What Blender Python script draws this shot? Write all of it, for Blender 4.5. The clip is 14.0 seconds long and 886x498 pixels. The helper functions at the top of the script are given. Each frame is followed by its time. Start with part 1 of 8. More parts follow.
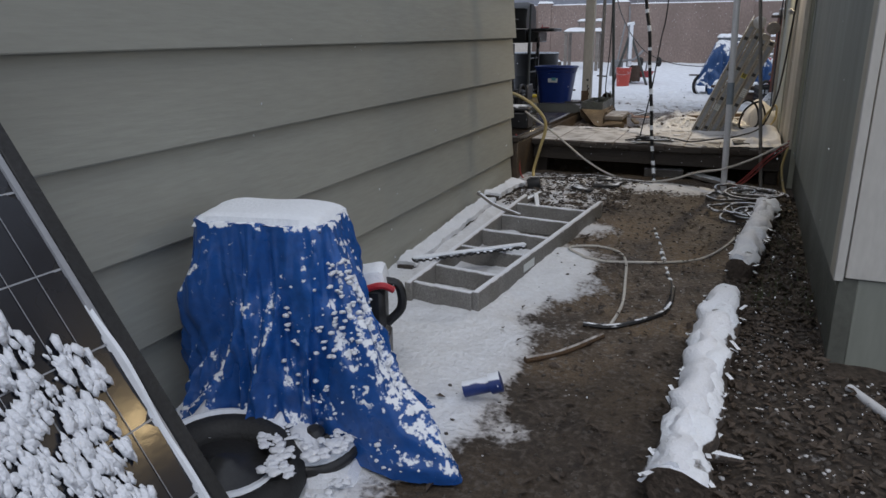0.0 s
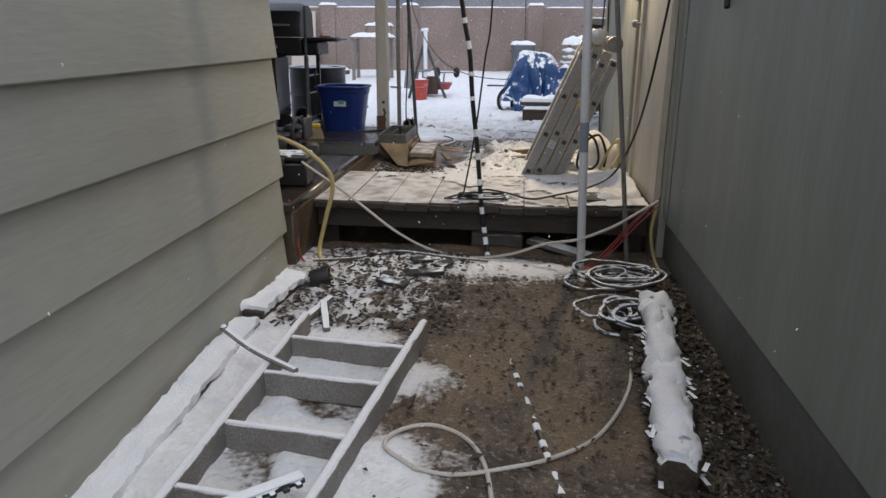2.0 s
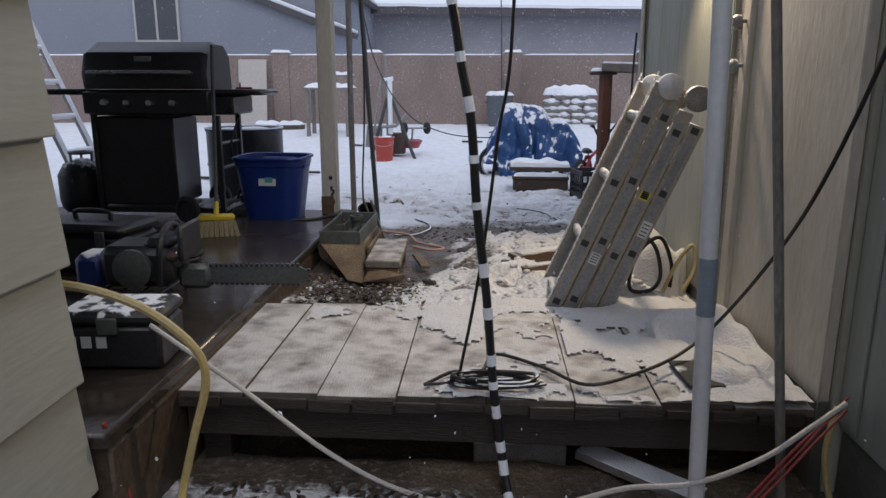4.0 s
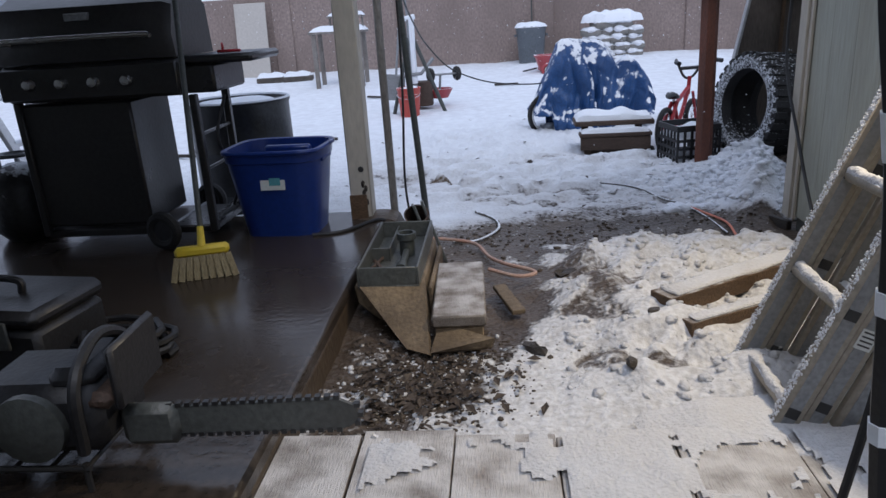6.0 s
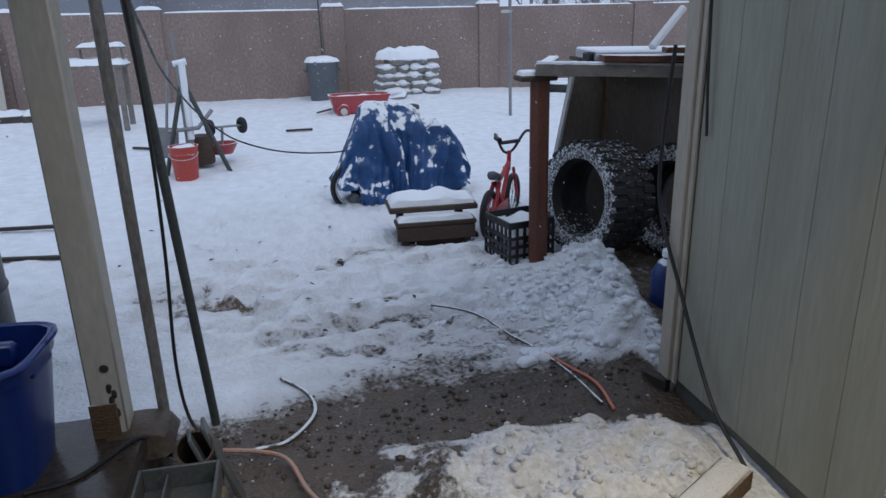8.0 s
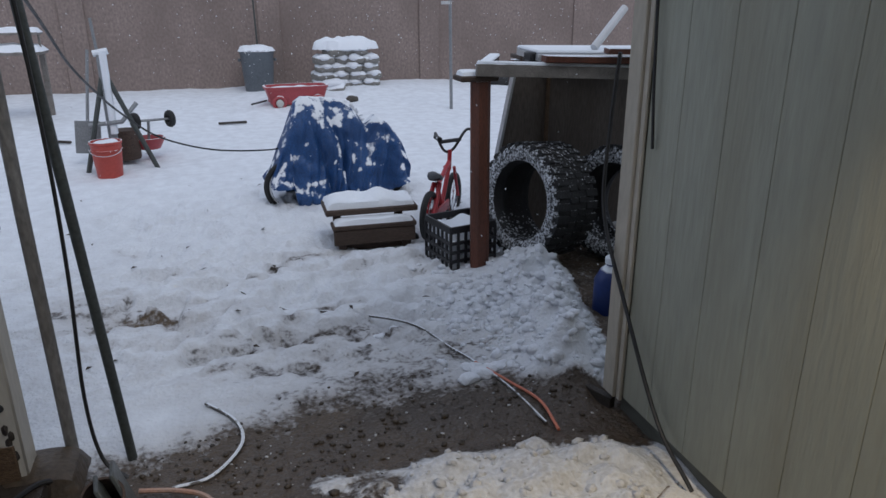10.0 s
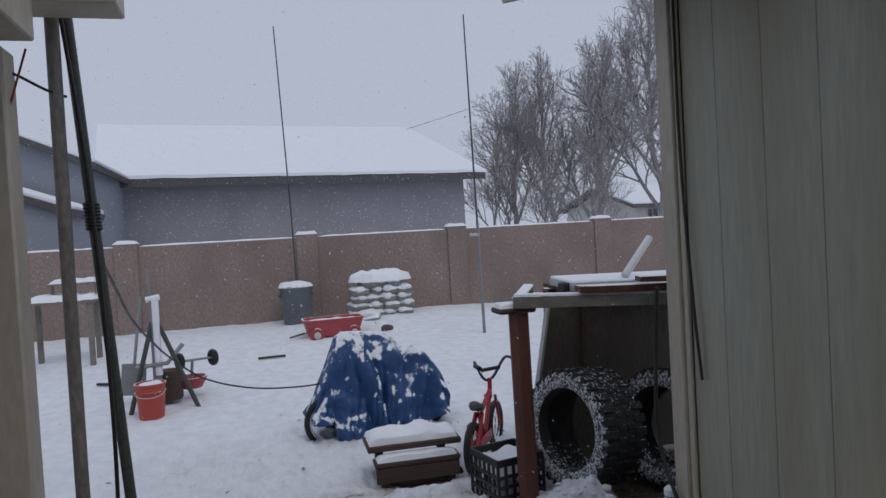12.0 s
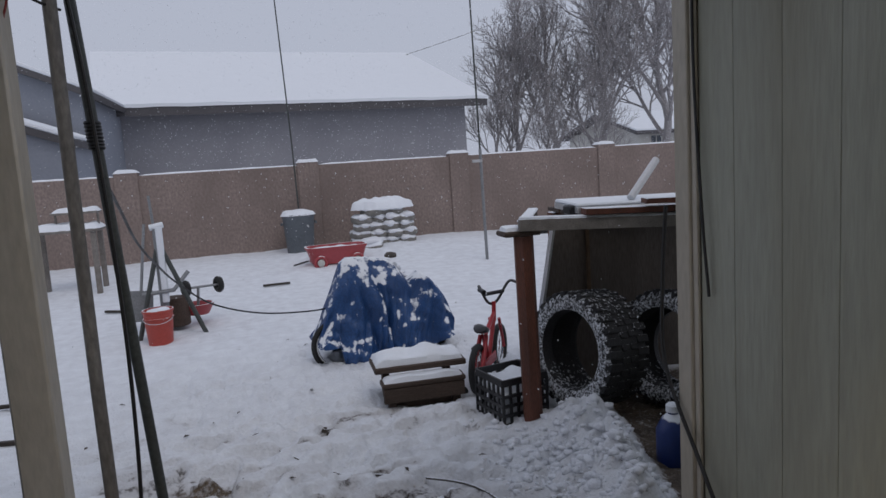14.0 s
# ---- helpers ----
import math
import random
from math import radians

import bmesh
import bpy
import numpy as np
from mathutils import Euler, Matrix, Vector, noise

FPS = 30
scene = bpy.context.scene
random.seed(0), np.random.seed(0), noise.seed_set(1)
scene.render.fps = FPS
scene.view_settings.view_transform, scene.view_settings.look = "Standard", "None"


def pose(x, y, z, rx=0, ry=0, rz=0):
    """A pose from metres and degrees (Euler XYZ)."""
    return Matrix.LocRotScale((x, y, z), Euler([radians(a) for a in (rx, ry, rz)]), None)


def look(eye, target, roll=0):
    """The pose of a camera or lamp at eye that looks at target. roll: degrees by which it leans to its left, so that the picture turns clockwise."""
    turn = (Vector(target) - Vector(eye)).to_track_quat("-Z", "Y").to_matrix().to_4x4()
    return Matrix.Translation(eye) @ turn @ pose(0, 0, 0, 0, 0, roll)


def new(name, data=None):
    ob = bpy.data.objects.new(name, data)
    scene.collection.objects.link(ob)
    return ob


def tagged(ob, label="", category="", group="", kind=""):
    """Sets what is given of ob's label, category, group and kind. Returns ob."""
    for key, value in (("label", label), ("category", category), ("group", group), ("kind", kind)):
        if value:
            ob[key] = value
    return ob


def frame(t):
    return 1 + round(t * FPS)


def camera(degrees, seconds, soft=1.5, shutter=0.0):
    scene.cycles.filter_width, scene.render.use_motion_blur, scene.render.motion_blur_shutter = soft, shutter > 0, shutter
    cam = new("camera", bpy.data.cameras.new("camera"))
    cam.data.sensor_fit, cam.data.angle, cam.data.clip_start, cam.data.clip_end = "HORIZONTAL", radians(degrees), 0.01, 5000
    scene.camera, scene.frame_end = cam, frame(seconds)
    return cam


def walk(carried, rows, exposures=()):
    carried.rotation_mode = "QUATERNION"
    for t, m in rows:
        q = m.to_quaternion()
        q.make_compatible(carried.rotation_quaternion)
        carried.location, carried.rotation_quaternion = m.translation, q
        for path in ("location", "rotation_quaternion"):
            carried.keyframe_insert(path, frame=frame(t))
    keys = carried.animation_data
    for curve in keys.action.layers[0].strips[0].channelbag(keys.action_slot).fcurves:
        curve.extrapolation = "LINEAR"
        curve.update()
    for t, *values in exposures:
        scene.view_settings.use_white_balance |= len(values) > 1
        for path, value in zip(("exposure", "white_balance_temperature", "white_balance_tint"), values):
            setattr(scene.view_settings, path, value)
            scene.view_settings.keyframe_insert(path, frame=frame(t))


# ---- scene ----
cam = camera(64.4, 14.0)
PATH = [
    (0, (0.113, 0.046, 1.222), (-0.63, 1.806, 0.633), -0.4),
    (0.5, (0.035, 0.448, 1.209), (-0.61, 2.256, 0.649), -0.3),
    (1, (-0.081, 0.925, 1.251), (-0.522, 2.794, 0.692), 0.1),
    (1.5, (-0.215, 1.387, 1.287), (-0.421, 3.288, 0.701), 0.4),
    (2, (-0.305, 1.85, 1.297), (-0.511, 3.751, 0.71), 0.4),
    (2.5, (-0.419, 2.307, 1.277), (-0.61, 4.218, 0.717), 0.4),
    (3, (-0.416, 2.762, 1.273), (-0.581, 4.688, 0.761), 0.2),
    (3.5, (-0.493, 3.275, 1.271), (-0.626, 5.213, 0.795), -0.1),
    (4, (-0.54, 3.757, 1.293), (-0.661, 5.7, 0.834), 0.1),
    (4.2, (-0.534, 3.929, 1.309), (-0.716, 5.862, 0.832), 0.4),
    (6.3, (-0.931, 5.267, 1.351), (-1.062, 7.159, 0.716), -4.8),
    (6.5, (-0.904, 5.4, 1.341), (-0.858, 7.297, 0.708), -6.7),
    (7, (-0.882, 5.768, 1.497), (-0.608, 7.634, 0.832), -4.4),
    (7.5, (-0.965, 5.952, 1.698), (-0.616, 7.84, 1.136), -2.2),
    (8, (-0.935, 6.132, 1.712), (-0.533, 7.987, 1.081), -1.3),
    (8.2, (-0.913, 6.205, 1.702), (-0.492, 8.039, 1.024), -0.9),
    (10.3, (-0.874, 6.290, 1.762), (-0.313, 8.094, 1.104), -0.2),
    (10.5, (-0.905, 6.279, 1.763), (-0.369, 8.106, 1.153), -0.8),
    (11, (-0.932, 6.281, 1.781), (-0.438, 8.170, 1.348), -1.9),
    (11.5, (-0.931, 6.270, 1.806), (-0.447, 8.196, 1.569), -2.4),
    (12, (-0.941, 6.268, 1.837), (-0.418, 8.198, 1.781), -3.2),
    (12.5, (-0.971, 6.266, 1.870), (-0.386, 8.178, 1.837), -3.7),
    (13, (-0.927, 6.266, 1.869), (-0.306, 8.165, 1.782), -3.6),
    (13.5, (-0.921, 6.245, 1.838), (-0.294, 8.138, 1.682), -3.4),
    (14, (-0.959, 6.286, 1.804), (-0.455, 8.204, 1.549), -3.6),
]
walk(cam, [(t, look(eye, target, roll)) for t, eye, target, roll in PATH], exposures=[
    (0, 0.55, 6250, 10), (0.5, 0.74, 6300, 10), (1, 0.84, 6350, 11), (2, 0.98, 6450, 11), (3, 1.0, 6330, 12), (3.6, 0.78, 6200, 13), (4.2, 0.54, 6100, 14), (6.3, 0.76, 5700, 12), (7, 0.60, 5500, 10), (7.5, 0.54, 5450, 9), (8.2, 0.36, 5800, 9), (10.3, 0.34, 6050, 10), (11, 0.34, 6150, 10), (12, 0.10, 6300, 12), (13.5, 0.04, 6350, 12), (14, 0.06, 6400, 13)])

# ---- world, sun, lamps ----
world = bpy.data.worlds.new("overcast_sky")
scene.world = world
world.use_nodes = True
wn, wl = world.node_tree.nodes, world.node_tree.links
wn.clear()
sky = wn.new("ShaderNodeTexSky")
sky.sky_type, sky.sun_disc = "NISHITA", False
sky.sun_elevation, sky.sun_rotation = radians(32), radians(200)
sky.air_density, sky.dust_density, sky.ozone_density = 1.0, 6.0, 2.0
sky_bg, cloud_bg, sky_mix, sky_out = wn.new("ShaderNodeBackground"), wn.new("ShaderNodeBackground"), wn.new("ShaderNodeMixShader"), wn.new("ShaderNodeOutputWorld")
sky_bg.inputs[1].default_value = 0.05
cloud_bg.inputs[0].default_value = (0.455, 0.492, 0.575, 1)
cloud_bg.inputs[1].default_value = 1.0
sky_mix.inputs[0].default_value = 0.88
wl.new(sky.outputs[0], sky_bg.inputs[0])
wl.new(sky_bg.outputs[0], sky_mix.inputs[1])
wl.new(cloud_bg.outputs[0], sky_mix.inputs[2])
wl.new(sky_mix.outputs[0], sky_out.inputs[0])

sun = new("sun", bpy.data.lights.new("sun", "SUN"))
sun.data.energy, sun.data.angle, sun.data.color = 0.5, radians(25), (1.0, 0.96, 0.92)
sun.matrix_world = look((0, 0, 20), (-5, 12, 0))


def bulb(x, y, z, watts, radius=0.04):
    ob = new("lamp_bulb", bpy.data.lights.new("lamp_bulb", "POINT"))
    ob.data.energy, ob.data.color, ob.data.shadow_soft_size = watts, (1.0, 0.72, 0.36), radius
    ob.location = (x, y, z)
    return ob


spot = new("lamp_spot", bpy.data.lights.new("lamp_spot", "SPOT"))
spot.data.energy, spot.data.color, spot.data.shadow_soft_size = 54, (1.0, 0.79, 0.50), 0.05
spot.data.spot_size, spot.data.spot_blend = radians(125), 0.6
spot.matrix_world = look((0.31, 6.98, 2.10), (-0.10, 6.35, 0.4))
bulb(1.38, 2.62, 1.84, 9, 0.04)

# ---- materials ----
SNOW = (0.80, 0.83, 0.87)


def mat(name, base, var=0.18, scale=10.0, rough=0.65, bump=0.25, metal=0.0, spec=0.5, snow=0.0, snow_scale=9.0, stretch=(1, 1, 1), stain=None, stain_amount=0.0, random=0.0, coat=0.0, snow_lo=0.35, snow_col=None, snow_cut=(0.70, 0.78)):
    """A procedural surface: grain and large stains round a base colour, and snow lying on what faces up (snow: 0 to 1)."""
    m = bpy.data.materials.new(name)
    m.use_nodes = True
    n, l = m.node_tree.nodes, m.node_tree.links
    b = n["Principled BSDF"]
    geo = n.new("ShaderNodeNewGeometry")
    mapping = n.new("ShaderNodeVectorMath")
    mapping.operation = "MULTIPLY"
    mapping.inputs[1].default_value = stretch
    l.new(geo.outputs["Position"], mapping.inputs[0])

    def noise_tex(s, detail=4, source=None):
        t = n.new("ShaderNodeTexNoise")
        t.inputs["Scale"].default_value, t.inputs["Detail"].default_value = s, detail
        l.new(source or mapping.outputs[0], t.inputs["Vector"])
        return t

    def ramp(src, lo, hi, a=0.0, z=1.0):
        r = n.new("ShaderNodeMapRange")
        r.inputs[1].default_value, r.inputs[2].default_value, r.inputs[3].default_value, r.inputs[4].default_value = lo, hi, a, z
        l.new(src, r.inputs[0])
        return r.outputs[0]

    def blend(fac, a, c):
        x = n.new("ShaderNodeMix")
        x.data_type = "RGBA"
        for sock, v in ((x.inputs[0], fac), (x.inputs[6], a), (x.inputs[7], c)):
            if isinstance(v, bpy.types.NodeSocket):
                l.new(v, sock)
            elif isinstance(v, tuple):
                sock.default_value = (*v, 1)
            else:
                sock.default_value = v
        return x.outputs[2]

    fine, broad = noise_tex(scale * 6), noise_tex(scale * 0.35, 5)
    lo, hi = tuple(c * (1 - var) for c in base), tuple(min(1, c * (1 + var)) for c in base)
    col = blend(ramp(fine.outputs[0], 0.3, 0.7), lo, hi)
    col = blend(ramp(broad.outputs[0], 0.35, 0.72, 0.0, max(0.35, stain_amount)), col, stain or tuple(c * (1 - 1.3 * var) for c in base))
    if random:
        info = n.new("ShaderNodeObjectInfo")
        hsv = n.new("ShaderNodeHueSaturation")
        l.new(ramp(info.outputs["Random"], 0, 1, 1 - random, 1 + random), hsv.inputs["Value"])
        l.new(col, hsv.inputs["Color"])
        col = hsv.outputs[0]
    height = fine.outputs[0]
    rough_src = ramp(broad.outputs[0], 0.3, 0.7, max(0.03, rough - 0.1), min(1, rough + 0.1))
    if snow > 0:
        sep = n.new("ShaderNodeSeparateXYZ")
        l.new(geo.outputs["Normal"], sep.inputs[0])
        patch = noise_tex(snow_scale, 6, geo.outputs["Position"])
        up = ramp(sep.outputs[2], snow_lo, snow_lo + 0.55)
        add = n.new("ShaderNodeMath")
        add.operation = "MULTIPLY_ADD"
        l.new(up, add.inputs[0])
        add.inputs[1].default_value = 0.55 * snow
        l.new(patch.outputs[0], add.inputs[2])
        up2 = n.new("ShaderNodeMath")
        up2.operation = "MULTIPLY"
        l.new(ramp(add.outputs[0], *snow_cut), up2.inputs[0])
        l.new(ramp(sep.outputs[2], snow_lo - 0.25, snow_lo), up2.inputs[1])
        col = blend(up2.outputs[0], col, snow_col or SNOW)
        mx = n.new("ShaderNodeMath")
        mx.operation = "MAXIMUM"
        l.new(rough_src, mx.inputs[0])
        l.new(ramp(up2.outputs[0], 0, 1, 0, 0.8), mx.inputs[1])
        rough_src = mx.outputs[0]
        hm = n.new("ShaderNodeMath")
        hm.operation = "MULTIPLY_ADD"
        l.new(up2.outputs[0], hm.inputs[0])
        hm.inputs[1].default_value = 1.2
        l.new(height, hm.inputs[2])
        height = hm.outputs[0]
        met = ramp(up2.outputs[0], 0, 1, metal, 0)
        l.new(met, b.inputs["Metallic"])
    else:
        b.inputs["Metallic"].default_value = metal
    l.new(col, b.inputs["Base Color"])
    l.new(rough_src, b.inputs["Roughness"])
    b.inputs["Specular IOR Level"].default_value = spec
    b.inputs["Coat Weight"].default_value = coat
    bp = n.new("ShaderNodeBump")
    bp.inputs["Strength"].default_value, bp.inputs["Distance"].default_value = bump, 0.01
    l.new(height, bp.inputs["Height"])
    l.new(bp.outputs[0], b.inputs["Normal"])
    return m


SIDING = mat("lap_siding_paint", (0.325, 0.33, 0.29), 0.06, 5, 0.6, 0.12, stretch=(1, 0.25, 2), stain=(0.25, 0.242, 0.205), stain_amount=0.45, random=0.03)
GREEN = mat("shed_green_paint", (0.235, 0.248, 0.22), 0.08, 6, 0.6, 0.2, stretch=(1, 1.5, 0.18), stain=(0.16, 0.17, 0.138), stain_amount=0.6, random=0.05)
GREEN_LIGHT = mat("weathered_green_siding", (0.33, 0.34, 0.278), 0.10, 8, 0.6, 0.3, stretch=(1, 1.3, 0.16), stain=(0.26, 0.245, 0.185), stain_amount=0.75, random=0.05)
# skirt paint, darker than the wall panels above it
SKIRT = mat("dark_skirt_paint", (0.125, 0.132, 0.114), 0.15, 6, 0.55, 0.3, stretch=(1, 0.6, 1), stain=(0.045, 0.043, 0.034), stain_amount=0.8)
BEIGE = mat("beige_trim_paint", (0.50, 0.465, 0.395), 0.10, 9, 0.6, 0.2, stretch=(1, 1, 0.3), stain=(0.26, 0.22, 0.15), stain_amount=0.5)
CREAM = mat("pale_trim_paint", (0.50, 0.49, 0.46), 0.06, 8, 0.55, 0.15, stretch=(1, 1, 0.3), stain=(0.40, 0.39, 0.36), stain_amount=0.4)
CONCRETE_WET = mat("wet_concrete", (0.044, 0.035, 0.028), 0.35, 7, 0.20, 0.10, stain=(0.028, 0.022, 0.018), stain_amount=0.7, spec=0.45)
CONCRETE_SIDE = mat("slab_edge_concrete", (0.066, 0.047, 0.029), 0.35, 8, 0.55, 0.5, stain=(0.042, 0.030, 0.021), stain_amount=0.7)
WOOD_GREY = mat("weathered_grey_wood", (0.23, 0.21, 0.19), 0.3, 9, 0.8, 0.5, stretch=(4, 0.5, 4), stain=(0.12, 0.105, 0.09), stain_amount=0.6, snow=0.9, snow_scale=14)
WOOD_LADDER = mat("wood_ladder_board", (0.215, 0.208, 0.195), 0.35, 9, 0.8, 0.5, stretch=(3, 3, 3), stain=(0.15, 0.138, 0.12), stain_amount=0.6, snow=0.92, snow_scale=16, snow_col=(0.70, 0.70, 0.72), snow_cut=(0.66, 0.90))
WOOD_DECK = mat("snowy_deck_board", (0.155, 0.125, 0.10), 0.4, 10, 0.7, 0.6, stretch=(5, 0.6, 4), stain=(0.075, 0.058, 0.046), stain_amount=0.7, snow=0.78, snow_scale=11, random=0.25, snow_col=(0.60, 0.585, 0.57), snow_cut=(0.62, 1.02))
WOOD_STEP = mat("dusted_step_wood", (0.20, 0.175, 0.15), 0.35, 10, 0.75, 0.5, stretch=(5, 0.6, 4), stain=(0.10, 0.08, 0.06), stain_amount=0.7, snow=0.5, snow_scale=12, snow_col=(0.55, 0.53, 0.52), snow_cut=(0.62, 0.98))
SNOW_TROD = mat("trampled_snow", (0.62, 0.625, 0.64), 0.08, 16, 0.75, 0.8, spec=0.3, stain=(0.56, 0.54, 0.52), stain_amount=0.6)
# dark wood, its colour deepened further for the shade under the deck
WOOD_DARK = mat("dark_wet_shaded_wood", (0.036, 0.027, 0.020), 0.35, 10, 0.55, 0.5, stretch=(0.6, 4, 4), stain=(0.03, 0.025, 0.02), stain_amount=0.6)
WOOD_TAN = mat("tan_lumber", (0.125, 0.074, 0.037), 0.45, 12, 0.75, 0.9, stretch=(1, 4, 4), stain=(0.075, 0.045, 0.022), stain_amount=0.7, snow=0.8, snow_scale=12, snow_lo=0.7, snow_col=(0.64, 0.63, 0.62), snow_cut=(0.62, 0.86))
PLYWOOD = mat("mudded_plywood", (0.20, 0.148, 0.088), 0.3, 12, 0.7, 0.5, stain=(0.045, 0.030, 0.018), stain_amount=1.0)
WOOD_RED = mat("red_brown_timber", (0.13, 0.042, 0.022), 0.35, 12, 0.6, 0.5, stretch=(4, 4, 0.5), stain=(0.05, 0.022, 0.015), stain_amount=0.7, snow=0.8)
WOOD_BENCH = mat("dark_brown_bench_wood", (0.066, 0.042, 0.029), 0.35, 10, 0.7, 0.5, stretch=(0.6, 4, 4), stain=(0.035, 0.024, 0.018), stain_amount=0.6)
BARK = mat("snowy_bark", (0.075, 0.058, 0.045), 0.45, 12, 0.9, 0.9, stain=(0.03, 0.024, 0.02), stain_amount=0.6, snow=0.8, snow_scale=12, snow_lo=0.15)
# snowfall haze is mixed into the next three base colours, which lightens them
TREE = mat("hazed_tree_bark", (0.32, 0.305, 0.31), 0.2, 3, 0.9, 0.2, snow=0.25, snow_scale=2)
FENCE = mat("hazed_brown_stucco", (0.262, 0.205, 0.182), 0.27, 5, 0.85, 0.5, stretch=(1, 1, 0.7), stain=(0.185, 0.145, 0.128), stain_amount=0.75)
STUCCO = mat("hazed_grey_stucco", (0.275, 0.275, 0.30), 0.07, 3, 0.9, 0.2, stain=(0.22, 0.22, 0.245), stain_amount=0.5)
STUCCO_BLUE = mat("blue_grey_wall", (0.25, 0.27, 0.315), 0.06, 3, 0.85, 0.15)
FASCIA = mat("dark_fascia", (0.09, 0.085, 0.09), 0.15, 6, 0.7, 0.1)
SNOW_M = mat("fresh_snow", SNOW, 0.03, 14, 0.75, 0.35, spec=0.3)
SNOW_CLUMP = mat("clumpy_snow", (0.78, 0.80, 0.84), 0.05, 22, 0.75, 0.6, spec=0.3)
TARP = mat("blue_tarp", (0.018, 0.092, 0.33), 0.2, 7, 0.27, 0.10, stain=(0.008, 0.045, 0.18), stain_amount=0.6, snow=0.50, snow_scale=48, snow_lo=0.02, spec=0.5)
TARP_YARD = mat("faded_blue_tarp", (0.026, 0.078, 0.215), 0.25, 12, 0.42, 0.4, stain=(0.012, 0.04, 0.12), stain_amount=0.6, snow=0.52, snow_scale=13, snow_lo=0.06, spec=0.4)
BLUE_PLASTIC = mat("blue_tote_plastic", (0.012, 0.035, 0.19), 0.12, 8, 0.35, 0.05, spec=0.5)
BLACK_PLASTIC = mat("black_plastic", (0.018, 0.018, 0.02), 0.3, 14, 0.45, 0.15)
BLACK_METAL = mat("black_enamel", (0.02, 0.02, 0.021), 0.3, 9, 0.35, 0.1, stain=(0.05, 0.047, 0.042), stain_amount=0.35)
BLACK_SNOWY = mat("black_plastic_snow_dusted", (0.02, 0.02, 0.021), 0.3, 9, 0.5, 0.2, snow=0.5, snow_scale=20)
DRUM = mat("black_steel_drum", (0.022, 0.024, 0.026), 0.3, 7, 0.38, 0.15, metal=0.2, stain=(0.05, 0.047, 0.045), stain_amount=0.4)
RUBBER = mat("tyre_rubber", (0.02, 0.02, 0.021), 0.35, 18, 0.75, 0.4, snow=0.28, snow_scale=60, snow_lo=0.3, snow_cut=(0.68, 0.86))
RUBBER_FROST = mat("frosted_rubber", (0.03, 0.03, 0.031), 0.35, 18, 0.8, 0.5, snow=0.42, snow_scale=75, snow_lo=-2.0, snow_cut=(0.64, 0.88))
RUBBER_PLAIN = mat("black_rubber", (0.018, 0.018, 0.018), 0.3, 18, 0.7, 0.3)
ALU = mat("dull_aluminium", (0.33, 0.30, 0.25), 0.2, 12, 0.55, 0.15, metal=0.2, stretch=(1, 1, 1), stain=(0.25, 0.21, 0.16), stain_amount=0.6, snow=0.8, snow_scale=26)
ALU_BRIGHT = mat("aluminium", (0.55, 0.55, 0.55), 0.1, 12, 0.4, 0.1, metal=0.6)
GALV = mat("galvanised_steel", (0.27, 0.28, 0.29), 0.2, 14, 0.5, 0.2, metal=0.4, stain=(0.16, 0.165, 0.17), stain_amount=0.5)
PIPE_GREY = mat("weathered_pipe", (0.19, 0.18, 0.165), 0.3, 14, 0.6, 0.3, stretch=(1, 1, 0.4), stain=(0.10, 0.085, 0.07), stain_amount=0.6)
PIPE_DARK = mat("dark_pipe", (0.055, 0.062, 0.058), 0.25, 14, 0.5, 0.2)
PVC = mat("white_pvc", (0.62, 0.63, 0.65), 0.05, 10, 0.4, 0.05, stain=(0.5, 0.5, 0.5), stain_amount=0.3)
PVC_BAND = mat("grey_band", (0.22, 0.26, 0.30), 0.1, 10, 0.45, 0.05)
CORD_BLACK = mat("black_cord", (0.012, 0.012, 0.013), 0.2, 20, 0.5, 0.1)
CORD_BLACK_SNOW = mat("black_cord_snowy", (0.014, 0.014, 0.015), 0.2, 20, 0.5, 0.1, snow=0.35, snow_scale=12, snow_lo=0.3)
CORD_SALMON = mat("salmon_cord", (0.50, 0.28, 0.20), 0.2, 20, 0.55, 0.2, stain=(0.42, 0.36, 0.31), stain_amount=0.8)
CORD_WHITE = mat("white_cord", (0.50, 0.48, 0.44), 0.15, 20, 0.55, 0.2, stain=(0.38, 0.34, 0.28), stain_amount=0.5)
CORD_GREY = mat("grey_cord_snowy", (0.11, 0.10, 0.09), 0.3, 20, 0.6, 0.3, snow=0.62, snow_scale=24, snow_lo=0.25)
CORD_YELLOW = mat("yellow_hose", (0.42, 0.32, 0.11), 0.15, 14, 0.45, 0.1, stain=(0.45, 0.41, 0.30), stain_amount=0.5)
CORD_RED = mat("red_cord", (0.27, 0.04, 0.035), 0.15, 16, 0.5, 0.1)
CORD_ORANGE = mat("orange_cord", (0.62, 0.20, 0.12), 0.15, 16, 0.5, 0.1)
RED_PAINT = mat("red_bicycle_paint", (0.42, 0.025, 0.035), 0.15, 12, 0.35, 0.05)
RED_PLASTIC = mat("red_plastic", (0.34, 0.055, 0.065), 0.15, 9, 0.45, 0.1, stain=(0.36, 0.05, 0.04), stain_amount=0.4, snow=0.75, snow_scale=10, snow_lo=0.5)
ORANGE_PLASTIC = mat("orange_red_bucket", (0.42, 0.062, 0.045), 0.12, 9, 0.45, 0.1, snow=0.5, snow_scale=18)
YELLOW_PLASTIC = mat("yellow_plastic", (0.60, 0.46, 0.03), 0.1, 9, 0.45, 0.05)
BRISTLE = mat("broom_bristle", (0.33, 0.28, 0.17), 0.3, 40, 0.9, 0.8, stretch=(1, 1, 0.1))
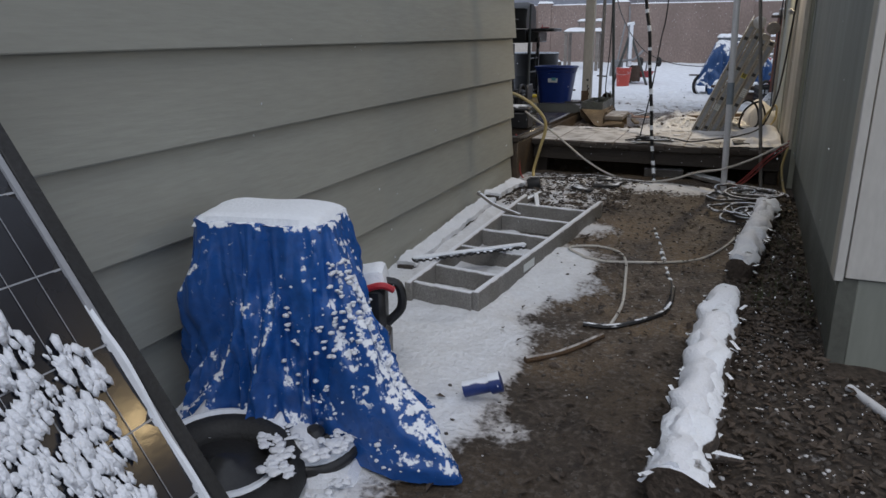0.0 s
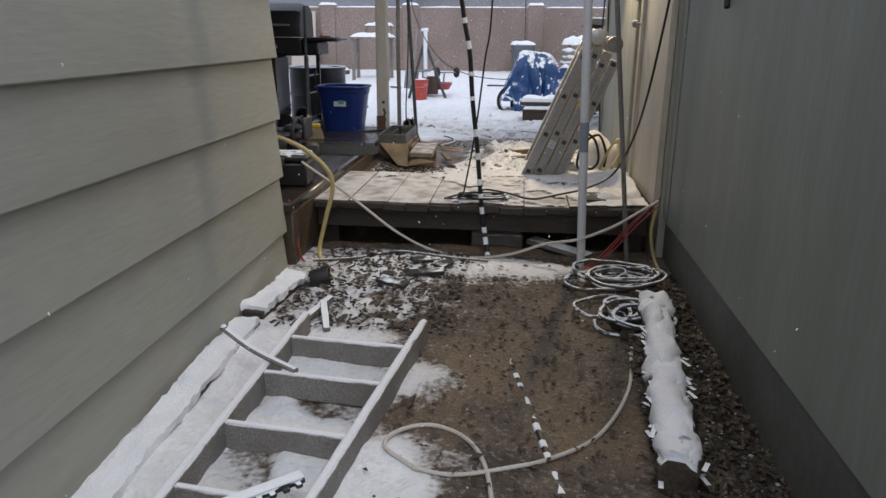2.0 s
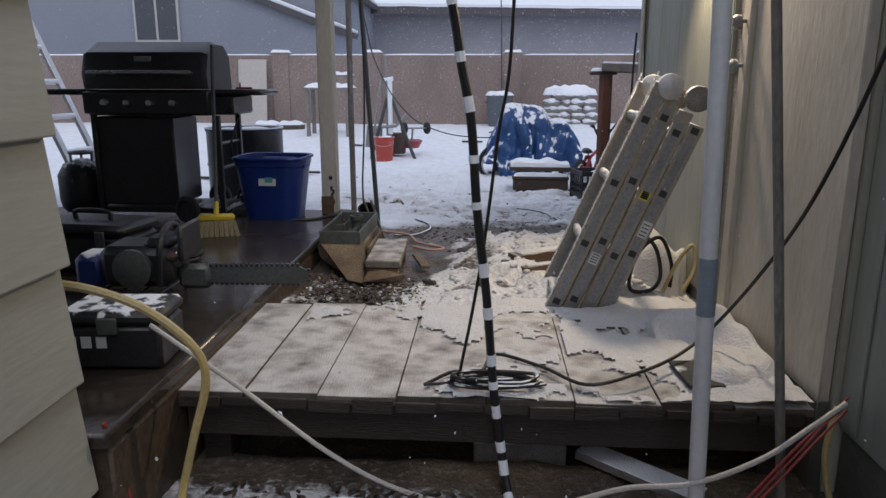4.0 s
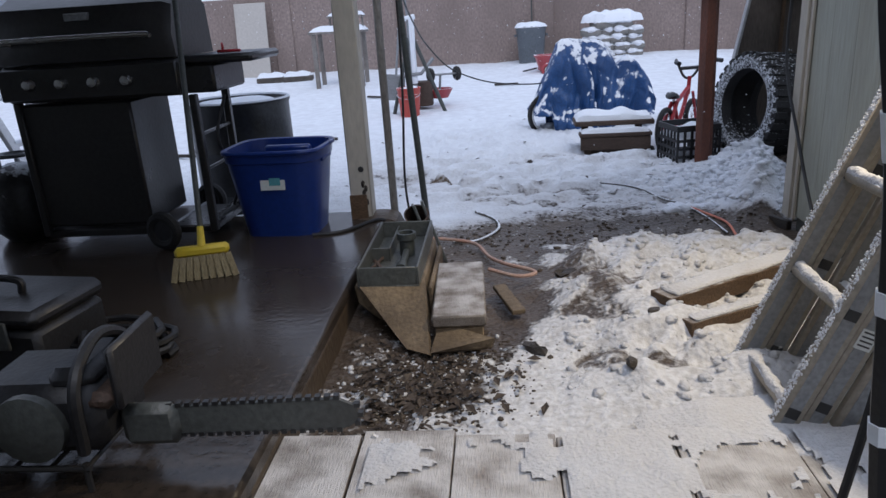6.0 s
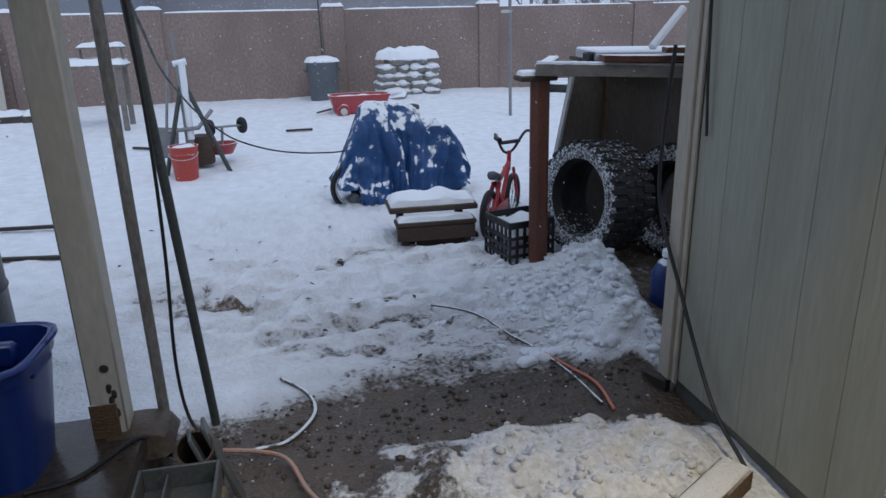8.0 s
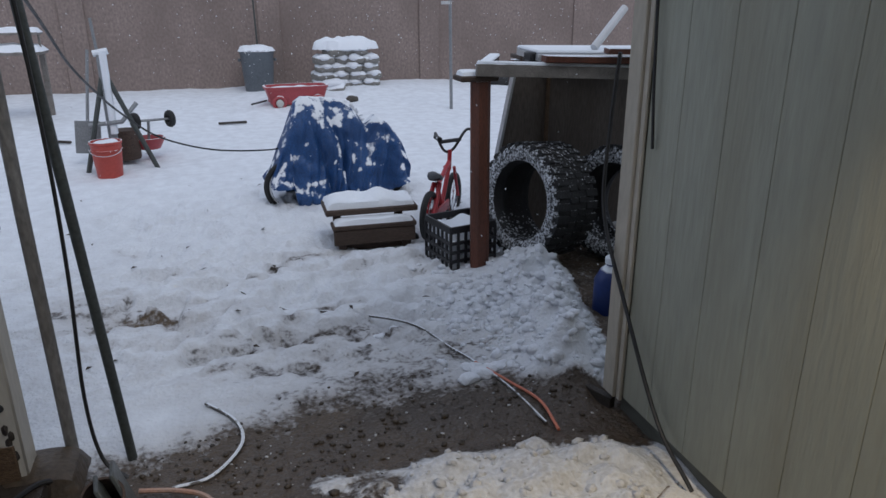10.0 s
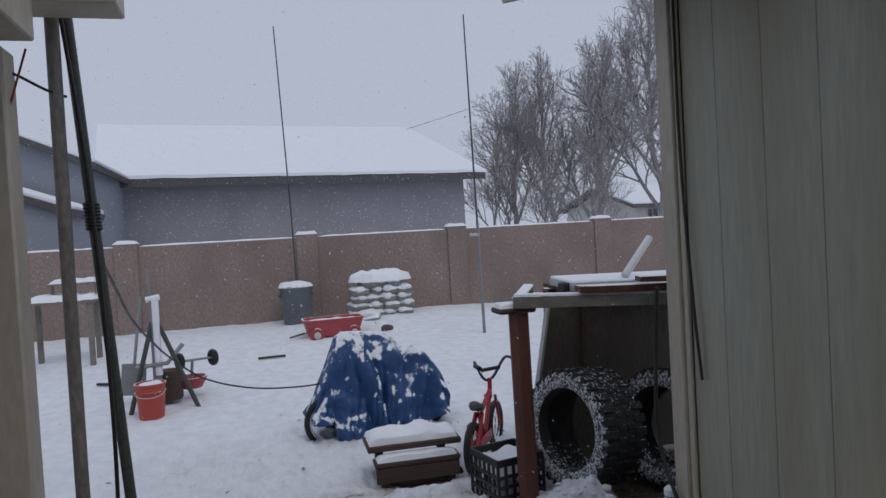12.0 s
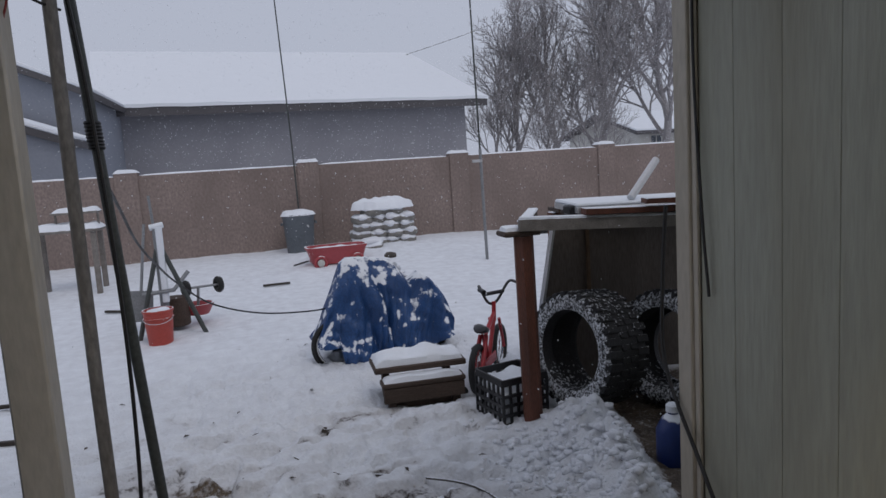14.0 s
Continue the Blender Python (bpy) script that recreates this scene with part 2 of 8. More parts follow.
GREY_TRAY = mat("grey_tray_plastic", (0.08, 0.086, 0.08), 0.25, 12, 0.45, 0.2, stain=(0.05, 0.045, 0.04), stain_amount=0.5)
RUST = mat("rusty_steel", (0.09, 0.06, 0.045), 0.4, 16, 0.7, 0.4, metal=0.3)
STICKER = mat("paper_sticker", (0.62, 0.64, 0.62), 0.08, 20, 0.6, 0.05)
STICKER_TEAL = mat("teal_print", (0.10, 0.32, 0.36), 0.1, 20, 0.6, 0.05)
STICKER_YELLOW = mat("yellow_print", (0.62, 0.52, 0.06), 0.1, 20, 0.6, 0.05)
PRINT_HOLLOW_DARK = mat("dark_print_and_hollow", (0.03, 0.03, 0.03), 0.1, 20, 0.6, 0.05)
BLUE_JUG = mat("blue_jug", (0.012, 0.032, 0.15), 0.1, 10, 0.4, 0.1, snow=0.6)
BAG = mat("snowy_sandbag", (0.24, 0.23, 0.21), 0.2, 10, 0.8, 0.4, stain=(0.15, 0.145, 0.13), stain_amount=0.5, snow=0.95, snow_scale=8, snow_lo=0.1)
GARBAGE_CAN = mat("grey_can_plastic", (0.10, 0.115, 0.13), 0.2, 8, 0.6, 0.2, stain=(0.17, 0.19, 0.21), stain_amount=0.5)
PANEL_LIGHT = mat("pale_board", (0.46, 0.43, 0.39), 0.07, 5, 0.7, 0.1)
PLY_DARK = mat("dark_plywood", (0.12, 0.098, 0.08), 0.3, 6, 0.7, 0.2, stretch=(3, 1, 0.5), stain=(0.075, 0.06, 0.05), stain_amount=0.6)
CELL = mat("solar_cell", (0.008, 0.009, 0.014), 0.2, 10, 0.22, 0.02, spec=0.6)
CELL_LINE = mat("silver_busbar", (0.30, 0.31, 0.33), 0.1, 10, 0.35, 0.02)
STONE = mat("gravel_stone", (0.088, 0.076, 0.065), 0.5, 30, 0.8, 0.5, stain=(0.042, 0.035, 0.029), stain_amount=0.8)
LEAF = mat("dead_leaf", (0.062, 0.045, 0.032), 0.5, 20, 0.7, 0.2, stain=(0.03, 0.021, 0.015), stain_amount=0.6)
GRASS = mat("weed_green", (0.055, 0.075, 0.03), 0.4, 12, 0.8, 0.2, stain=(0.10, 0.085, 0.05), stain_amount=0.5)
SHINGLE_DARK = mat("slate_mat_scrap", (0.035, 0.035, 0.037), 0.3, 16, 0.8, 0.4, snow=0.36, snow_scale=8)
CHROME = mat("chrome", (0.6, 0.6, 0.6), 0.08, 10, 0.2, 0.02, metal=0.9)
GLASS_DARK = mat("dark_window_pane", (0.05, 0.06, 0.075), 0.15, 3, 0.12, 0.01, spec=0.6)


def ground_material():
    """Mud with gravel, covered by snow where the ground's own snow depth says so."""
    m = bpy.data.materials.new("snow_and_mud_ground")
    m.use_nodes = True
    n, l = m.node_tree.nodes, m.node_tree.links
    b = n["Principled BSDF"]
    geo = n.new("ShaderNodeNewGeometry")
    depth, wet, trod, humus_shade = [n.new("ShaderNodeAttribute") for _ in range(4)]
    depth.attribute_name, wet.attribute_name, trod.attribute_name, humus_shade.attribute_name = "snow", "wet", "trod", "humus_shade"

    def tex(s, d=5):
        t = n.new("ShaderNodeTexNoise")
        t.inputs["Scale"].default_value, t.inputs["Detail"].default_value = s, d
        l.new(geo.outputs["Position"], t.inputs["Vector"])
        return t.outputs[0]

    def math_node(op, a, c, d=None):
        x = n.new("ShaderNodeMath")
        x.operation = op
        for i, v in enumerate((a, c, d)):
            if v is None:
                continue
            if isinstance(v, (int, float)):
                x.inputs[i].default_value = v
            else:
                l.new(v, x.inputs[i])
        return x.outputs[0]

    def ramp(src, lo, hi, a=0.0, z=1.0):
        r = n.new("ShaderNodeMapRange")
        r.inputs[1].default_value, r.inputs[2].default_value, r.inputs[3].default_value, r.inputs[4].default_value = lo, hi, a, z
        l.new(src, r.inputs[0])
        return r.outputs[0]

    def blend(fac, a, c):
        x = n.new("ShaderNodeMix")
        x.data_type = "RGBA"
        for sock, v in ((x.inputs[0], fac), (x.inputs[6], a), (x.inputs[7], c)):
            if isinstance(v, tuple):
                sock.default_value = (*v, 1)
            else:
                l.new(v, sock)
        return x.outputs[2]

    mid, fine, grit, broad = tex(9), tex(45), tex(130, 3), tex(1.6)
    vor = n.new("ShaderNodeTexVoronoi")
    vor.inputs["Scale"].default_value = 55
    l.new(geo.outputs["Position"], vor.inputs["Vector"])
    mud = blend(ramp(mid, 0.3, 0.7), (0.040, 0.030, 0.023), (0.135, 0.104, 0.077))
    mud = blend(ramp(broad, 0.45, 0.62), mud, (0.165, 0.118, 0.073))
    mud = blend(ramp(fine, 0.55, 0.62, 0, 0.8), mud, (0.19, 0.168, 0.147))
    mud = blend(ramp(grit, 0.38, 0.5, 0.6, 0), mud, (0.03, 0.024, 0.02))
    mud = blend(ramp(wet.outputs["Fac"], 0, 1, 0, 0.75), mud, (0.066, 0.048, 0.034))
    # leafy soil colour, taken darker to hold the shadow by the shed
    mud = blend(ramp(humus_shade.outputs["Fac"], 0, 1, 0, 0.93), mud, blend(ramp(fine, 0.35, 0.65), (0.013, 0.010, 0.008), (0.050, 0.039, 0.030)))
    edge = math_node("MULTIPLY_ADD", ramp(fine, 0.25, 0.75, -0.5, 0.5), 0.34, depth.outputs["Fac"])
    edge = math_node("MULTIPLY_ADD", ramp(mid, 0.25, 0.75, -0.5, 0.5), 0.42, edge)
    fac = ramp(edge, 0.36, 0.60)
    slush = blend(ramp(mid, 0.3, 0.7), (0.68, 0.70, 0.735), SNOW)
    slush = blend(ramp(depth.outputs["Fac"], 0.45, 0.92, 0.85, 0), slush, (0.36, 0.33, 0.31))
    dirty = blend(ramp(fine, 0.35, 0.65), (0.50, 0.492, 0.487), (0.69, 0.695, 0.71))
    slush = blend(math_node("MULTIPLY", trod.outputs["Fac"], ramp(mid, 0.3, 0.6, 0.65, 1.0)), slush, dirty)
    col = blend(fac, mud, slush)
    l.new(col, b.inputs["Base Color"])
    rough = math_node("MULTIPLY_ADD", wet.outputs["Fac"], -0.48, 0.82)
    rough = math_node("MAXIMUM", rough, ramp(fac, 0, 1, 0, 0.8))
    l.new(rough, b.inputs["Roughness"])
    b.inputs["Specular IOR Level"].default_value = 0.4
    h = math_node("MULTIPLY_ADD", fac, 0.7, math_node("MULTIPLY_ADD", fine, 0.8, math_node("MULTIPLY", vor.outputs["Distance"], -0.25)))
    bp = n.new("ShaderNodeBump")
    bp.inputs["Strength"].default_value, bp.inputs["Distance"].default_value = 0.7, 0.02
    l.new(h, bp.inputs["Height"])
    l.new(bp.outputs[0], b.inputs["Normal"])
    return m


# ---- mesh helpers ----
RNG = random.Random(7)


def finish(bm, name, material, smooth=40):
    me = bpy.data.meshes.new(name)
    bmesh.ops.recalc_face_normals(bm, faces=bm.faces)
    if smooth:
        for f in bm.faces:
            f.smooth = True
        for e in bm.edges:
            if len(e.link_faces) == 2 and e.calc_face_angle(0) > radians(smooth):
                e.smooth = False
    bm.to_mesh(me)
    bm.free()
    me.materials.append(material)
    return me


def part(name, bm, material, parent, label="", smooth=40):
    ob = new(name, finish(bm, name, material, smooth))
    ob.parent = parent
    if label:
        ob["label"] = label
    return ob


def solid(name, bm, material, label, category, group="", kind="", smooth=40, m=None):
    ob = new(name, finish(bm, name, material, smooth))
    if m is not None:
        ob.matrix_world = m
    return tagged(ob, label, category, group, kind)


def thing(name, label, category, x=0, y=0, z=0, rz=0, group="", kind=""):
    ob = new(name)
    ob.empty_display_size = 0.1
    ob.matrix_world = pose(x, y, z, 0, 0, rz)
    return tagged(ob, label, category, group, kind)


def merged(*makers):
    bm = bmesh.new()
    for f in makers:
        f(bm)
    return bm


def box(bm, x0, y0, z0, x1, y1, z1, bevel=0.004, m=None):
    vs = [bm.verts.new((x, y, z)) for x in (x0, x1) for y in (y0, y1) for z in (z0, z1)]
    for q in ((0, 1, 3, 2), (4, 6, 7, 5), (0, 4, 5, 1), (2, 3, 7, 6), (0, 2, 6, 4), (1, 5, 7, 3)):
        bm.faces.new([vs[i] for i in q])
    made = vs
    if bevel:
        es = list({e for v in vs for e in v.link_edges})
        r = bmesh.ops.bevel(bm, geom=es, offset=min(bevel, 0.45 * min(abs(x1 - x0), abs(y1 - y0), abs(z1 - z0))), segments=1, affect="EDGES")
        made = list(set(r["verts"]) | {v for v in vs if v.is_valid})
    if m is not None:
        bmesh.ops.transform(bm, matrix=m, verts=made)
    return bm


def bx(*a, **k):
    return box(bmesh.new(), *a, **k)


def frame_of(d):
    d = Vector(d).normalized()
    a = Vector((0, 0, 1)) if abs(d.z) < 0.9 else Vector((1, 0, 0))
    u = d.cross(a).normalized()
    return u, d.cross(u).normalized()


def bar(bm, p, q, wide, thick, up=(0, 0, 1), bevel=0.003):
    """A board from p to q; wide across, thick along up."""
    p, q = Vector(p), Vector(q)
    d = (q - p).normalized()
    u = Vector(up).cross(d).normalized()
    w = d.cross(u).normalized()
    m = Matrix((u, w, d)).transposed().to_4x4()
    m.translation = p
    return box(bm, -wide / 2, -thick / 2, 0, wide / 2, thick / 2, (q - p).length, bevel, m)


def tube(bm, pts, r, seg=8, close=True, r_end=None):
    pts = [Vector(p) for p in pts]
    rings = []
    u = None
    for i, p in enumerate(pts):
        d = (pts[min(i + 1, len(pts) - 1)] - pts[max(i - 1, 0)]).normalized()
        if u is None:
            u, _ = frame_of(d)
        u = (u - d * u.dot(d)).normalized()
        w = d.cross(u)
        k = i / max(1, len(pts) - 1)
        rr = r if r_end is None else r + (r_end - r) * k
        rings.append([bm.verts.new(p + rr * (math.cos(a) * u + math.sin(a) * w)) for a in [2 * math.pi * j / seg for j in range(seg)]])
    for a, c in zip(rings, rings[1:]):
        for j in range(seg):
            bm.faces.new((a[j], a[(j + 1) % seg], c[(j + 1) % seg], c[j]))
    if close:
        bm.faces.new(rings[0][::-1])
        bm.faces.new(rings[-1])
    return bm


def smooth_line(pts, steps=6):
    """A smooth line through the points."""
    pts = [Vector(p) for p in pts]
    ext = [2 * pts[0] - pts[1]] + pts + [2 * pts[-1] - pts[-2]]
    out = []
    for a, b, c, d in zip(ext, ext[1:], ext[2:], ext[3:]):
        for i in range(steps):
            t = i / steps
            out.append(0.5 * ((2 * b) + (c - a) * t + (2 * a - 5 * b + 4 * c - d) * t * t + (3 * b - a - 3 * c + d) * t ** 3))
    return out + [pts[-1]]


def lathe(bm, profile, seg=24, m=None, cap=True):
    """Turns a profile of (radius, height) round z."""
    made, rings = [], []
    for r, z in profile:
        ring = [bm.verts.new((r * math.cos(2 * math.pi * j / seg), r * math.sin(2 * math.pi * j / seg), z)) for j in range(seg)]
        rings.append(ring)
        made += ring
    for a, c in zip(rings, rings[1:]):
        for j in range(seg):
            bm.faces.new((a[j], a[(j + 1) % seg], c[(j + 1) % seg], c[j]))
    if cap:
        bm.faces.new(rings[0][::-1])
        bm.faces.new(rings[-1])
    if m is not None:
        bmesh.ops.transform(bm, matrix=m, verts=made)
    return bm


def axis_pose(p, d):
    """A pose at p whose z points along d."""
    return Matrix.Translation(p) @ Vector(d).to_track_quat("Z", "Y").to_matrix().to_4x4()


def ring_tube(bm, centre, axis, radius, r, seg=28, sides=8):
    u, w = frame_of(axis)
    pts = [Vector(centre) + radius * (math.cos(a) * u + math.sin(a) * w) for a in [2 * math.pi * i / seg for i in range(seg)]]
    ax = Vector(axis).normalized()
    rings = []
    for i, p in enumerate(pts):
        out = (p - Vector(centre)).normalized()
        rings.append([bm.verts.new(p + r * (math.cos(b) * out + math.sin(b) * ax)) for b in [2 * math.pi * j / sides for j in range(sides)]])
    for i in range(seg):
        a, c = rings[i], rings[(i + 1) % seg]
        for j in range(sides):
            bm.faces.new((a[j], a[(j + 1) % sides], c[(j + 1) % sides], c[j]))
    return bm


def snow_pad(bm, cx, cy, z, w, d, h, rz=0, rough=0.25, nx=14, ny=8, round_=False, seed=0.0):
    """A soft cap of snow on a flat top, with slumped uneven edges."""
    rot = Matrix.Rotation(radians(rz), 3, "Z")
    grid = []
    for j in range(ny + 1):
        row = []
        for i in range(nx + 1):
            u, v = 2 * i / nx - 1, 2 * j / ny - 1
            if round_:
                k = max(abs(u), abs(v)) / max(1e-6, math.hypot(u, v))
                pu, pv = u * k, v * k
                e = 1 - min(1, math.hypot(pu, pv)) ** 5
            else:
                pu, pv = u, v
                e = (1 - abs(u) ** 7) * (1 - abs(v) ** 7)
            edge = 1 + 0.05 * noise.noise((3 * u + seed, 3 * v, seed))
            p = rot @ Vector((pu * w / 2 * edge, pv * d / 2 * edge, 0))
            q = p + Vector((cx, cy, z))
            zz = h * (e ** 0.5 if e > 0 else 0) * (1 + rough * 2 * noise.noise((q.x * 7 + seed, q.y * 7, seed)))
            row.append(bm.verts.new(q + Vector((0, 0, zz - (0.008 if e <= 0 else 0)))))
        grid.append(row)
    for j in range(ny):
        for i in range(nx):
            bm.faces.new((grid[j][i], grid[j][i + 1], grid[j + 1][i + 1], grid[j + 1][i]))
    rim = [grid[0][i] for i in range(nx)] + [grid[j][nx] for j in range(ny)] + [grid[ny][i] for i in range(nx, 0, -1)] + [grid[j][0] for j in range(ny, 0, -1)]
    bm.faces.new(rim[::-1])
    return bm


def pad(*a, **k):
    return snow_pad(bmesh.new(), *a, **k)


def blob(bm, p, r, squash=1.0, seed=0, sub=1):
    m = Matrix.Translation(p) @ Matrix.Rotation(seed * 1.7, 4, "Z") @ Matrix.Diagonal((r, r * (0.7 + 0.3 * math.sin(seed * 3.1)), r * squash, 1))
    g = bmesh.ops.create_icosphere(bm, subdivisions=sub, radius=1, matrix=m)
    for v in g["verts"]:
        v.co += 0.22 * r * noise.noise_vector(v.co * (1.2 / r) + Vector((seed, 0, 0)))
    return bm


def ico_template(sub):
    bm = bmesh.new()
    bmesh.ops.create_icosphere(bm, subdivisions=sub, radius=1)
    v = np.array([tuple(p.co) for p in bm.verts])
    f = np.array([[p.index for p in q.verts] for q in bm.faces])
    bm.free()
    return v, f


ICO = {1: ico_template(1), 2: ico_template(2)}


def clump_mesh(name, spots, material, ragged=0.3, sub=1, seed=1):
    """Many small rough lumps in one mesh: spots are rows of x, y, z, three radii and a turn round z."""
    rng = np.random.default_rng(seed)
    v, f = ICO[sub]
    a = np.array(spots, float)
    p = v[None] * (1 + ragged * rng.uniform(-1, 1, (len(a), len(v), 1))) * a[:, None, 3:6]
    c, s = np.cos(a[:, 6])[:, None], np.sin(a[:, 6])[:, None]
    p = np.stack([p[..., 0] * c - p[..., 1] * s, p[..., 0] * s + p[..., 1] * c, p[..., 2]], -1) + a[:, None, :3]
    faces = (np.arange(len(a))[:, None, None] * len(v) + f[None]).reshape(-1, 3)
    me = bpy.data.meshes.new(name)
    me.from_pydata(p.reshape(-1, 3).tolist(), [], faces.tolist())
    me.polygons.foreach_set("use_smooth", np.ones(len(faces), bool))
    me.materials.append(material)
    return me


# ---- ground: one sheet of mud and snow ----
def value_noise(x, y, scale, seed):
    """Smooth value noise on arrays, 0 to 1."""
    x, y = x * scale, y * scale
    xi, yi = np.floor(x).astype(np.int64), np.floor(y).astype(np.int64)
    fx, fy = x - xi, y - yi
    fx, fy = fx * fx * (3 - 2 * fx), fy * fy * (3 - 2 * fy)

    def h(a, b):
        v = np.sin(a * 127.1 + b * 311.7 + seed * 74.7) * 43758.5453
        return v - np.floor(v)
    return (h(xi, yi) * (1 - fx) + h(xi + 1, yi) * fx) * (1 - fy) + (h(xi, yi + 1) * (1 - fx) + h(xi + 1, yi + 1) * fx) * fy


def step(a, b, v):
    t = np.clip((v - a) / (b - a), 0, 1)
    return t * t * (3 - 2 * t)


def bell(x, y, cx, cy, sx, sy):
    return np.exp(-((x - cx) / sx) ** 2 - ((y - cy) / sy) ** 2)


def ground_base(x, y):
    z = 0.03 * np.clip(y - 2.3, -1.5, 3.4)
    z = z + step(5.95, 6.7, y) * (0.30 - z)
    z = z - 0.03 * step(8.6, 10.5, y)
    z = z + 0.19 * step(13.3, 18.2, y)
    return z


def ground_snow(x, y):
    """Snow depth as a share, 0 bare to 1 deep."""
    n1, n2 = value_noise(x, y, 3.1, 1), value_noise(x, y, 9.0, 2)
    w = 0.30 * (n1 - 0.5) + 0.16 * (n2 - 0.5)
    # the passage: snow on the house's side, thinning towards the deck
    edge = -0.62 + 0.16 * np.sin(2.2 * y + 0.4) + 0.22 * np.exp(-((y - 1.9) / 0.5) ** 2)
    left = step(0.22, -0.22, x - edge + w) * (1 - 0.43 * step(4.35, 4.75, y))
    low = 0.42 * step(2.0, 1.2, y) * step(0.45, -0.2, x)
    strip = 0.85 * bell(x, y, -0.25, 5.40, 0.48, 0.17) + 0.30 * bell(x, y, -1.0, 5.4, 0.5, 0.3) + (0.42 + 0.45 * step(0.25, 0.65, value_noise(x, y, 14.0, 36))) * bell(x, y, -1.0, 5.0, 0.46, 0.60)
    flecks = 0.30 * step(0.55, 0.85, n2) * step(0.08, 0.2, x)
    left = left * (1 - 0.62 * step(0.42, 0.62, value_noise(x, y, 5.5, 35)) * bell(x, y, -0.95, 3.75, 0.30, 0.55))
    dust = (0.18 + 0.42 * step(0.35, 0.75, value_noise(x, y, 6.5, 33))) * bell(x, y, -0.52, 3.35, 0.26, 0.85)
    # snow ends at the deck; bare mud deepens the shade beneath it
    passage = np.clip(np.maximum.reduce([left, low, strip, flecks, dust, 0 * x + 0.13]), 0, 1) * step(5.74, 5.56, y)
    # beyond the deck: trampled heap, then a wet bare band, then the white yard
    heap = step(-1.02, -0.72, x + 0.8 * w + 0.2 * step(7.35, 6.9, y)) * step(8.22, 8.02, y + 0.35 * w + 0.10 * x) + 0.5 * step(6.95, 6.7, y)
    heap = heap * (1 - 0.62 * bell(x, y, -0.88, 7.75, 0.20, 0.28)) * (1 - 0.8 * bell(x, y, -1.25, 6.95, 0.3, 0.3))
    crack = step(0.60, 0.72, value_noise(0.8 * x + 0.5 * y, y - 0.6 * x, 5.0, 21)) * step(-0.15, -0.5, x)
    heap = heap * (1 - 0.55 * crack) + 0.42 * step(0.55, 0.72, value_noise(x, y, 8.0, 22)) * step(7.5, 7.1, y) * step(-0.8, -1.0, x)
    yard = step(8.26, 8.86, y + 0.45 * w + 0.10 * np.clip(-x - 0.6, 0, 2))
    side = step(0.02, 0.2, x + 0.5 * w - 0.35 * step(8.65, 8.35, y)) * step(8.25, 8.5, y)
    corner = step(-1.35, -1.6, x) * step(8.5, 8.8, y)
    far = np.clip(np.maximum.reduce([heap, yard, side, corner]), 0, 1)
    s = passage + step(6.3, 6.6, y) * (far - passage)
    # slushy trodden patches in the yard
    s = s - 0.33 * bell(x, y, -0.35, 8.95, 0.75, 0.45) - 0.22 * step(0.55, 0.75, value_noise(x, 1.6 * y, 4.5, 34)) * bell(x, y, -0.9, 9.8, 1.1, 0.9) - 0.34 * bell(x, y, -1.35, 9.75, 0.30, 0.22) - 0.30 * bell(x, y, -0.42, 10.42, 0.16, 0.12) - 0.12 * bell(x, y, -0.1, 8.75, 0.4, 0.2)
    # footprints: mud shows through thin snow, which also greys dents in place of shading
    walked = step(8.7, 9.0, y) * step(12.8, 11.0, y) * step(2.0, 0.9, np.abs(x + 0.75))
    s = s - walked * (0.15 * step(0.60, 0.72, value_noise(x, 1.7 * y, 4.6, 12)) * (0.4 + value_noise(x, y, 1.2, 39)) + 0.13 * step(0.66, 0.78, value_noise(x, 1.5 * y, 13.0, 40)))
    # bare ground under the workbench, its shade deepened by taking snow away
    shade = step(0.14, 0.26, x - (0.34 + 0.27 * (y - 8.4))) * step(8.35, 8.5, y) * step(10.5, 10.3, y) * step(2.4, 2.1, x)
    s = s * (1 - 0.75 * shade)
    s = np.where(np.abs(x) + np.abs(y - 8) > 24, 1.0, s)
    return np.clip(s, 0, 1)


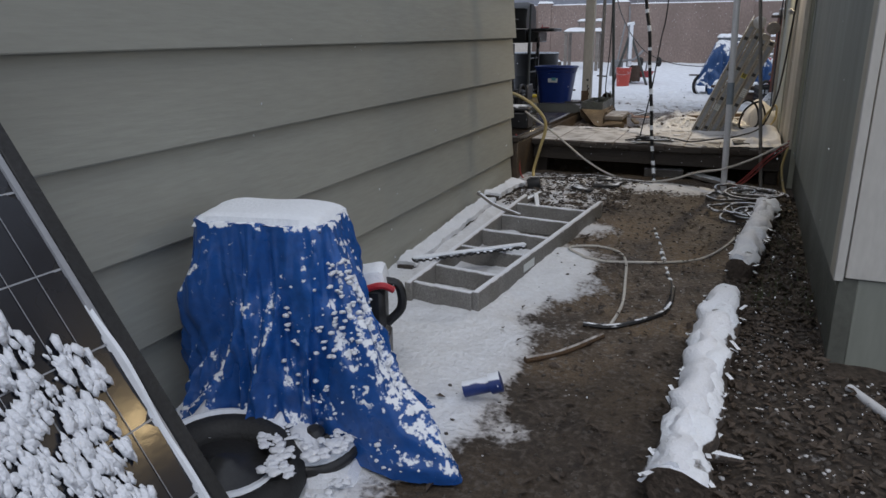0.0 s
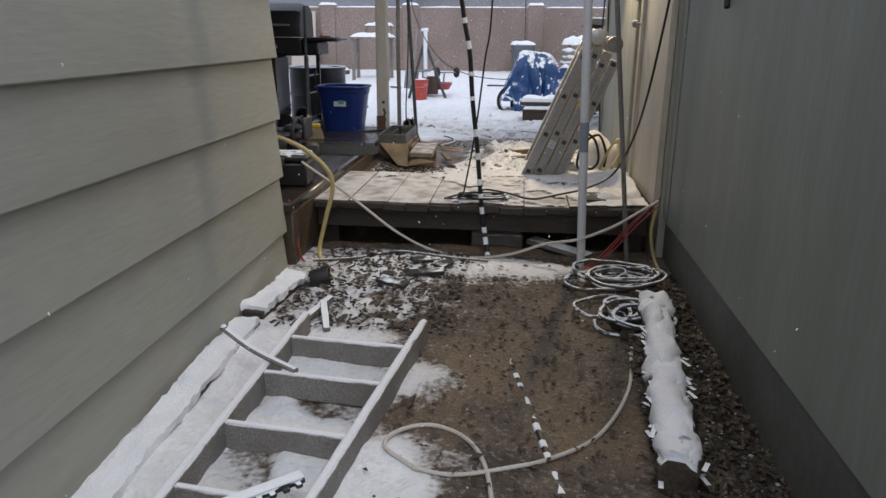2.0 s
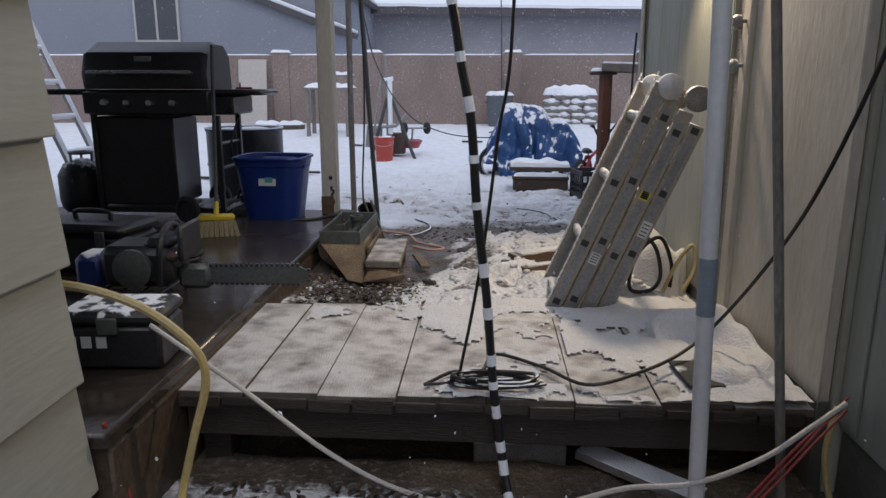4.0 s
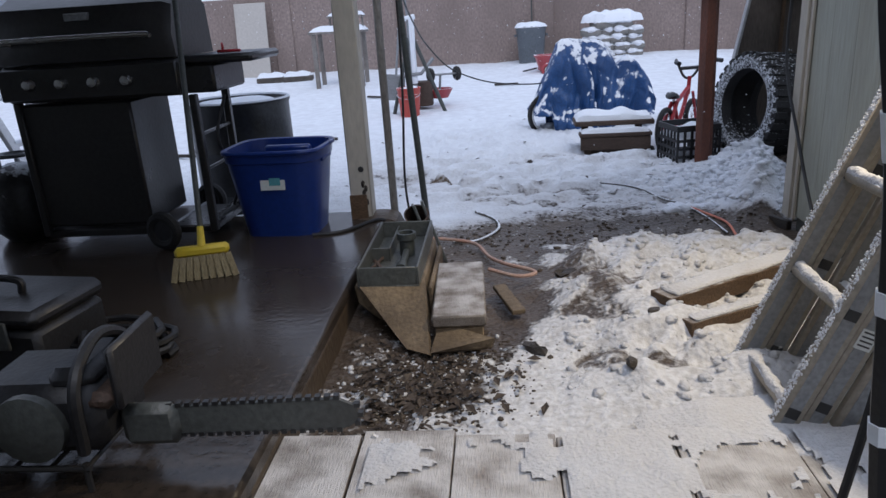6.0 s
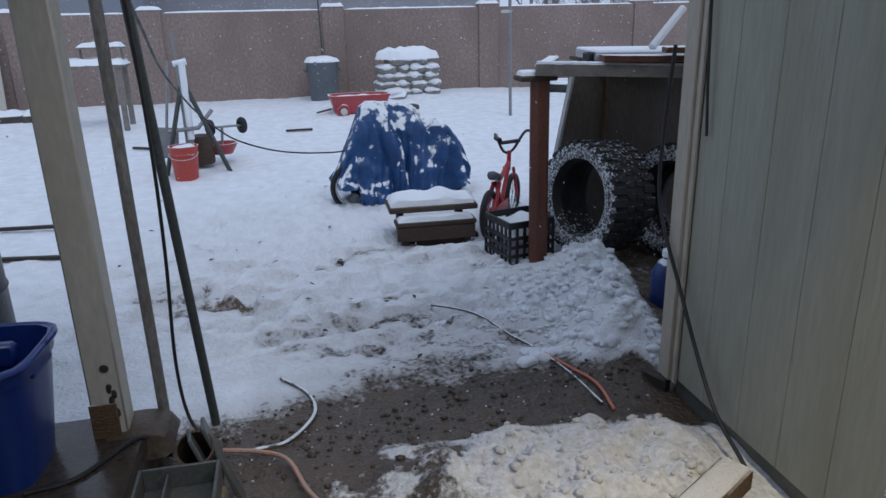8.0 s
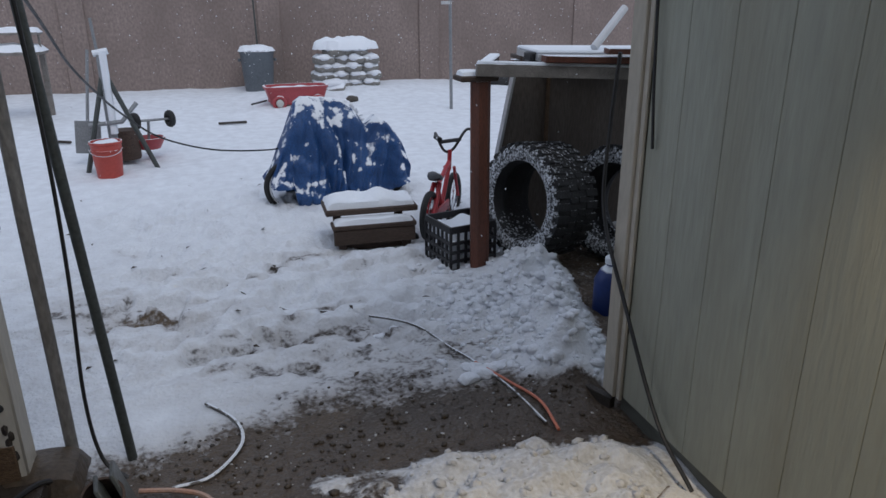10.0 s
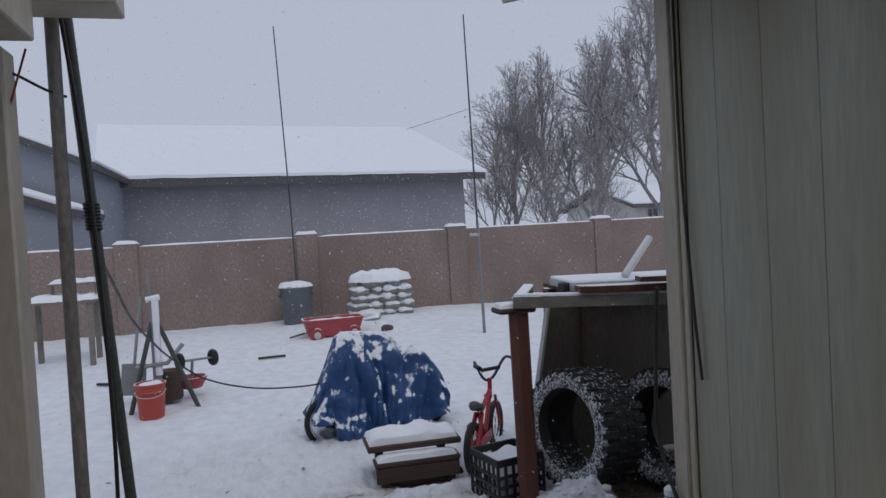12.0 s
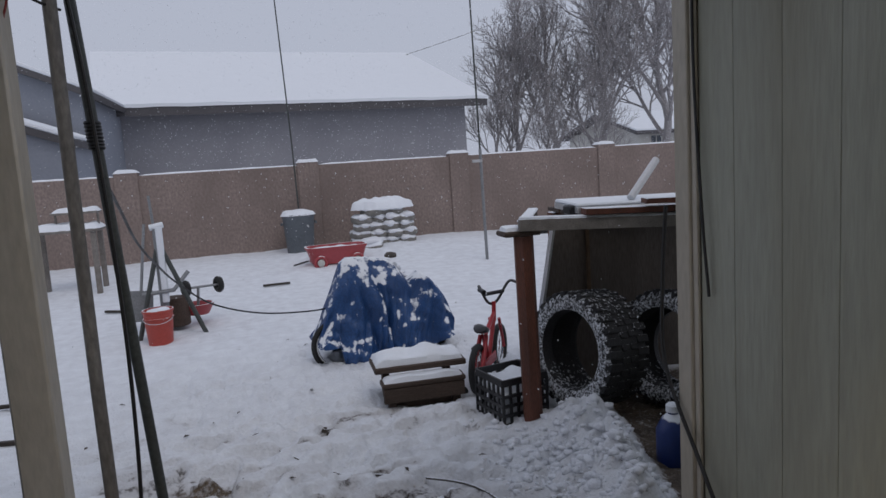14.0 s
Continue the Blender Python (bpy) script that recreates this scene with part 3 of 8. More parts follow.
def ground_height(x, y):
    s = ground_snow(x, y)
    z = ground_base(x, y)
    n = value_noise(x, y, 2.0, 3) - 0.5
    f = value_noise(x, y, 11.0, 4) - 0.5
    g = value_noise(x, y, 26.0, 5) - 0.5
    near = step(40, 12, np.abs(x) + np.abs(y - 8))
    z = z + near * (0.03 * n + 0.016 * f * (1 - 0.3 * s) + 0.008 * g)
    z = z + 0.03 * s
    lumps = step(-0.8, -0.5, x) * step(0.40, 0.16, x) * step(8.25, 8.0, y) * step(6.65, 6.9, y)
    z = z + lumps * (0.05 + 0.10 * np.abs(value_noise(x, y, 7.0, 6) - 0.5) + 0.05 * (value_noise(x, y, 17.0, 8) - 0.5))
    # the bank of snow shovelled against the shed's corner and the tyres
    ridge = 0.32 + 0.27 * (y - 8.4)
    bank = 0.19 * np.exp(-((x - ridge) / (0.13 + 0.05 * step(8.4, 9.6, y))) ** 2) * step(8.28, 8.62, y) * step(10.0, 9.72, y)
    z = z + bank * (0.85 + 0.7 * (value_noise(x, y, 8.0, 9) - 0.5) + 0.35 * (value_noise(x, y, 21.0, 10) - 0.5))
    # a low ridge before the bench, drifts along the far wall, footprints
    z = z + 0.04 * bell(x, y, 0.12, 10.22, 0.45, 0.12) - 0.07 * bell(x, y, -0.02, 10.62, 0.36, 0.16) + 0.10 * bell(x, y, 1.2, 17.2, 1.4, 0.8)
    prints = step(0.72, 0.80, value_noise(x, 1.7 * y, 4.6, 12)) * step(8.8, 9.2, y) * step(13.2, 11.5, y) * step(1.1, 0.4, np.abs(x + 0.7))
    z = z - 0.026 * prints
    tread = step(8.7, 9.3, y) * step(13.5, 11.0, y) * step(2.2, 0.8, np.abs(x + 0.6))
    z = z - tread * (0.046 * step(0.60, 0.72, value_noise(x, y, 9.0, 14)) + 0.026 * step(0.62, 0.70, value_noise(x, y, 16.0, 15))) * (0.4 + 0.8 * value_noise(x, y, 1.3, 16))
    z = z + step(8.6, 9.1, y) * step(14.5, 11.5, y) * (0.016 * (value_noise(x, y, 15.0, 37) - 0.5) + 0.012 * (value_noise(x, y, 31.0, 38) - 0.5))
    # under the logs and the deck the earth is dug a little
    z = z - 0.05 * step(0.05, -0.05, np.abs(y - 6.1) - 0.25) * step(-1.4, -1.3, x)
    return z


def ground_point(x, y):
    return float(ground_height(np.array([float(x)]), np.array([float(y)]))[0])


def spaced(lo, hi, d):
    return list(np.linspace(lo, hi, max(2, round((hi - lo) / d) + 1)))[:-1]


gx = np.array(spaced(-600, -60, 60) + spaced(-60, -12, 6) + spaced(-12, -4, 0.5) + spaced(-4, -1.6, 0.06) + spaced(-1.6, 1.3, 0.02) + spaced(1.3, 4, 0.09) + spaced(4, 12, 0.5) + spaced(12, 60, 6) + spaced(60, 660, 60))
gy = np.array(spaced(-600, -60, 60) + spaced(-60, -6, 6) + spaced(-6, 0.8, 0.2) + spaced(0.8, 6.0, 0.022) + spaced(6.0, 6.6, 0.06) + spaced(6.6, 10.6, 0.022) + spaced(10.6, 19, 0.07) + spaced(19, 30, 1.0) + spaced(30, 90, 10) + spaced(90, 1000, 90))
GX, GY = np.meshgrid(gx, gy)
GZ = ground_height(GX.ravel(), GY.ravel())
ground_mesh = bpy.data.meshes.new("ground")
nx_, ny_ = len(gx), len(gy)
ii = np.arange(nx_ * ny_).reshape(ny_, nx_)
quads = np.stack([ii[:-1, :-1], ii[:-1, 1:], ii[1:, 1:], ii[1:, :-1]], -1).reshape(-1, 4)
ground_mesh.vertices.add(nx_ * ny_)
ground_mesh.vertices.foreach_set("co", np.stack([GX.ravel(), GY.ravel(), GZ], -1).ravel())
ground_mesh.loops.add(quads.size)
ground_mesh.loops.foreach_set("vertex_index", quads.ravel())
ground_mesh.polygons.add(len(quads))
ground_mesh.polygons.foreach_set("loop_start", np.arange(len(quads)) * 4)
ground_mesh.polygons.foreach_set("use_smooth", np.ones(len(quads), bool))
hx, hy = GX.ravel(), GY.ravel()
# dark leafy soil by the shed, with the shadow at its foot painted in
humus_shade_share = np.clip(step(5.3, 4.9, hy) * (step(0.05, 0.22, hx + 0.2 * (value_noise(hx, hy, 4.0, 31) - 0.5)) + 0.75 * step(2.9, 2.3, hy + 0.5 * (value_noise(hx, hy, 5.0, 32) - 0.5))), 0, 1)
for att, values in (("humus_shade", humus_shade_share), ("snow", ground_snow(GX.ravel(), GY.ravel())), ("wet", np.clip(step(6.6, 6.9, GY.ravel()) * step(8.8, 8.4, GY.ravel()) * 0.9 + 0.35 * bell(GX.ravel(), GY.ravel(), -0.1, 4.6, 0.3, 0.5), 0, 1)), ("trod", step(6.3, 6.6, GY.ravel()) * step(8.6, 8.2, GY.ravel()) + 0.32 * step(8.4, 9.0, GY.ravel()) * step(13.0, 10.5, GY.ravel()) * step(2.2, 0.9, np.abs(GX.ravel() + 0.6)) + 0.42 * step(0.5, 1.0, hy) * step(4.8, 4.4, hy) + 0.5 * step(4.4, 4.8, GY.ravel()) * step(5.9, 5.7, GY.ravel()))):
    ground_mesh.attributes.new(att, "FLOAT", "POINT").data.foreach_set("value", values.astype(np.float32))
ground_mesh.update()
ground_mesh.validate()
ground_mesh.materials.append(ground_material())
tagged(new("ground", ground_mesh), "muddy gravel ground with patchy fresh snow", "ground", kind="structure")


# ---- the house with lap siding ----
house_wall = thing("wall_house", "grey-green painted lap siding wall of the house", "wall", kind="structure")
part("wall_core", bx(-1.70, -6, -0.2, -1.53, 5.24, 2.9, bevel=0), SIDING, house_wall)
for k in range(-1, 9):
    z0 = 0.302 + 0.2915 * k
    lap = bmesh.new()
    out0, out1, top = -1.494, -1.521, z0 + 0.31
    prof = [(-1.535, z0), (out0, z0), (out0 + 0.0015, z0 + 0.004), (out1, top), (-1.535, top)]
    rows = [[lap.verts.new((px + 0.0012 * math.sin(3.1 * yy + k), yy, pz + 0.002 * math.sin(1.3 * yy + 2 * k))) for px, pz in prof] for yy in np.linspace(-6, 5.27 + 0.004 * math.sin(k * 5), 14)]
    for a, c in zip(rows, rows[1:]):
        for j in range(5):
            lap.faces.new((a[j], a[(j + 1) % 5], c[(j + 1) % 5], c[j]))
    lap.faces.new(rows[0]); lap.faces.new(rows[-1])
    part("siding_board", lap, SIDING, house_wall, smooth=20)
back_wall = thing("wall_house_back", "grey-green back wall of the house on the patio", "wall", kind="structure")
part("wall_core", bx(-9, 5.10, -0.2, -1.72, 5.24, 2.9, bevel=0), SIDING, back_wall)
solid("roof_house", bx(-9, -6.5, 2.92, -1.40, 5.35, 3.05, bevel=0.01), FASCIA, "house roof edge over the siding", "roof", kind="structure")

# ---- patio slab, post, roof ----
slab = thing("patio_slab", "dark wet concrete patio slab", "patio", kind="structure")
part("slab_top", bx(-7.0, 5.28, 0.40, -1.462, 8.42, 0.452, bevel=0.012), CONCRETE_WET, slab)
part("slab_edge", bx(-6.98, 5.30, -0.1, -1.468, 8.41, 0.398, bevel=0.008), CONCRETE_SIDE, slab, "brown stained slab edge")
post = thing("patio_post", "worn beige timber post of the patio roof", "post", -1.57, 8.33, 0.45)
part("shaft", bx(-0.05, -0.05, 0.0, 0.05, 0.05, 1.915, bevel=0.006), BEIGE, post)
part("repair_block", bx(-0.052, -0.062, 0.0, 0.03, -0.0505, 0.12, bevel=0.003), WOOD_TAN, post, "bare wood patch at the foot")
# a dark disc on the face gives the knot hole its inner shade
part("knot_hole", lathe(bmesh.new(), [(0.014, 0), (0.012, 0.004)], 12, axis_pose((0.012, -0.0505, 0.24), (0, -1, 0))), PRINT_HOLLOW_DARK, post, "dark disc for the shaded inside of a knot hole")
part("rot", merged(*[lambda bm, i=i: blob(bm, (0.02 + 0.01 * math.sin(i * 2), -0.046, 0.06 + 0.022 * i), 0.014, 1.6, i) for i in range(6)]), WOOD_DARK, post, "rotted dark patch")
part("footing", merged(lambda bm: snow_pad(bm, 0.06, 0.0, -0.06, 0.24, 0.22, 0.07, rough=0.1)), CONCRETE_SIDE, post, "rough concrete footing")
patio_roof = thing("patio_roof", "beige timber patio roof with beams", "roof", kind="structure")
part("beam", bx(-1.61, 5.3, 2.37, -1.44, 8.27, 2.545, bevel=0.005), BEIGE, patio_roof)
part("header", bx(-7, 8.275, 2.475, -1.245, 8.42, 2.62, bevel=0.005), BEIGE, patio_roof)
for k in range(5):
    part("rafter", bx(-7, 5.6 + 0.6 * k, 2.56, -1.62, 5.64 + 0.6 * k, 2.70, bevel=0.004), BEIGE, patio_roof)
part("roof_sheet", bx(-7.1, 5.25, 2.725, -1.4, 8.55, 2.76, bevel=0.004), FASCIA, patio_roof)
part("roof_snow", pad(-4.25, 6.9, 2.76, 5.7, 3.3, 0.08, seed=4.0), SNOW_M, patio_roof, "snow on the roof")

# ---- the shed: dark front part and lighter back part ----
shed = thing("wall_shed", "dark green painted shed wall over a low skirt", "wall", kind="structure")
part("panel", bx(0.495, 2.83, 0.32, 0.60, 5.70, 2.62, bevel=0.004), GREEN, shed)
part("skirt", bx(0.506, 2.85, -0.15, 0.60, 5.70, 0.318, bevel=0.004), SKIRT, shed, "dark green skirt board")
part("corner_board", bx(0.480, 2.80, 0.355, 0.4945, 2.92, 2.62, bevel=0.003), BEIGE, shed, "greyish corner trim board")
part("corner_trim", bx(0.478, 2.778, 0.36, 0.51, 2.799, 2.62, bevel=0.003), CREAM, shed, "pale corner trim")
part("corner_block", bx(0.4985, 2.802, -0.12, 0.56, 2.849, 0.366, bevel=0.002), SKIRT, shed, "dark base at the corner")
part("front_face", bx(0.514, 2.79, 0.37, 3.6, 2.825, 2.62, bevel=0.003), CREAM, shed, "pale front siding")
part("front_skirt", bx(0.5605, 2.802, -0.15, 3.6, 2.90, 0.366, bevel=0.002), GREEN, shed, "green-grey painted base")
part("end_board", bx(0.488, 5.60, 0.34, 0.4945, 5.70, 2.62, bevel=0.002), GREEN, shed)
part("rear_core", bx(0.47, 5.705, -0.1, 3.6, 8.30, 2.62, bevel=0), GREEN_LIGHT, shed)
for k in range(8):
    y0 = 6.70 + 0.196 * k
    part("siding_panel", bx(0.408, y0 + 0.0008, 0.395, 0.469, min(8.234, y0 + 0.1952), 2.62, bevel=0.0012), GREEN_LIGHT, shed, smooth=20)
part("siding_backing", bx(0.4105, 6.69, 0.40, 0.4685, 8.234, 2.615, bevel=0), GREEN_LIGHT, shed)
part("door_panel", bx(0.435, 5.72, 0.33, 0.469, 6.52, 2.62, bevel=0.004), BEIGE, shed, "plain beige panel")
part("jamb", bx(0.415, 6.525, 0.33, 0.469, 6.60, 2.62, bevel=0.004), BEIGE, shed, "beige jamb board")
part("jamb", bx(0.425, 6.605, 0.33, 0.469, 6.685, 2.62, bevel=0.004), WOOD_GREY, shed, "bare wood jamb strip")
part("rear_skirt", bx(0.432, 5.715, -0.1, 0.469, 8.28, 0.39, bevel=0.003), SKIRT, shed, "green skirt board")
part("rear_corner_board", bx(0.386, 8.266, 0.38, 0.47, 8.342, 2.62, bevel=0.004), BEIGE, shed, "beige corner board")
part("rear_corner_strip", bx(0.396, 8.238, 0.38, 0.4075, 8.262, 2.62, bevel=0.002), BEIGE, shed, "beige trim strip")
part("back_face", bx(0.471, 8.302, -0.1, 3.6, 8.345, 2.62, bevel=0), GREEN_LIGHT, shed)
for z0 in (1.36, 1.52):
    bm = bmesh.new()
    lathe(bm, [(0.008, 0), (0.008, 0.02), (0.022, 0.022), (0.024, 0.04), (0.015, 0.052)], 12, axis_pose((0.414, 6.56, z0), (-1, 0, 0)))
    lathe(bm, [(0.016, 0), (0.018, 0.02), (0.01, 0.03)], 10, axis_pose((0.424, 6.64, z0 - 0.01), (-1, 0, 0)))
    part("conduit_clamp", bm, GALV, shed, "grey metal clamp")
shed_roof = thing("roof_shed", "snow-covered shed roof with pale fascia", "roof", kind="structure")
for nm, lift, th, mt in (("deck", 0.0, 0.05, BEIGE), ("snow", 0.053, 0.09, SNOW_M)):
    bm = bmesh.new()
    bar(bm, (1.94, 5.75, 3.09 + lift), (1.94, 8.50, 3.09 + lift), 4.1, th, up=(-0.23, 0, 1), bevel=0.01)
    part(nm, bm, mt, shed_roof)
    bm = bmesh.new()
    bar(bm, (2.14, 2.55, 3.13 + lift), (2.14, 5.745, 3.13 + lift), 3.7, th, up=(-0.23, 0, 1), bevel=0.01)
    part(nm, bm, mt, shed_roof)
part("rake_board", bar(bmesh.new(), (-0.06, 8.51, 2.61), (3.9, 8.51, 3.52), 0.02, 0.11, up=(0, 1, 0)), CREAM, shed_roof)

# wall lamps that light the deck and shine in the panel
def wall_lamp(x, y, z, rz):
    lamp = thing("wall_lamp", "small bulkhead wall lamp, lit warm", "lamp", x, y, z, rz, group="wall lamps")
    part("bracket", bx(-0.03, -0.012, -0.05, 0.03, 0.0, 0.10, bevel=0.004), BLACK_METAL, lamp)
    part("hood", lathe(bmesh.new(), [(0.02, 0.10), (0.055, 0.09), (0.075, 0.06), (0.072, 0.058), (0.05, 0.085)], 16, pose(0, -0.09, 0.0)), BLACK_METAL, lamp)
    part("arm", tube(bmesh.new(), [(0, -0.01, 0.08), (0, -0.05, 0.115), (0, -0.09, 0.10)], 0.008), BLACK_METAL, lamp)


wall_lamp(0.405, 7.0, 2.15, -90)
wall_lamp(1.38, 2.785, 1.75, 0)

# ---- far wall of the yard ----
fence = thing("garden_wall", "brown stucco garden wall with pilasters and thin snow", "wall", kind="structure")
pil_x = [-13.0, -10.3, -7.4, -4.68, -2.82, -0.07, 2.5, 5.3, 8.1, 11.0, 14.0]
for a, c in zip(pil_x, pil_x[1:]):
    part("wall_panel", bx(a + 0.1, 18.0, 0.2, c - 0.1, 18.16, 1.83, bevel=0.008), FENCE, fence)
    part("wall_snow", pad((a + c) / 2, 18.08, 1.83, c - a - 0.3, 0.15, 0.022, nx=20, ny=4, seed=a), SNOW_M, fence)
for a in pil_x:
    part("pilaster", bx(a - 0.17, 17.965, 0.2, a + 0.17, 18.195, 1.885, bevel=0.01), FENCE, fence)
    part("pilaster_snow", pad(a, 18.08, 1.885, 0.36, 0.26, 0.045, seed=a, nx=8, ny=8), SNOW_M, fence)
side_fence = thing("garden_wall_side", "brown stucco side wall of the yard", "wall", kind="structure")
part("wall_panel", bx(14.0, 9.0, 0.1, 14.16, 17.9, 1.83, bevel=0.008), FENCE, side_fence)
part("wall_panel", bx(-13.2, 5.0, 0.1, -13.04, 17.9, 1.83, bevel=0.008), FENCE, side_fence)
board = solid("pale_board", bx(-0.28, -0.015, 0, 0.28, 0.015, 1.32, bevel=0.004), PANEL_LIGHT, "pale board leaning on the garden wall", "board", m=pose(-5.2, 17.72, 0.43, -7, 0, 0))


# ---- houses behind ----
def gable_house(name, label, x0, x1, y0, y1, eave, ridge, over, wall, windows=(), gable_front=False, fascia=FASCIA):
    """A house with a snow roof: ridge along x, or along y with the gable to the yard."""
    h = thing(name, label, "house")
    if gable_front:
        mid = (x0 + x1) / 2
        bm = bmesh.new()
        prof = [(x0, 0), (x1, 0), (x1, eave), (mid, ridge), (x0, eave)]
        a, c = [bm.verts.new((px, y0, pz)) for px, pz in prof], [bm.verts.new((px, y1, pz)) for px, pz in prof]
        bm.faces.new(a); bm.faces.new(c[::-1])
        for j in range(5):
            bm.faces.new((a[j], a[(j + 1) % 5], c[(j + 1) % 5], c[j]))
        part("shell", bm, wall, h, smooth=0)
        slope = (ridge - eave) / (mid - x0)
        for s, e in ((-1, x0 - over), (1, x1 + over)):
            bm = bmesh.new()
            za = eave - slope * over
            bar(bm, ((e + mid) / 2, y0 - over, (za + ridge) / 2 + 0.06), ((e + mid) / 2, y1 + over, (za + ridge) / 2 + 0.06), math.hypot(mid - e, ridge - za), 0.14, up=(-s * slope * -1, 0, 1) if s < 0 else (slope, 0, 1))
            part("roof_slope", bm, fascia, h)
            bm = bmesh.new()
            bar(bm, ((e + mid) / 2, y0 - over - 0.02, (za + ridge) / 2 + 0.18), ((e + mid) / 2, y1 + over, (za + ridge) / 2 + 0.18), math.hypot(mid - e, ridge - za), 0.10, up=(-slope, 0, 1) if s < 0 else (slope, 0, 1), bevel=0.03)
            part("roof_snow", bm, SNOW_M, h)
    else:
        part("shell", bx(x0, y0, 0, x1, y1, eave + 0.1, bevel=0), wall, h)
        mid = (y0 + y1) / 2
        slope = (ridge - eave) / (mid - y0 + over)
        for nm, lift, mt, th in (("roof", 0.0, fascia, 0.24), ("roof_snow", 0.24, SNOW_M, 0.10)):
            bm = bmesh.new()
            g = 0.0 if nm == "roof" else 0.03
            prof = [(y0 - over - g, eave + lift), (mid, ridge + lift), (y1 + over + g, eave + lift), (y1 + over + g, eave + lift + th), (mid, ridge + lift + th), (y0 - over - g, eave + lift + th)]
            xs = np.linspace(x0 - over - g, x1 + over + g, 30)
            rings = [[bm.verts.new((xx, py, pz + (0.03 * noise.noise((xx * 1.3, j, 2)) if nm != "roof" else 0))) for j, (py, pz) in enumerate(prof)] for xx in xs]
            for a, c in zip(rings, rings[1:]):
                for j in range(6):
                    bm.faces.new((a[j], a[(j + 1) % 6], c[(j + 1) % 6], c[j]))
            bm.faces.new((rings[0][0], rings[0][1], rings[0][4], rings[0][5])); bm.faces.new((rings[0][1], rings[0][2], rings[0][3], rings[0][4]))
            bm.faces.new((rings[-1][0], rings[-1][1], rings[-1][4], rings[-1][5])); bm.faces.new((rings[-1][1], rings[-1][2], rings[-1][3], rings[-1][4]))
            part(nm, bm, mt, h, smooth=30)
        for xx in (x0 + 0.1, x1 - 0.1):
            part("gable", merged(lambda bm: box(bm, xx - 0.08, y0 + 0.1, eave, xx + 0.08, y1 - 0.1, eave + 0.4, 0), lambda bm: [bm.faces.new([bm.verts.new(p) for p in ((xx, y0, eave), (xx, y1, eave), (xx, mid, ridge))])]), wall, h, smooth=0)
    for wx0, wx1, wz0, wz1 in windows:
        w = part("window", bx(wx0 - 0.06, y0 - 0.05, wz0 - 0.06, wx1 + 0.06, y0 - 0.005, wz1 + 0.06, bevel=0.01), CREAM, h)
        part("pane", bx(wx0, y0 - 0.06, wz0, (wx0 + wx1) / 2 - 0.03, y0 - 0.052, wz1, bevel=0), GLASS_DARK, w)
        part("pane", bx((wx0 + wx1) / 2 + 0.03, y0 - 0.06, wz0, wx1, y0 - 0.052, wz1, bevel=0), GLASS_DARK, w)
    return h


grey_house = gable_house("neighbour_house", "grey stucco house with a snow-covered gable roof", -4.75, 6.55, 30.6, 43.6, 3.55, 6.15, 0.6, STUCCO)
grey_house.matrix_world = Matrix.Translation((6.55, 30.6, 0)) @ Matrix.Rotation(radians(9), 4, "Z") @ Matrix.Translation((-6.55, -30.6, 0))
gable_house("neighbour_house", "blue-grey gabled house with snowy roof edges", -15.0, -4.5, 24.0, 34.0, 3.75, 6.0, 0.25, STUCCO_BLUE, gable_front=True)
gable_house("neighbour_house", "low blue-grey gabled outbuilding with a window", -15.5, -4.25, 21.0, 23.6, 2.5, 4.6, 0.12, STUCCO_BLUE, windows=[(-9.0, -8.0, 2.3, 3.3)], gable_front=True)
# walls use the pale trim colour to fade them like haze
gable_house("neighbour_house", "pale distant house with a snowy roof", 22.6, 38, 46, 56, 2.5, 3.9, 0.5, CREAM, windows=[(23.4, 24.1, 1.7, 2.4)])


# ---- bare trees beyond the wall ----
def branch_rods(rods, p, d, length, r, level, rng, least=0.009):
    """Grows a branch and its twigs as rods (points, first and last radius), all curling a little upwards."""
    n = 6 if level == 0 else 4 if level == 1 else 3
    pts, q, dd = [p.copy()], p.copy(), d.copy()
    for i in range(n):
        dd = (dd + Vector((rng.gauss(0, 0.13), rng.gauss(0, 0.13), 0.10 + rng.gauss(0, 0.08)))).normalized()
        q = q + dd * length / n
        pts.append(q.copy())
    rods.append((pts, r, max(least * 0.7, r * 0.35)))
    if level >= 3 or length < 0.28:
        return
    kids = int((8, 7, 5)[level] * min(1.3, 0.55 + 0.35 * length))
    turn = rng.uniform(0, 6.28)
    for k in range(kids):
        f = 0.22 + 0.76 * (k + rng.random()) / kids
        j = min(n - 1, int(f * n))
        a = pts[j].lerp(pts[j + 1], f * n - j)
        along = (pts[j + 1] - pts[j]).normalized()
        u, w = frame_of(along)
        turn += 2.4 + rng.uniform(-0.5, 0.5)
        out = math.cos(turn) * u + math.sin(turn) * w
        nd = (along * 0.80 + out * rng.uniform(0.45, 0.75)).normalized()
        branch_rods(rods, a, nd, length * (0.66 - 0.36 * f) * rng.uniform(0.8, 1.2), max(least, r * (0.62 - 0.25 * f)), level + 1, rng, least)


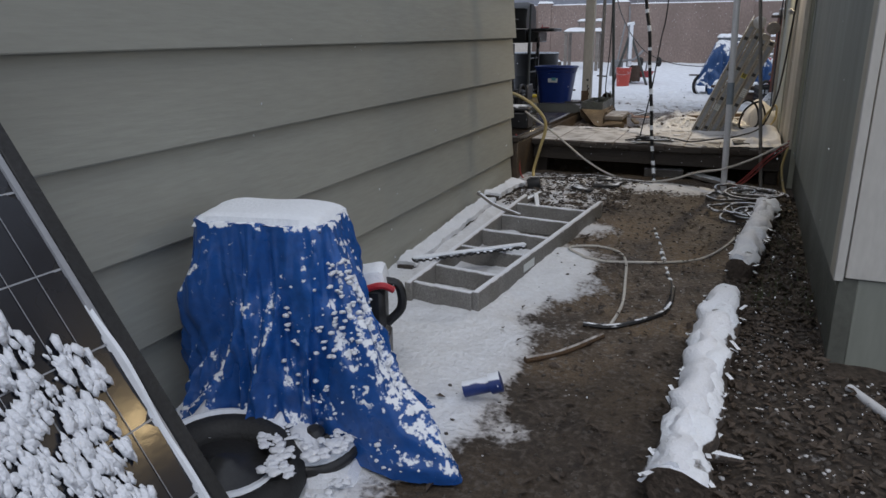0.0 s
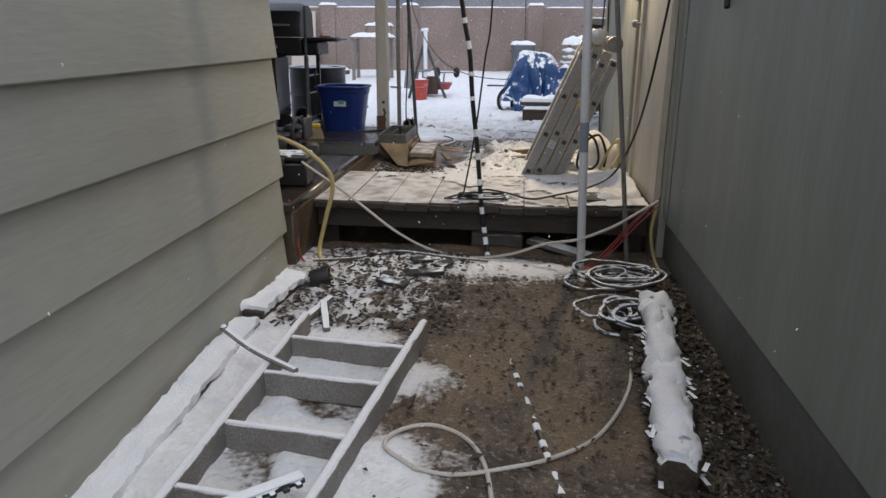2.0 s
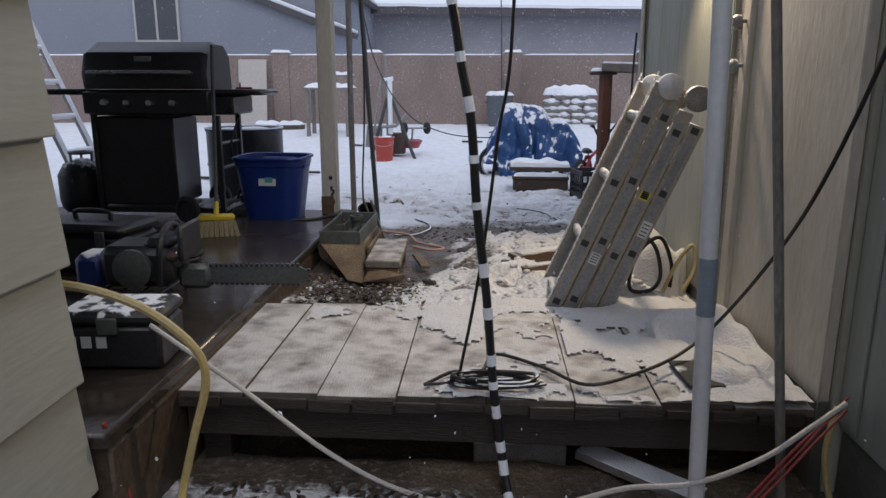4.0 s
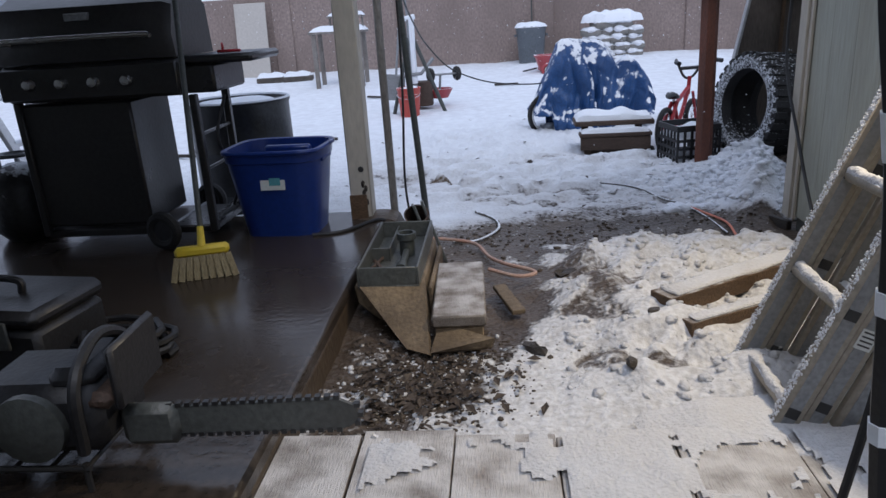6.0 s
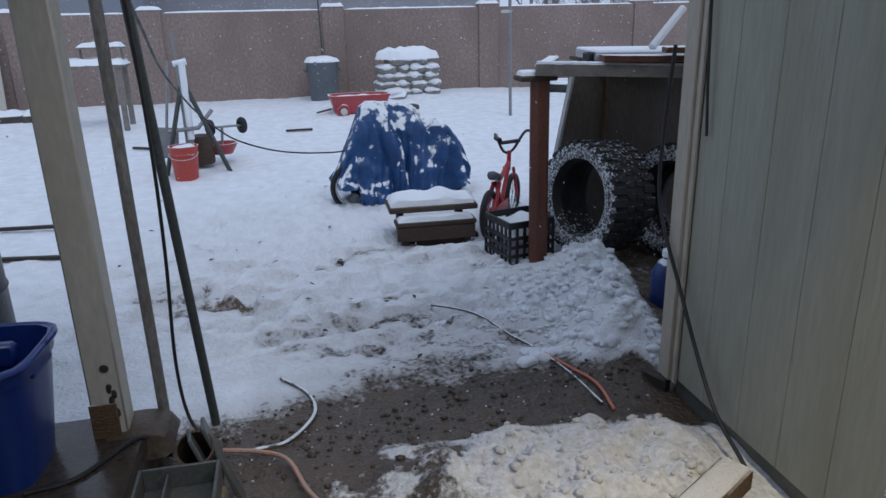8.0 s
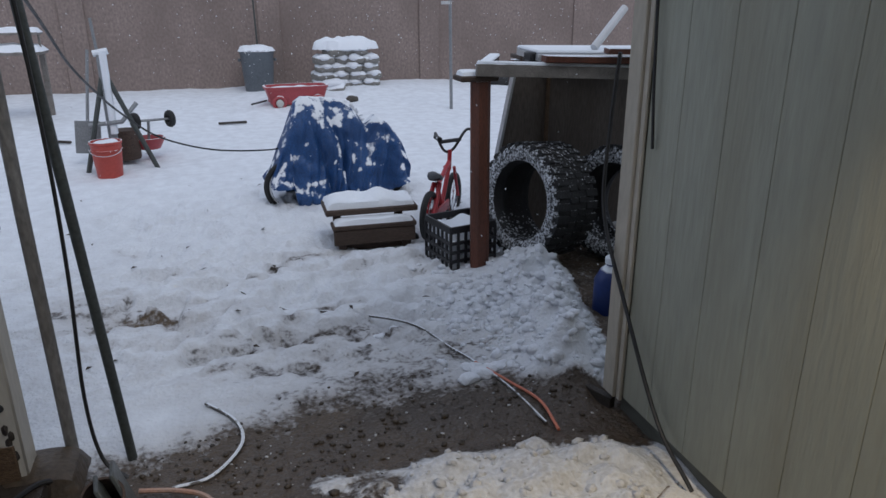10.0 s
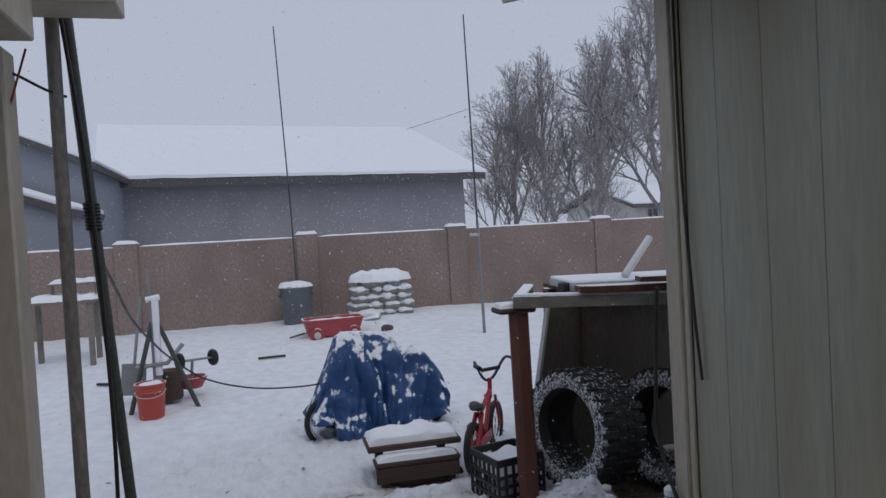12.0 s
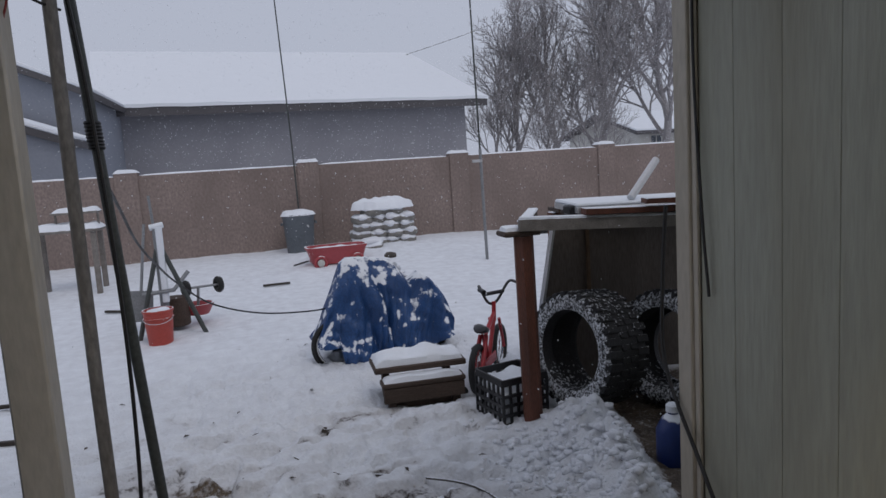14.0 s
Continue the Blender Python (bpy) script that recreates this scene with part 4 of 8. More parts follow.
def bare_tree(x, y, height, spread, seed, limbs=11, low=0.12, lean=0.0):
    """A leafless tree: a leader that tapers to the top, limbs up its length, a haze of twigs."""
    t = thing("bare_tree", "leafless winter tree with fine snowy twigs", "tree", x, y, 0.4, group="bare trees")
    rng = random.Random(seed)
    line, q = [], Vector((0, 0, -0.1))
    n = 9
    for i in range(n + 1):
        line.append(q.copy())
        q = q + Vector((lean / n + rng.gauss(0, 0.012) * height, rng.gauss(0, 0.012) * height, height * 0.94 / n))
    part("trunk", tube(bmesh.new(), smooth_line(line, 3), height * 0.017, 8, True, 0.014), TREE, t)
    twig_bm = bmesh.new()
    turn = rng.uniform(0, 6.28)
    for k in range(limbs):
        f = low + (0.93 - low) * (k + rng.random() * 0.7) / limbs
        j = min(n - 1, int(f * n))
        p = line[j].lerp(line[j + 1], f * n - j)
        turn += 2.4 + rng.uniform(-0.4, 0.4)
        flare = spread * (1.0 - 0.45 * f)
        d = Vector((math.cos(turn) * flare, math.sin(turn) * flare, 1)).normalized()
        rods = []
        branch_rods(rods, p, d, height * (0.50 - 0.38 * f) * rng.uniform(0.85, 1.15), height * 0.0085 * (1.1 - 0.75 * f), 0, rng)
        bm = tube(bmesh.new(), rods[0][0], rods[0][1], 6, False, rods[0][2])
        part("limb", bm, TREE, t, smooth=0)
        for pts, r0, r1 in rods[1:]:
            tube(twig_bm, pts, r0, 3, False, r1)
    tagged(part("twig_crown", twig_bm, TREE, t, smooth=0), kind="stuff")
    return t


bare_tree(9.7, 36.0, 5.6, 0.75, 3, 10, 0.10)
bare_tree(10.8, 36.5, 8.9, 0.50, 11, 14, 0.10, 0.2)
bare_tree(12.9, 37.0, 9.6, 0.55, 19, 14, 0.14, 0.5)
bare_tree(14.8, 36.0, 10.2, 0.60, 27, 16, 0.10)
bare_tree(18.6, 36.5, 13.0, 0.75, 35, 17, 0.12, -0.3)
bare_tree(13.6, 34.5, 5.4, 1.15, 43, 13, 0.06)
bare_tree(11.6, 35.0, 4.8, 1.05, 51, 12, 0.06)


# ---- the passage ----
def cord(name, label, pts, r, material, category="cable", group="", seg=7, steps=6):
    return solid(name, tube(bmesh.new(), smooth_line(pts, steps), r, seg), material, label, category, group)


def on_ground(pts, lift=0.008):
    return [(x, y, ground_point(x, y) + lift) for x, y in pts]


# solar panel leaning on the house wall, lower part under clumped snow
panel = thing("solar_panel", "black solar panel leaning on the house wall under clumped snow", "solar panel")
p0, p1 = Vector((-0.435, 0.905, 0.02)), Vector((-1.47, 0.905, 1.64))
pe = (p1 - p0).normalized()
pn = Vector((pe.z, 0, -pe.x)).normalized()
pm = Matrix((Vector((0, -1, 0)), pe, pn)).transposed().to_4x4()
pm.translation = p0
panel.matrix_world = pm
L = (p1 - p0).length
part("backing", bx(0.01, 0.01, -0.03, 0.99, L - 0.01, -0.004, bevel=0), BLACK_PLASTIC, panel)
for a in ((0, 0, -0.035, 0.03, L, 0.006), (0.97, 0, -0.035, 1.0, L, 0.006), (0.03, 0, -0.035, 0.97, 0.03, 0.006), (0.03, L - 0.03, -0.035, 0.97, L, 0.006)):
    part("frame", bx(*a, bevel=0.002), RUBBER_PLAIN, panel, "dark aluminium frame")
part("edge_strip", bx(0.031, 0.03, -0.003, 0.043, L - 0.03, 0.002, bevel=0), CELL_LINE, panel, "pale border")
for i in range(6):
    for j in range(12):
        x0, y0 = 0.046 + 0.1535 * i, 0.045 + 0.1535 * j
        if y0 + 0.15 > L - 0.03:
            continue
        c, w = 0.016, 0.150
        bm = bmesh.new()
        ring = [(x0 + c, y0), (x0 + w - c, y0), (x0 + w, y0 + c), (x0 + w, y0 + w - c), (x0 + w - c, y0 + w), (x0 + c, y0 + w), (x0, y0 + w - c), (x0, y0 + c)]
        a, b_ = [bm.verts.new((u, v, -0.004)) for u, v in ring], [bm.verts.new((u, v, 0.0)) for u, v in ring]
        bm.faces.new(b_)
        for k in range(8):
            bm.faces.new((a[k], a[(k + 1) % 8], b_[(k + 1) % 8], b_[k]))
        for k in (1, 2):
            box(bm, x0 + 0.05 * k - 0.0008, y0, 0.0, x0 + 0.05 * k + 0.0008, y0 + w, 0.0006, 0)
        part("cell", bm, CELL, panel, smooth=0)
bm = bmesh.new()
for j in range(12):
    y0 = 0.045 + 0.1535 * j - 0.0045
    if y0 < L - 0.05:
        box(bm, 0.045, y0, -0.0035, 0.96, y0 + 0.004, -0.0005, 0)
for i in range(7):
    x0 = 0.0455 + 0.1535 * i - 0.004
    box(bm, x0, 0.03, -0.0035, x0 + 0.003, L - 0.04, -0.0008, 0)
    if i < 6:
        for k in (1, 2):
            box(bm, x0 + 0.054 - 0.052 + 0.051 * k, 0.03, 0.0012, x0 + 0.0552 - 0.052 + 0.051 * k, L - 0.04, 0.0018, 0)
tagged(part("cell_grid", bm, CELL_LINE, panel, "silver grid between the cells", smooth=0), kind="stuff")
spots = []
for i in range(11500):
    u, v = 0.08 + RNG.random() ** 1.5 * 0.88, RNG.random() * 1.35 + 0.03
    low = 0.105 + 0.018 * math.sin(14 * v)
    if u < low or v > 0.82 + (u - 0.11) * 2.0 + 0.05 * math.sin(25 * u) or (v > 0.66 + (u - 0.11) * 2.0 and RNG.random() < 0.5):
        continue
    if noise.noise((u * 34, v * 13, 3.0)) < -0.12 and RNG.random() < 0.88:
        continue
    r = 0.0035 + 0.0075 * RNG.random() ** 1.6
    spots.append((u, v, 0.003 + 0.35 * r, r * 0.85, r * RNG.uniform(1.3, 2.9), r * 0.55, RNG.uniform(-0.4, 0.1)))
clumps = new("snow_clumps", clump_mesh("snow_clumps", spots, SNOW_CLUMP))
clumps.parent = panel
tagged(clumps, "clumps of fresh snow", kind="stuff")
part("snow_edge", merged(lambda bm: snow_pad(bm, 0.040, 0.48, 0.001, 0.016, 0.85, 0.006, nx=4, ny=60, rough=1.0)), SNOW_M, panel)

# blue tarp over a low stand beside the wall
tarp = thing("tarp_covered_stand", "blue tarp draped over a low stand, capped with snow", "tarp", -1.165, 1.745, 0.0, 12)


def drape(bm, top_w, top_d, z_top, reach, rings=22, seg=96, seed=0.0, z_low=0.01):
    rows = []
    for i in range(rings + 1):
        v = i / rings
        row = []
        for j in range(seg):
            a = 2 * math.pi * j / seg
            ca, sa = math.cos(a), math.sin(a)
            k = (abs(ca) ** 6 + abs(sa) ** 6) ** (-1 / 6)
            tx, ty = top_w * ca * k, top_d * sa * k
            # long pleats that fall from the top's edge, sharp on their crests, and a few slack sideways creases
            pleat = 1 - 2 * abs(noise.noise((2.3 * ca + 0.9 * v, 2.3 * sa, 0.9 * v + seed))) ** 0.75
            pleat += 0.55 * (1 - 2 * abs(noise.noise((7.5 * ca - 0.8 * v, 7.5 * sa + 0.5 * v, 0.9 * v + 4 + seed))) ** 0.8)
            slack = 0.7 * noise.noise((2.2 * ca, 2.2 * sa, 2.6 * v + seed)) + 0.35 * (0.3 - abs(noise.noise((4 * ca + 3 * v, 4 * sa - 6 * v, 2 + seed)))) * 2
            fold = 0.62 * pleat + 0.55 * slack + 0.10 * noise.noise((14 * ca + 6 * v, 14 * sa, 9 * v))
            ex = reach(a)
            out = ex * (v ** 1.25) + 0.145 * (fold - 0.25) * (v ** 0.75)
            zz = z_top - (z_top - z_low) * v + 0.012 * noise.noise((5 * ca, 5 * sa, 5 * v + 3))
            row.append(bm.verts.new((tx + out * ca, ty + out * sa, zz)))
        rows.append(row)
    for a, c in zip(rows, rows[1:]):
        for j in range(seg):
            bm.faces.new((a[j], a[(j + 1) % seg], c[(j + 1) % seg], c[j]))
    bm.faces.new(rows[0])
    return bm


def tarp_reach(a):
    d = math.atan2(math.sin(a + 0.45), math.cos(a + 0.45))
    left = max(0.0, -math.cos(a)) ** 2
    return 0.035 + 0.36 * math.exp(-(d / 0.34) ** 2) + 0.07 * left + 0.13 * math.exp(-((a - 0.45 if a < math.pi else a - 0.45 - 2 * math.pi) / 0.35) ** 2)


part("sheet", drape(bmesh.new(), 0.21, 0.13, 0.70, tarp_reach, 40, 220), TARP, tarp, smooth=80)
part("snow_cap", pad(0, 0, 0.693, 0.395, 0.24, 0.036, nx=40, ny=24, rough=0.08), SNOW_M, tarp, "smooth cap of snow")
spots = []
for i in range(1500):
    a = RNG.uniform(-1.3, 0.6)
    v = RNG.uniform(0.15, 0.97)
    k = (abs(math.cos(a)) ** 6 + abs(math.sin(a)) ** 6) ** (-1 / 6)
    o = tarp_reach(a) * v ** 1.25 + 0.002 + RNG.uniform(0, 0.02) * v
    if RNG.random() > 0.9 * math.exp(-((a + 0.45) / 0.28) ** 2) + 0.10:
        continue
    r = RNG.uniform(0.003, 0.009)
    spots.append((0.21 * math.cos(a) * k + o * math.cos(a), 0.13 * math.sin(a) * k + o * math.sin(a), 0.70 - 0.69 * v, r, r * 1.3, r * 0.8, a))
clumps = new("snow_clumps", clump_mesh("snow_clumps", spots, SNOW_CLUMP))
clumps.parent = tarp
tagged(clumps, "snow caught in the folds", kind="stuff")

# red and black handle behind the tarp
saw = thing("power_tool", "black and red power tool capped with snow", "tool", -1.0, 2.03, -0.04, 20)
part("body", merged(lambda bm: box(bm, -0.09, -0.06, 0.28, 0.06, 0.06, 0.45, 0.02)), BLACK_PLASTIC, saw)
part("stand", merged(lambda bm: box(bm, -0.10, -0.07, 0.0, 0.07, 0.07, 0.28, 0.02)), BLACK_PLASTIC, saw)
part("grip", tube(bmesh.new(), smooth_line([(0.06, 0, 0.30), (0.11, 0, 0.36), (0.10, 0, 0.44), (0.04, 0, 0.455)]), 0.016), BLACK_PLASTIC, saw)
part("trigger_guard", tube(bmesh.new(), smooth_line([(-0.02, -0.062, 0.44), (0.05, -0.064, 0.46), (0.09, -0.05, 0.44)]), 0.012), RED_PAINT, saw, "red guard")
part("snow_cap", pad(-0.02, 0, 0.455, 0.17, 0.13, 0.05), SNOW_M, saw)
# two short tubes stand in for a dark blue end of tarp cloth
foot = solid("blue_fitting", merged(lambda bm: tube(bm, [(0, 0, 0.03), (0.09, 0.03, 0.055)], 0.028, 12), lambda bm: tube(bm, [(0.085, 0.028, 0.053), (0.12, 0.04, 0.065)], 0.036, 12)), BLUE_JUG, "dark blue tarp end lying in the snow, built from two short tubes", "fitting", m=pose(-0.66, 2.05, 0.03))

# hand cart wheels, hub and pipe at the tarp's foot
wheel = thing("cart_wheel", "black rubber wheel dusted with snow, lying on the ground", "wheel", -1.10, 1.36, 0.06, 30)
part("tyre", merged(lambda bm: ring_tube(bm, (0, 0, 0), (0.10, -0.16, 1), 0.17, 0.055, 32, 10)), RUBBER_PLAIN, wheel)
part("disc", lathe(bmesh.new(), [(0.15, -0.02), (0.14, 0.01), (0.05, 0.03), (0.02, 0.05)], 24, axis_pose((0, 0, 0), (0.10, -0.16, 1))), BLACK_METAL, wheel)
part("snow_rim", merged(lambda bm: ring_tube(bm, (-0.01, 0.03, 0.036), (0.10, -0.16, 1), 0.172, 0.022, 32, 8)), SNOW_M, wheel)
rim = thing("spoked_rim", "snow-covered cast wheel rim with spokes", "wheel", -0.95, 1.58, 0.075, 10)
part("rim", merged(lambda bm: ring_tube(bm, (0, 0, 0), (0.1, -0.3, 1), 0.115, 0.026, 32, 10)), BLACK_METAL, rim)
part("snow", merged(lambda bm: ring_tube(bm, (-0.003, 0.006, 0.017), (0.1, -0.3, 1), 0.115, 0.022, 32, 8)), SNOW_M, rim)
for k in range(5):
    a = 2 * math.pi * k / 5
    u, w = frame_of((0.1, -0.3, 1))
    part("spoke", merged(lambda bm: tube(bm, [Vector((0, 0, 0)), 0.11 * (math.cos(a) * u + math.sin(a) * w)], 0.013, 6)), BLACK_METAL, rim)
part("hub", lathe(bmesh.new(), [(0.03, -0.03), (0.03, 0.03), (0.015, 0.045)], 12, axis_pose((0, 0, 0), (0.1, -0.3, 1))), BLACK_METAL, rim)
solid("steel_bracket", merged(lambda bm: tube(bm, smooth_line([(0, 0, 0.02), (0.10, 0.02, 0.06), (0.20, -0.02, 0.05), (0.28, 0.06, 0.03)]), 0.02, 8)), BLACK_SNOWY, "bent black bar under snow", "bracket", m=pose(-1.20, 1.62, 0.03))
snow_mound = solid("snow_mound", pad(0, 0, 0, 0.5, 0.3, 0.07, rz=15, rough=0.5, nx=20, ny=14), SNOW_CLUMP, "small mound of snow by the wheels", "snow", m=pose(-1.05, 1.56, 0.01))
spots = []
for i in range(800):
    x, y = RNG.uniform(-1.30, -0.78), RNG.uniform(1.34, 1.80)
    ring = min(abs(math.hypot(x + 1.10, y - 1.36) - 0.17), abs(math.hypot(x + 0.95, y - 1.58) - 0.115))
    if ring > 0.045 and RNG.random() < 0.55:
        continue
    r = RNG.uniform(0.004, 0.014)
    spots.append((x, y, 0.030 + 0.080 * (ring < 0.045), r * 1.4, r * 1.1, r * 0.4, RNG.uniform(0, 6)))
tagged(new("snow_crumbs", clump_mesh("snow_crumbs", spots, SNOW_CLUMP, 0.25, 2)), "crumbled snow over the wheels at the tarp's foot", "snow", kind="stuff")
solid("pipe_offcut", merged(lambda bm: tube(bm, [(-1.27, 1.40, 0.115), (-1.30, 1.63, 0.165)], 0.021, 14)), PVC, "white plastic pipe offcut resting on the wheel", "pipe")
solid("pipe_offcut", merged(lambda bm: tube(bm, [(0.56, 2.62, 0.025), (0.80, 2.18, 0.03)], 0.017, 12)), PVC, "white plastic pipe lying on the gravel", "pipe")

# wooden ladder lying on the snow
ladder = thing("wooden_ladder", "weathered wooden ladder lying on the ground, rungs rimmed with snow", "ladder")
zl = lambda y: 0.03 * (y - 2.3) + 0.03
LR = [(-0.885, 2.77), (-0.665, 4.48)]
LL = [(-1.215, 2.775), (-1.165, 4.50)]
for (a, b_), nm in ((LR, "rail"), (LL, "rail")):
    part(nm, bar(bmesh.new(), (a[0], a[1], zl(a[1]) + 0.035), (b_[0], b_[1], zl(b_[1]) + 0.035), 0.034, 0.10, bevel=0.004), WOOD_LADDER, ladder)


def mid(seg, y):
    k = (y - seg[0][1]) / (seg[1][1] - seg[0][1])
    return seg[0][0] + k * (seg[1][0] - seg[0][0])


for y in (2.79, 3.03, 3.35, 3.66, 3.98, 4.26):
    a, b_ = (mid(LL, y + 0.02) + 0.016, y + 0.02, zl(y) + 0.034), (mid(LR, y - 0.02) - 0.016, y - 0.02, zl(y) + 0.034)
    part("rung", bar(bmesh.new(), a, b_, 0.026, 0.092, bevel=0.004), WOOD_LADDER, ladder)
    part("rung_snow", merged(lambda bm: bar(bm, (a[0], a[1], a[2] + 0.047), (b_[0], b_[1], b_[2] + 0.047), 0.019, 0.005, bevel=0.002)), SNOW_CLUMP, ladder)
for seg in (LR, LL):
    part("rail_snow", merged(lambda bm: bar(bm, (seg[0][0], seg[0][1], zl(seg[0][1]) + 0.0862), (seg[1][0], seg[1][1], zl(seg[1][1]) + 0.0862), 0.016, 0.004, bevel=0.002)), SNOW_CLUMP, ladder)
part("label_plate", bar(bmesh.new(), (mid(LR, 3.25) + 0.0185, 3.25, zl(3.3) + 0.036), (mid(LR, 3.38) + 0.0185, 3.38, zl(3.4) + 0.036), 0.002, 0.04, bevel=0), STICKER, ladder, "pale worn label")

# toothed foam edging strip, stick and planks
strip = bmesh.new()
sa, sb = Vector((-1.31, 3.03, 0.148)), Vector((-0.845, 3.41, 0.166))
sd = (sb - sa).normalized()
bar(strip, sa, sb, 0.040, 0.012, bevel=0.002)
nrm = Vector((sd.y, -sd.x, 0))
for k in range(17):
    q = sa.lerp(sb, (k + 0.4) / 17)
    bar(strip, q + nrm * 0.018 - sd * 0.009, q + nrm * 0.018 + sd * 0.009, 0.036, 0.012, bevel=0.003)
edging = thing("foam_edging_strip", "black toothed foam edging strip with snow on top", "edging")
part("strip", strip, BLACK_SNOWY, edging)
part("snow", merged(lambda bm: bar(bm, sa + Vector((0, 0, 0.011)), sb + Vector((0, 0, 0.011)), 0.034, 0.012, bevel=0.005)), SNOW_M, edging)
stick = solid("broken_handle", merged(lambda bm: tube(bm, smooth_line([(-1.36, 4.15, 0.24), (-1.24, 4.10, 0.19), (-1.05, 4.0, 0.168)]), 0.012, 8), lambda bm: blob(bm, (-1.37, 4.155, 0.245), 0.022, 0.8, 3)), WOOD_GREY, "bent wooden tool handle dusted with snow", "handle")
for a, b_, w in (((-1.415, 3.15, 0.05), (-1.43, 4.55, 0.095), 0.085), ((-1.44, 4.60, 0.11), (-1.38, 5.07, 0.13), 0.10)):
    pl = thing("plank", "snow-covered plank lying along the house wall", "plank", group="planks along the wall")
    part("board", bar(bmesh.new(), a, b_, w, 0.035), WOOD_DARK, pl)
    bm = bar(bmesh.new(), Vector(a) + Vector((0, 0.02, 0.022)), Vector(b_) + Vector((0, -0.02, 0.022)), w * 1.25, 0.03, bevel=0)
    bmesh.ops.subdivide_edges(bm, edges=[e for e in bm.edges if e.calc_length() > 0.3], cuts=60)
    bmesh.ops.subdivide_edges(bm, edges=[e for e in bm.edges if e.calc_length() > w], cuts=5, use_grid_fill=True)
    for v in bm.verts:
        v.co += 0.016 * noise.noise_vector(v.co * 8) + 0.010 * noise.noise_vector(v.co * 30)
    part("snow", bm, SNOW_CLUMP, pl, smooth=70)
for a, b_ in (((-1.22, 4.52, 0.10), (-1.14, 4.80, 0.13)), ((-1.08, 4.50, 0.10), (-1.16, 4.74, 0.13))):
    solid("wood_offcut", bar(bmesh.new(), a, b_, 0.03, 0.03), WOOD_GREY, "short wooden offcut in the snow", "offcut", "wood offcuts")


# logs under snow
def log(name, pts, r, seed):
    t = thing(name, "fallen log under a thick strip of snow", "log", group="logs")
    line = smooth_line(pts, 16)
    bm = bmesh.new()
    tube(bm, line, r, 18)
    for v in bm.verts:
        v.co += 0.42 * r * noise.noise_vector(v.co * 9 + Vector((seed, 0, 0))) + 0.16 * r * noise.noise_vector(v.co * 30)
    part("trunk", bm, BARK, t, smooth=70)
    bm = bmesh.new()
    tube(bm, [p + Vector((-0.012, 0, 0.36 * r)) for p in line[1:-1]], r * 0.74, 18)
    for v in bm.verts:
        v.co += 0.50 * r * noise.noise_vector(v.co * 9 + Vector((seed + 5, 0, 0))) + 0.20 * r * noise.noise_vector(v.co * 28)
    part("snow", bm, SNOW_CLUMP, t, smooth=70)
    bm = bmesh.new()
    for i in range(46):
        p = line[RNG.randrange(len(line))]
        s = RNG.choice((-1, 1))
        a = Vector((p.x + s * r * 0.85, p.y + RNG.uniform(-0.06, 0.06), p.z + RNG.uniform(-0.2, 0.6) * r))
        bar(bm, a, a + Vector((s * RNG.uniform(0.004, 0.03), RNG.uniform(-0.07, 0.07), RNG.uniform(-0.015, 0.02))), 0.014, 0.006, bevel=0)
    tagged(part("loose_bark", bm, BARK, t, smooth=0), kind="stuff")
    return t


log("log", [(0.055, 1.72, 0.07), (0.075, 2.1, 0.075), (0.10, 2.6, 0.08), (0.135, 3.18, 0.085)], 0.075, 1)
log("log", [(0.185, 3.62, 0.085), (0.232, 4.05, 0.098), (0.285, 4.5, 0.11), (0.335, 4.93, 0.125)], 0.068, 8)
part_log = solid("branch_stub", merged(lambda bm: tube(bm, [(0.12, 1.95, 0.06), (0.22, 2.0, 0.035)], 0.022, 8, True, 0.010)), BARK, "short snowy branch stub by the log", "branch")

# ---- the deck ----
deck = thing("wooden_deck", "low wooden deck, boards dusted with snow", "deck")
xs = [-1.47, -1.27, -1.04, -0.80, -0.53, -0.27, -0.02, 0.19, 0.415]
for i, (a, b_) in enumerate(zip(xs, xs[1:])):
    part("deck_board", bx(a + 0.0016 + 0.003 * (i == 1), 5.69 + 0.010 * math.sin(i * 2.3), 0.355, b_ - 0.001, 6.565 + 0.018 * math.sin(i * 1.7), 0.381 + 0.002 * math.sin(i * 3.3), bevel=0.002), WOOD_DECK, deck)
part("front_joist", bx(-1.46, 5.72, 0.22, 0.41, 5.762, 0.352, bevel=0.004), WOOD_DARK, deck)
part("front_lip", bx(-1.45, 5.70, 0.325, 0.40, 5.718, 0.354, bevel=0.004), WOOD_DARK, deck)
# darker strips of uneven height along the front ends of the boards
for i in range(14):
    x = -1.46 + 0.132 * i
    part("bark_edge", bx(x, 5.668 + 0.004 * math.sin(i * 2.1), 0.338 + 0.008 * math.sin(i * 1.3), x + 0.126 + 0.004 * math.sin(i), 5.677, 0.372 + 0.003 * math.sin(i * 3.7), bevel=0.002), WOOD_DARK, deck)
part("back_joist", bx(-1.46, 6.50, 0.22, 0.41, 6.54, 0.352, bevel=0.004), WOOD_DARK, deck)
for x in (-1.44, -0.85, -0.25, 0.37):
    part("joist", bx(x - 0.02, 5.765, 0.22, x + 0.02, 6.495, 0.352, bevel=0.004), WOOD_DARK, deck)
for x in (-1.40, 0.36):
    part("leg", bx(x - 0.045, 5.79, -0.05, x + 0.045, 5.88, 0.218, bevel=0.004), WOOD_DARK, deck)
part("leg", bx(-0.9, 6.38, -0.05, -0.8, 6.48, 0.218, bevel=0.004), WOOD_DARK, deck)
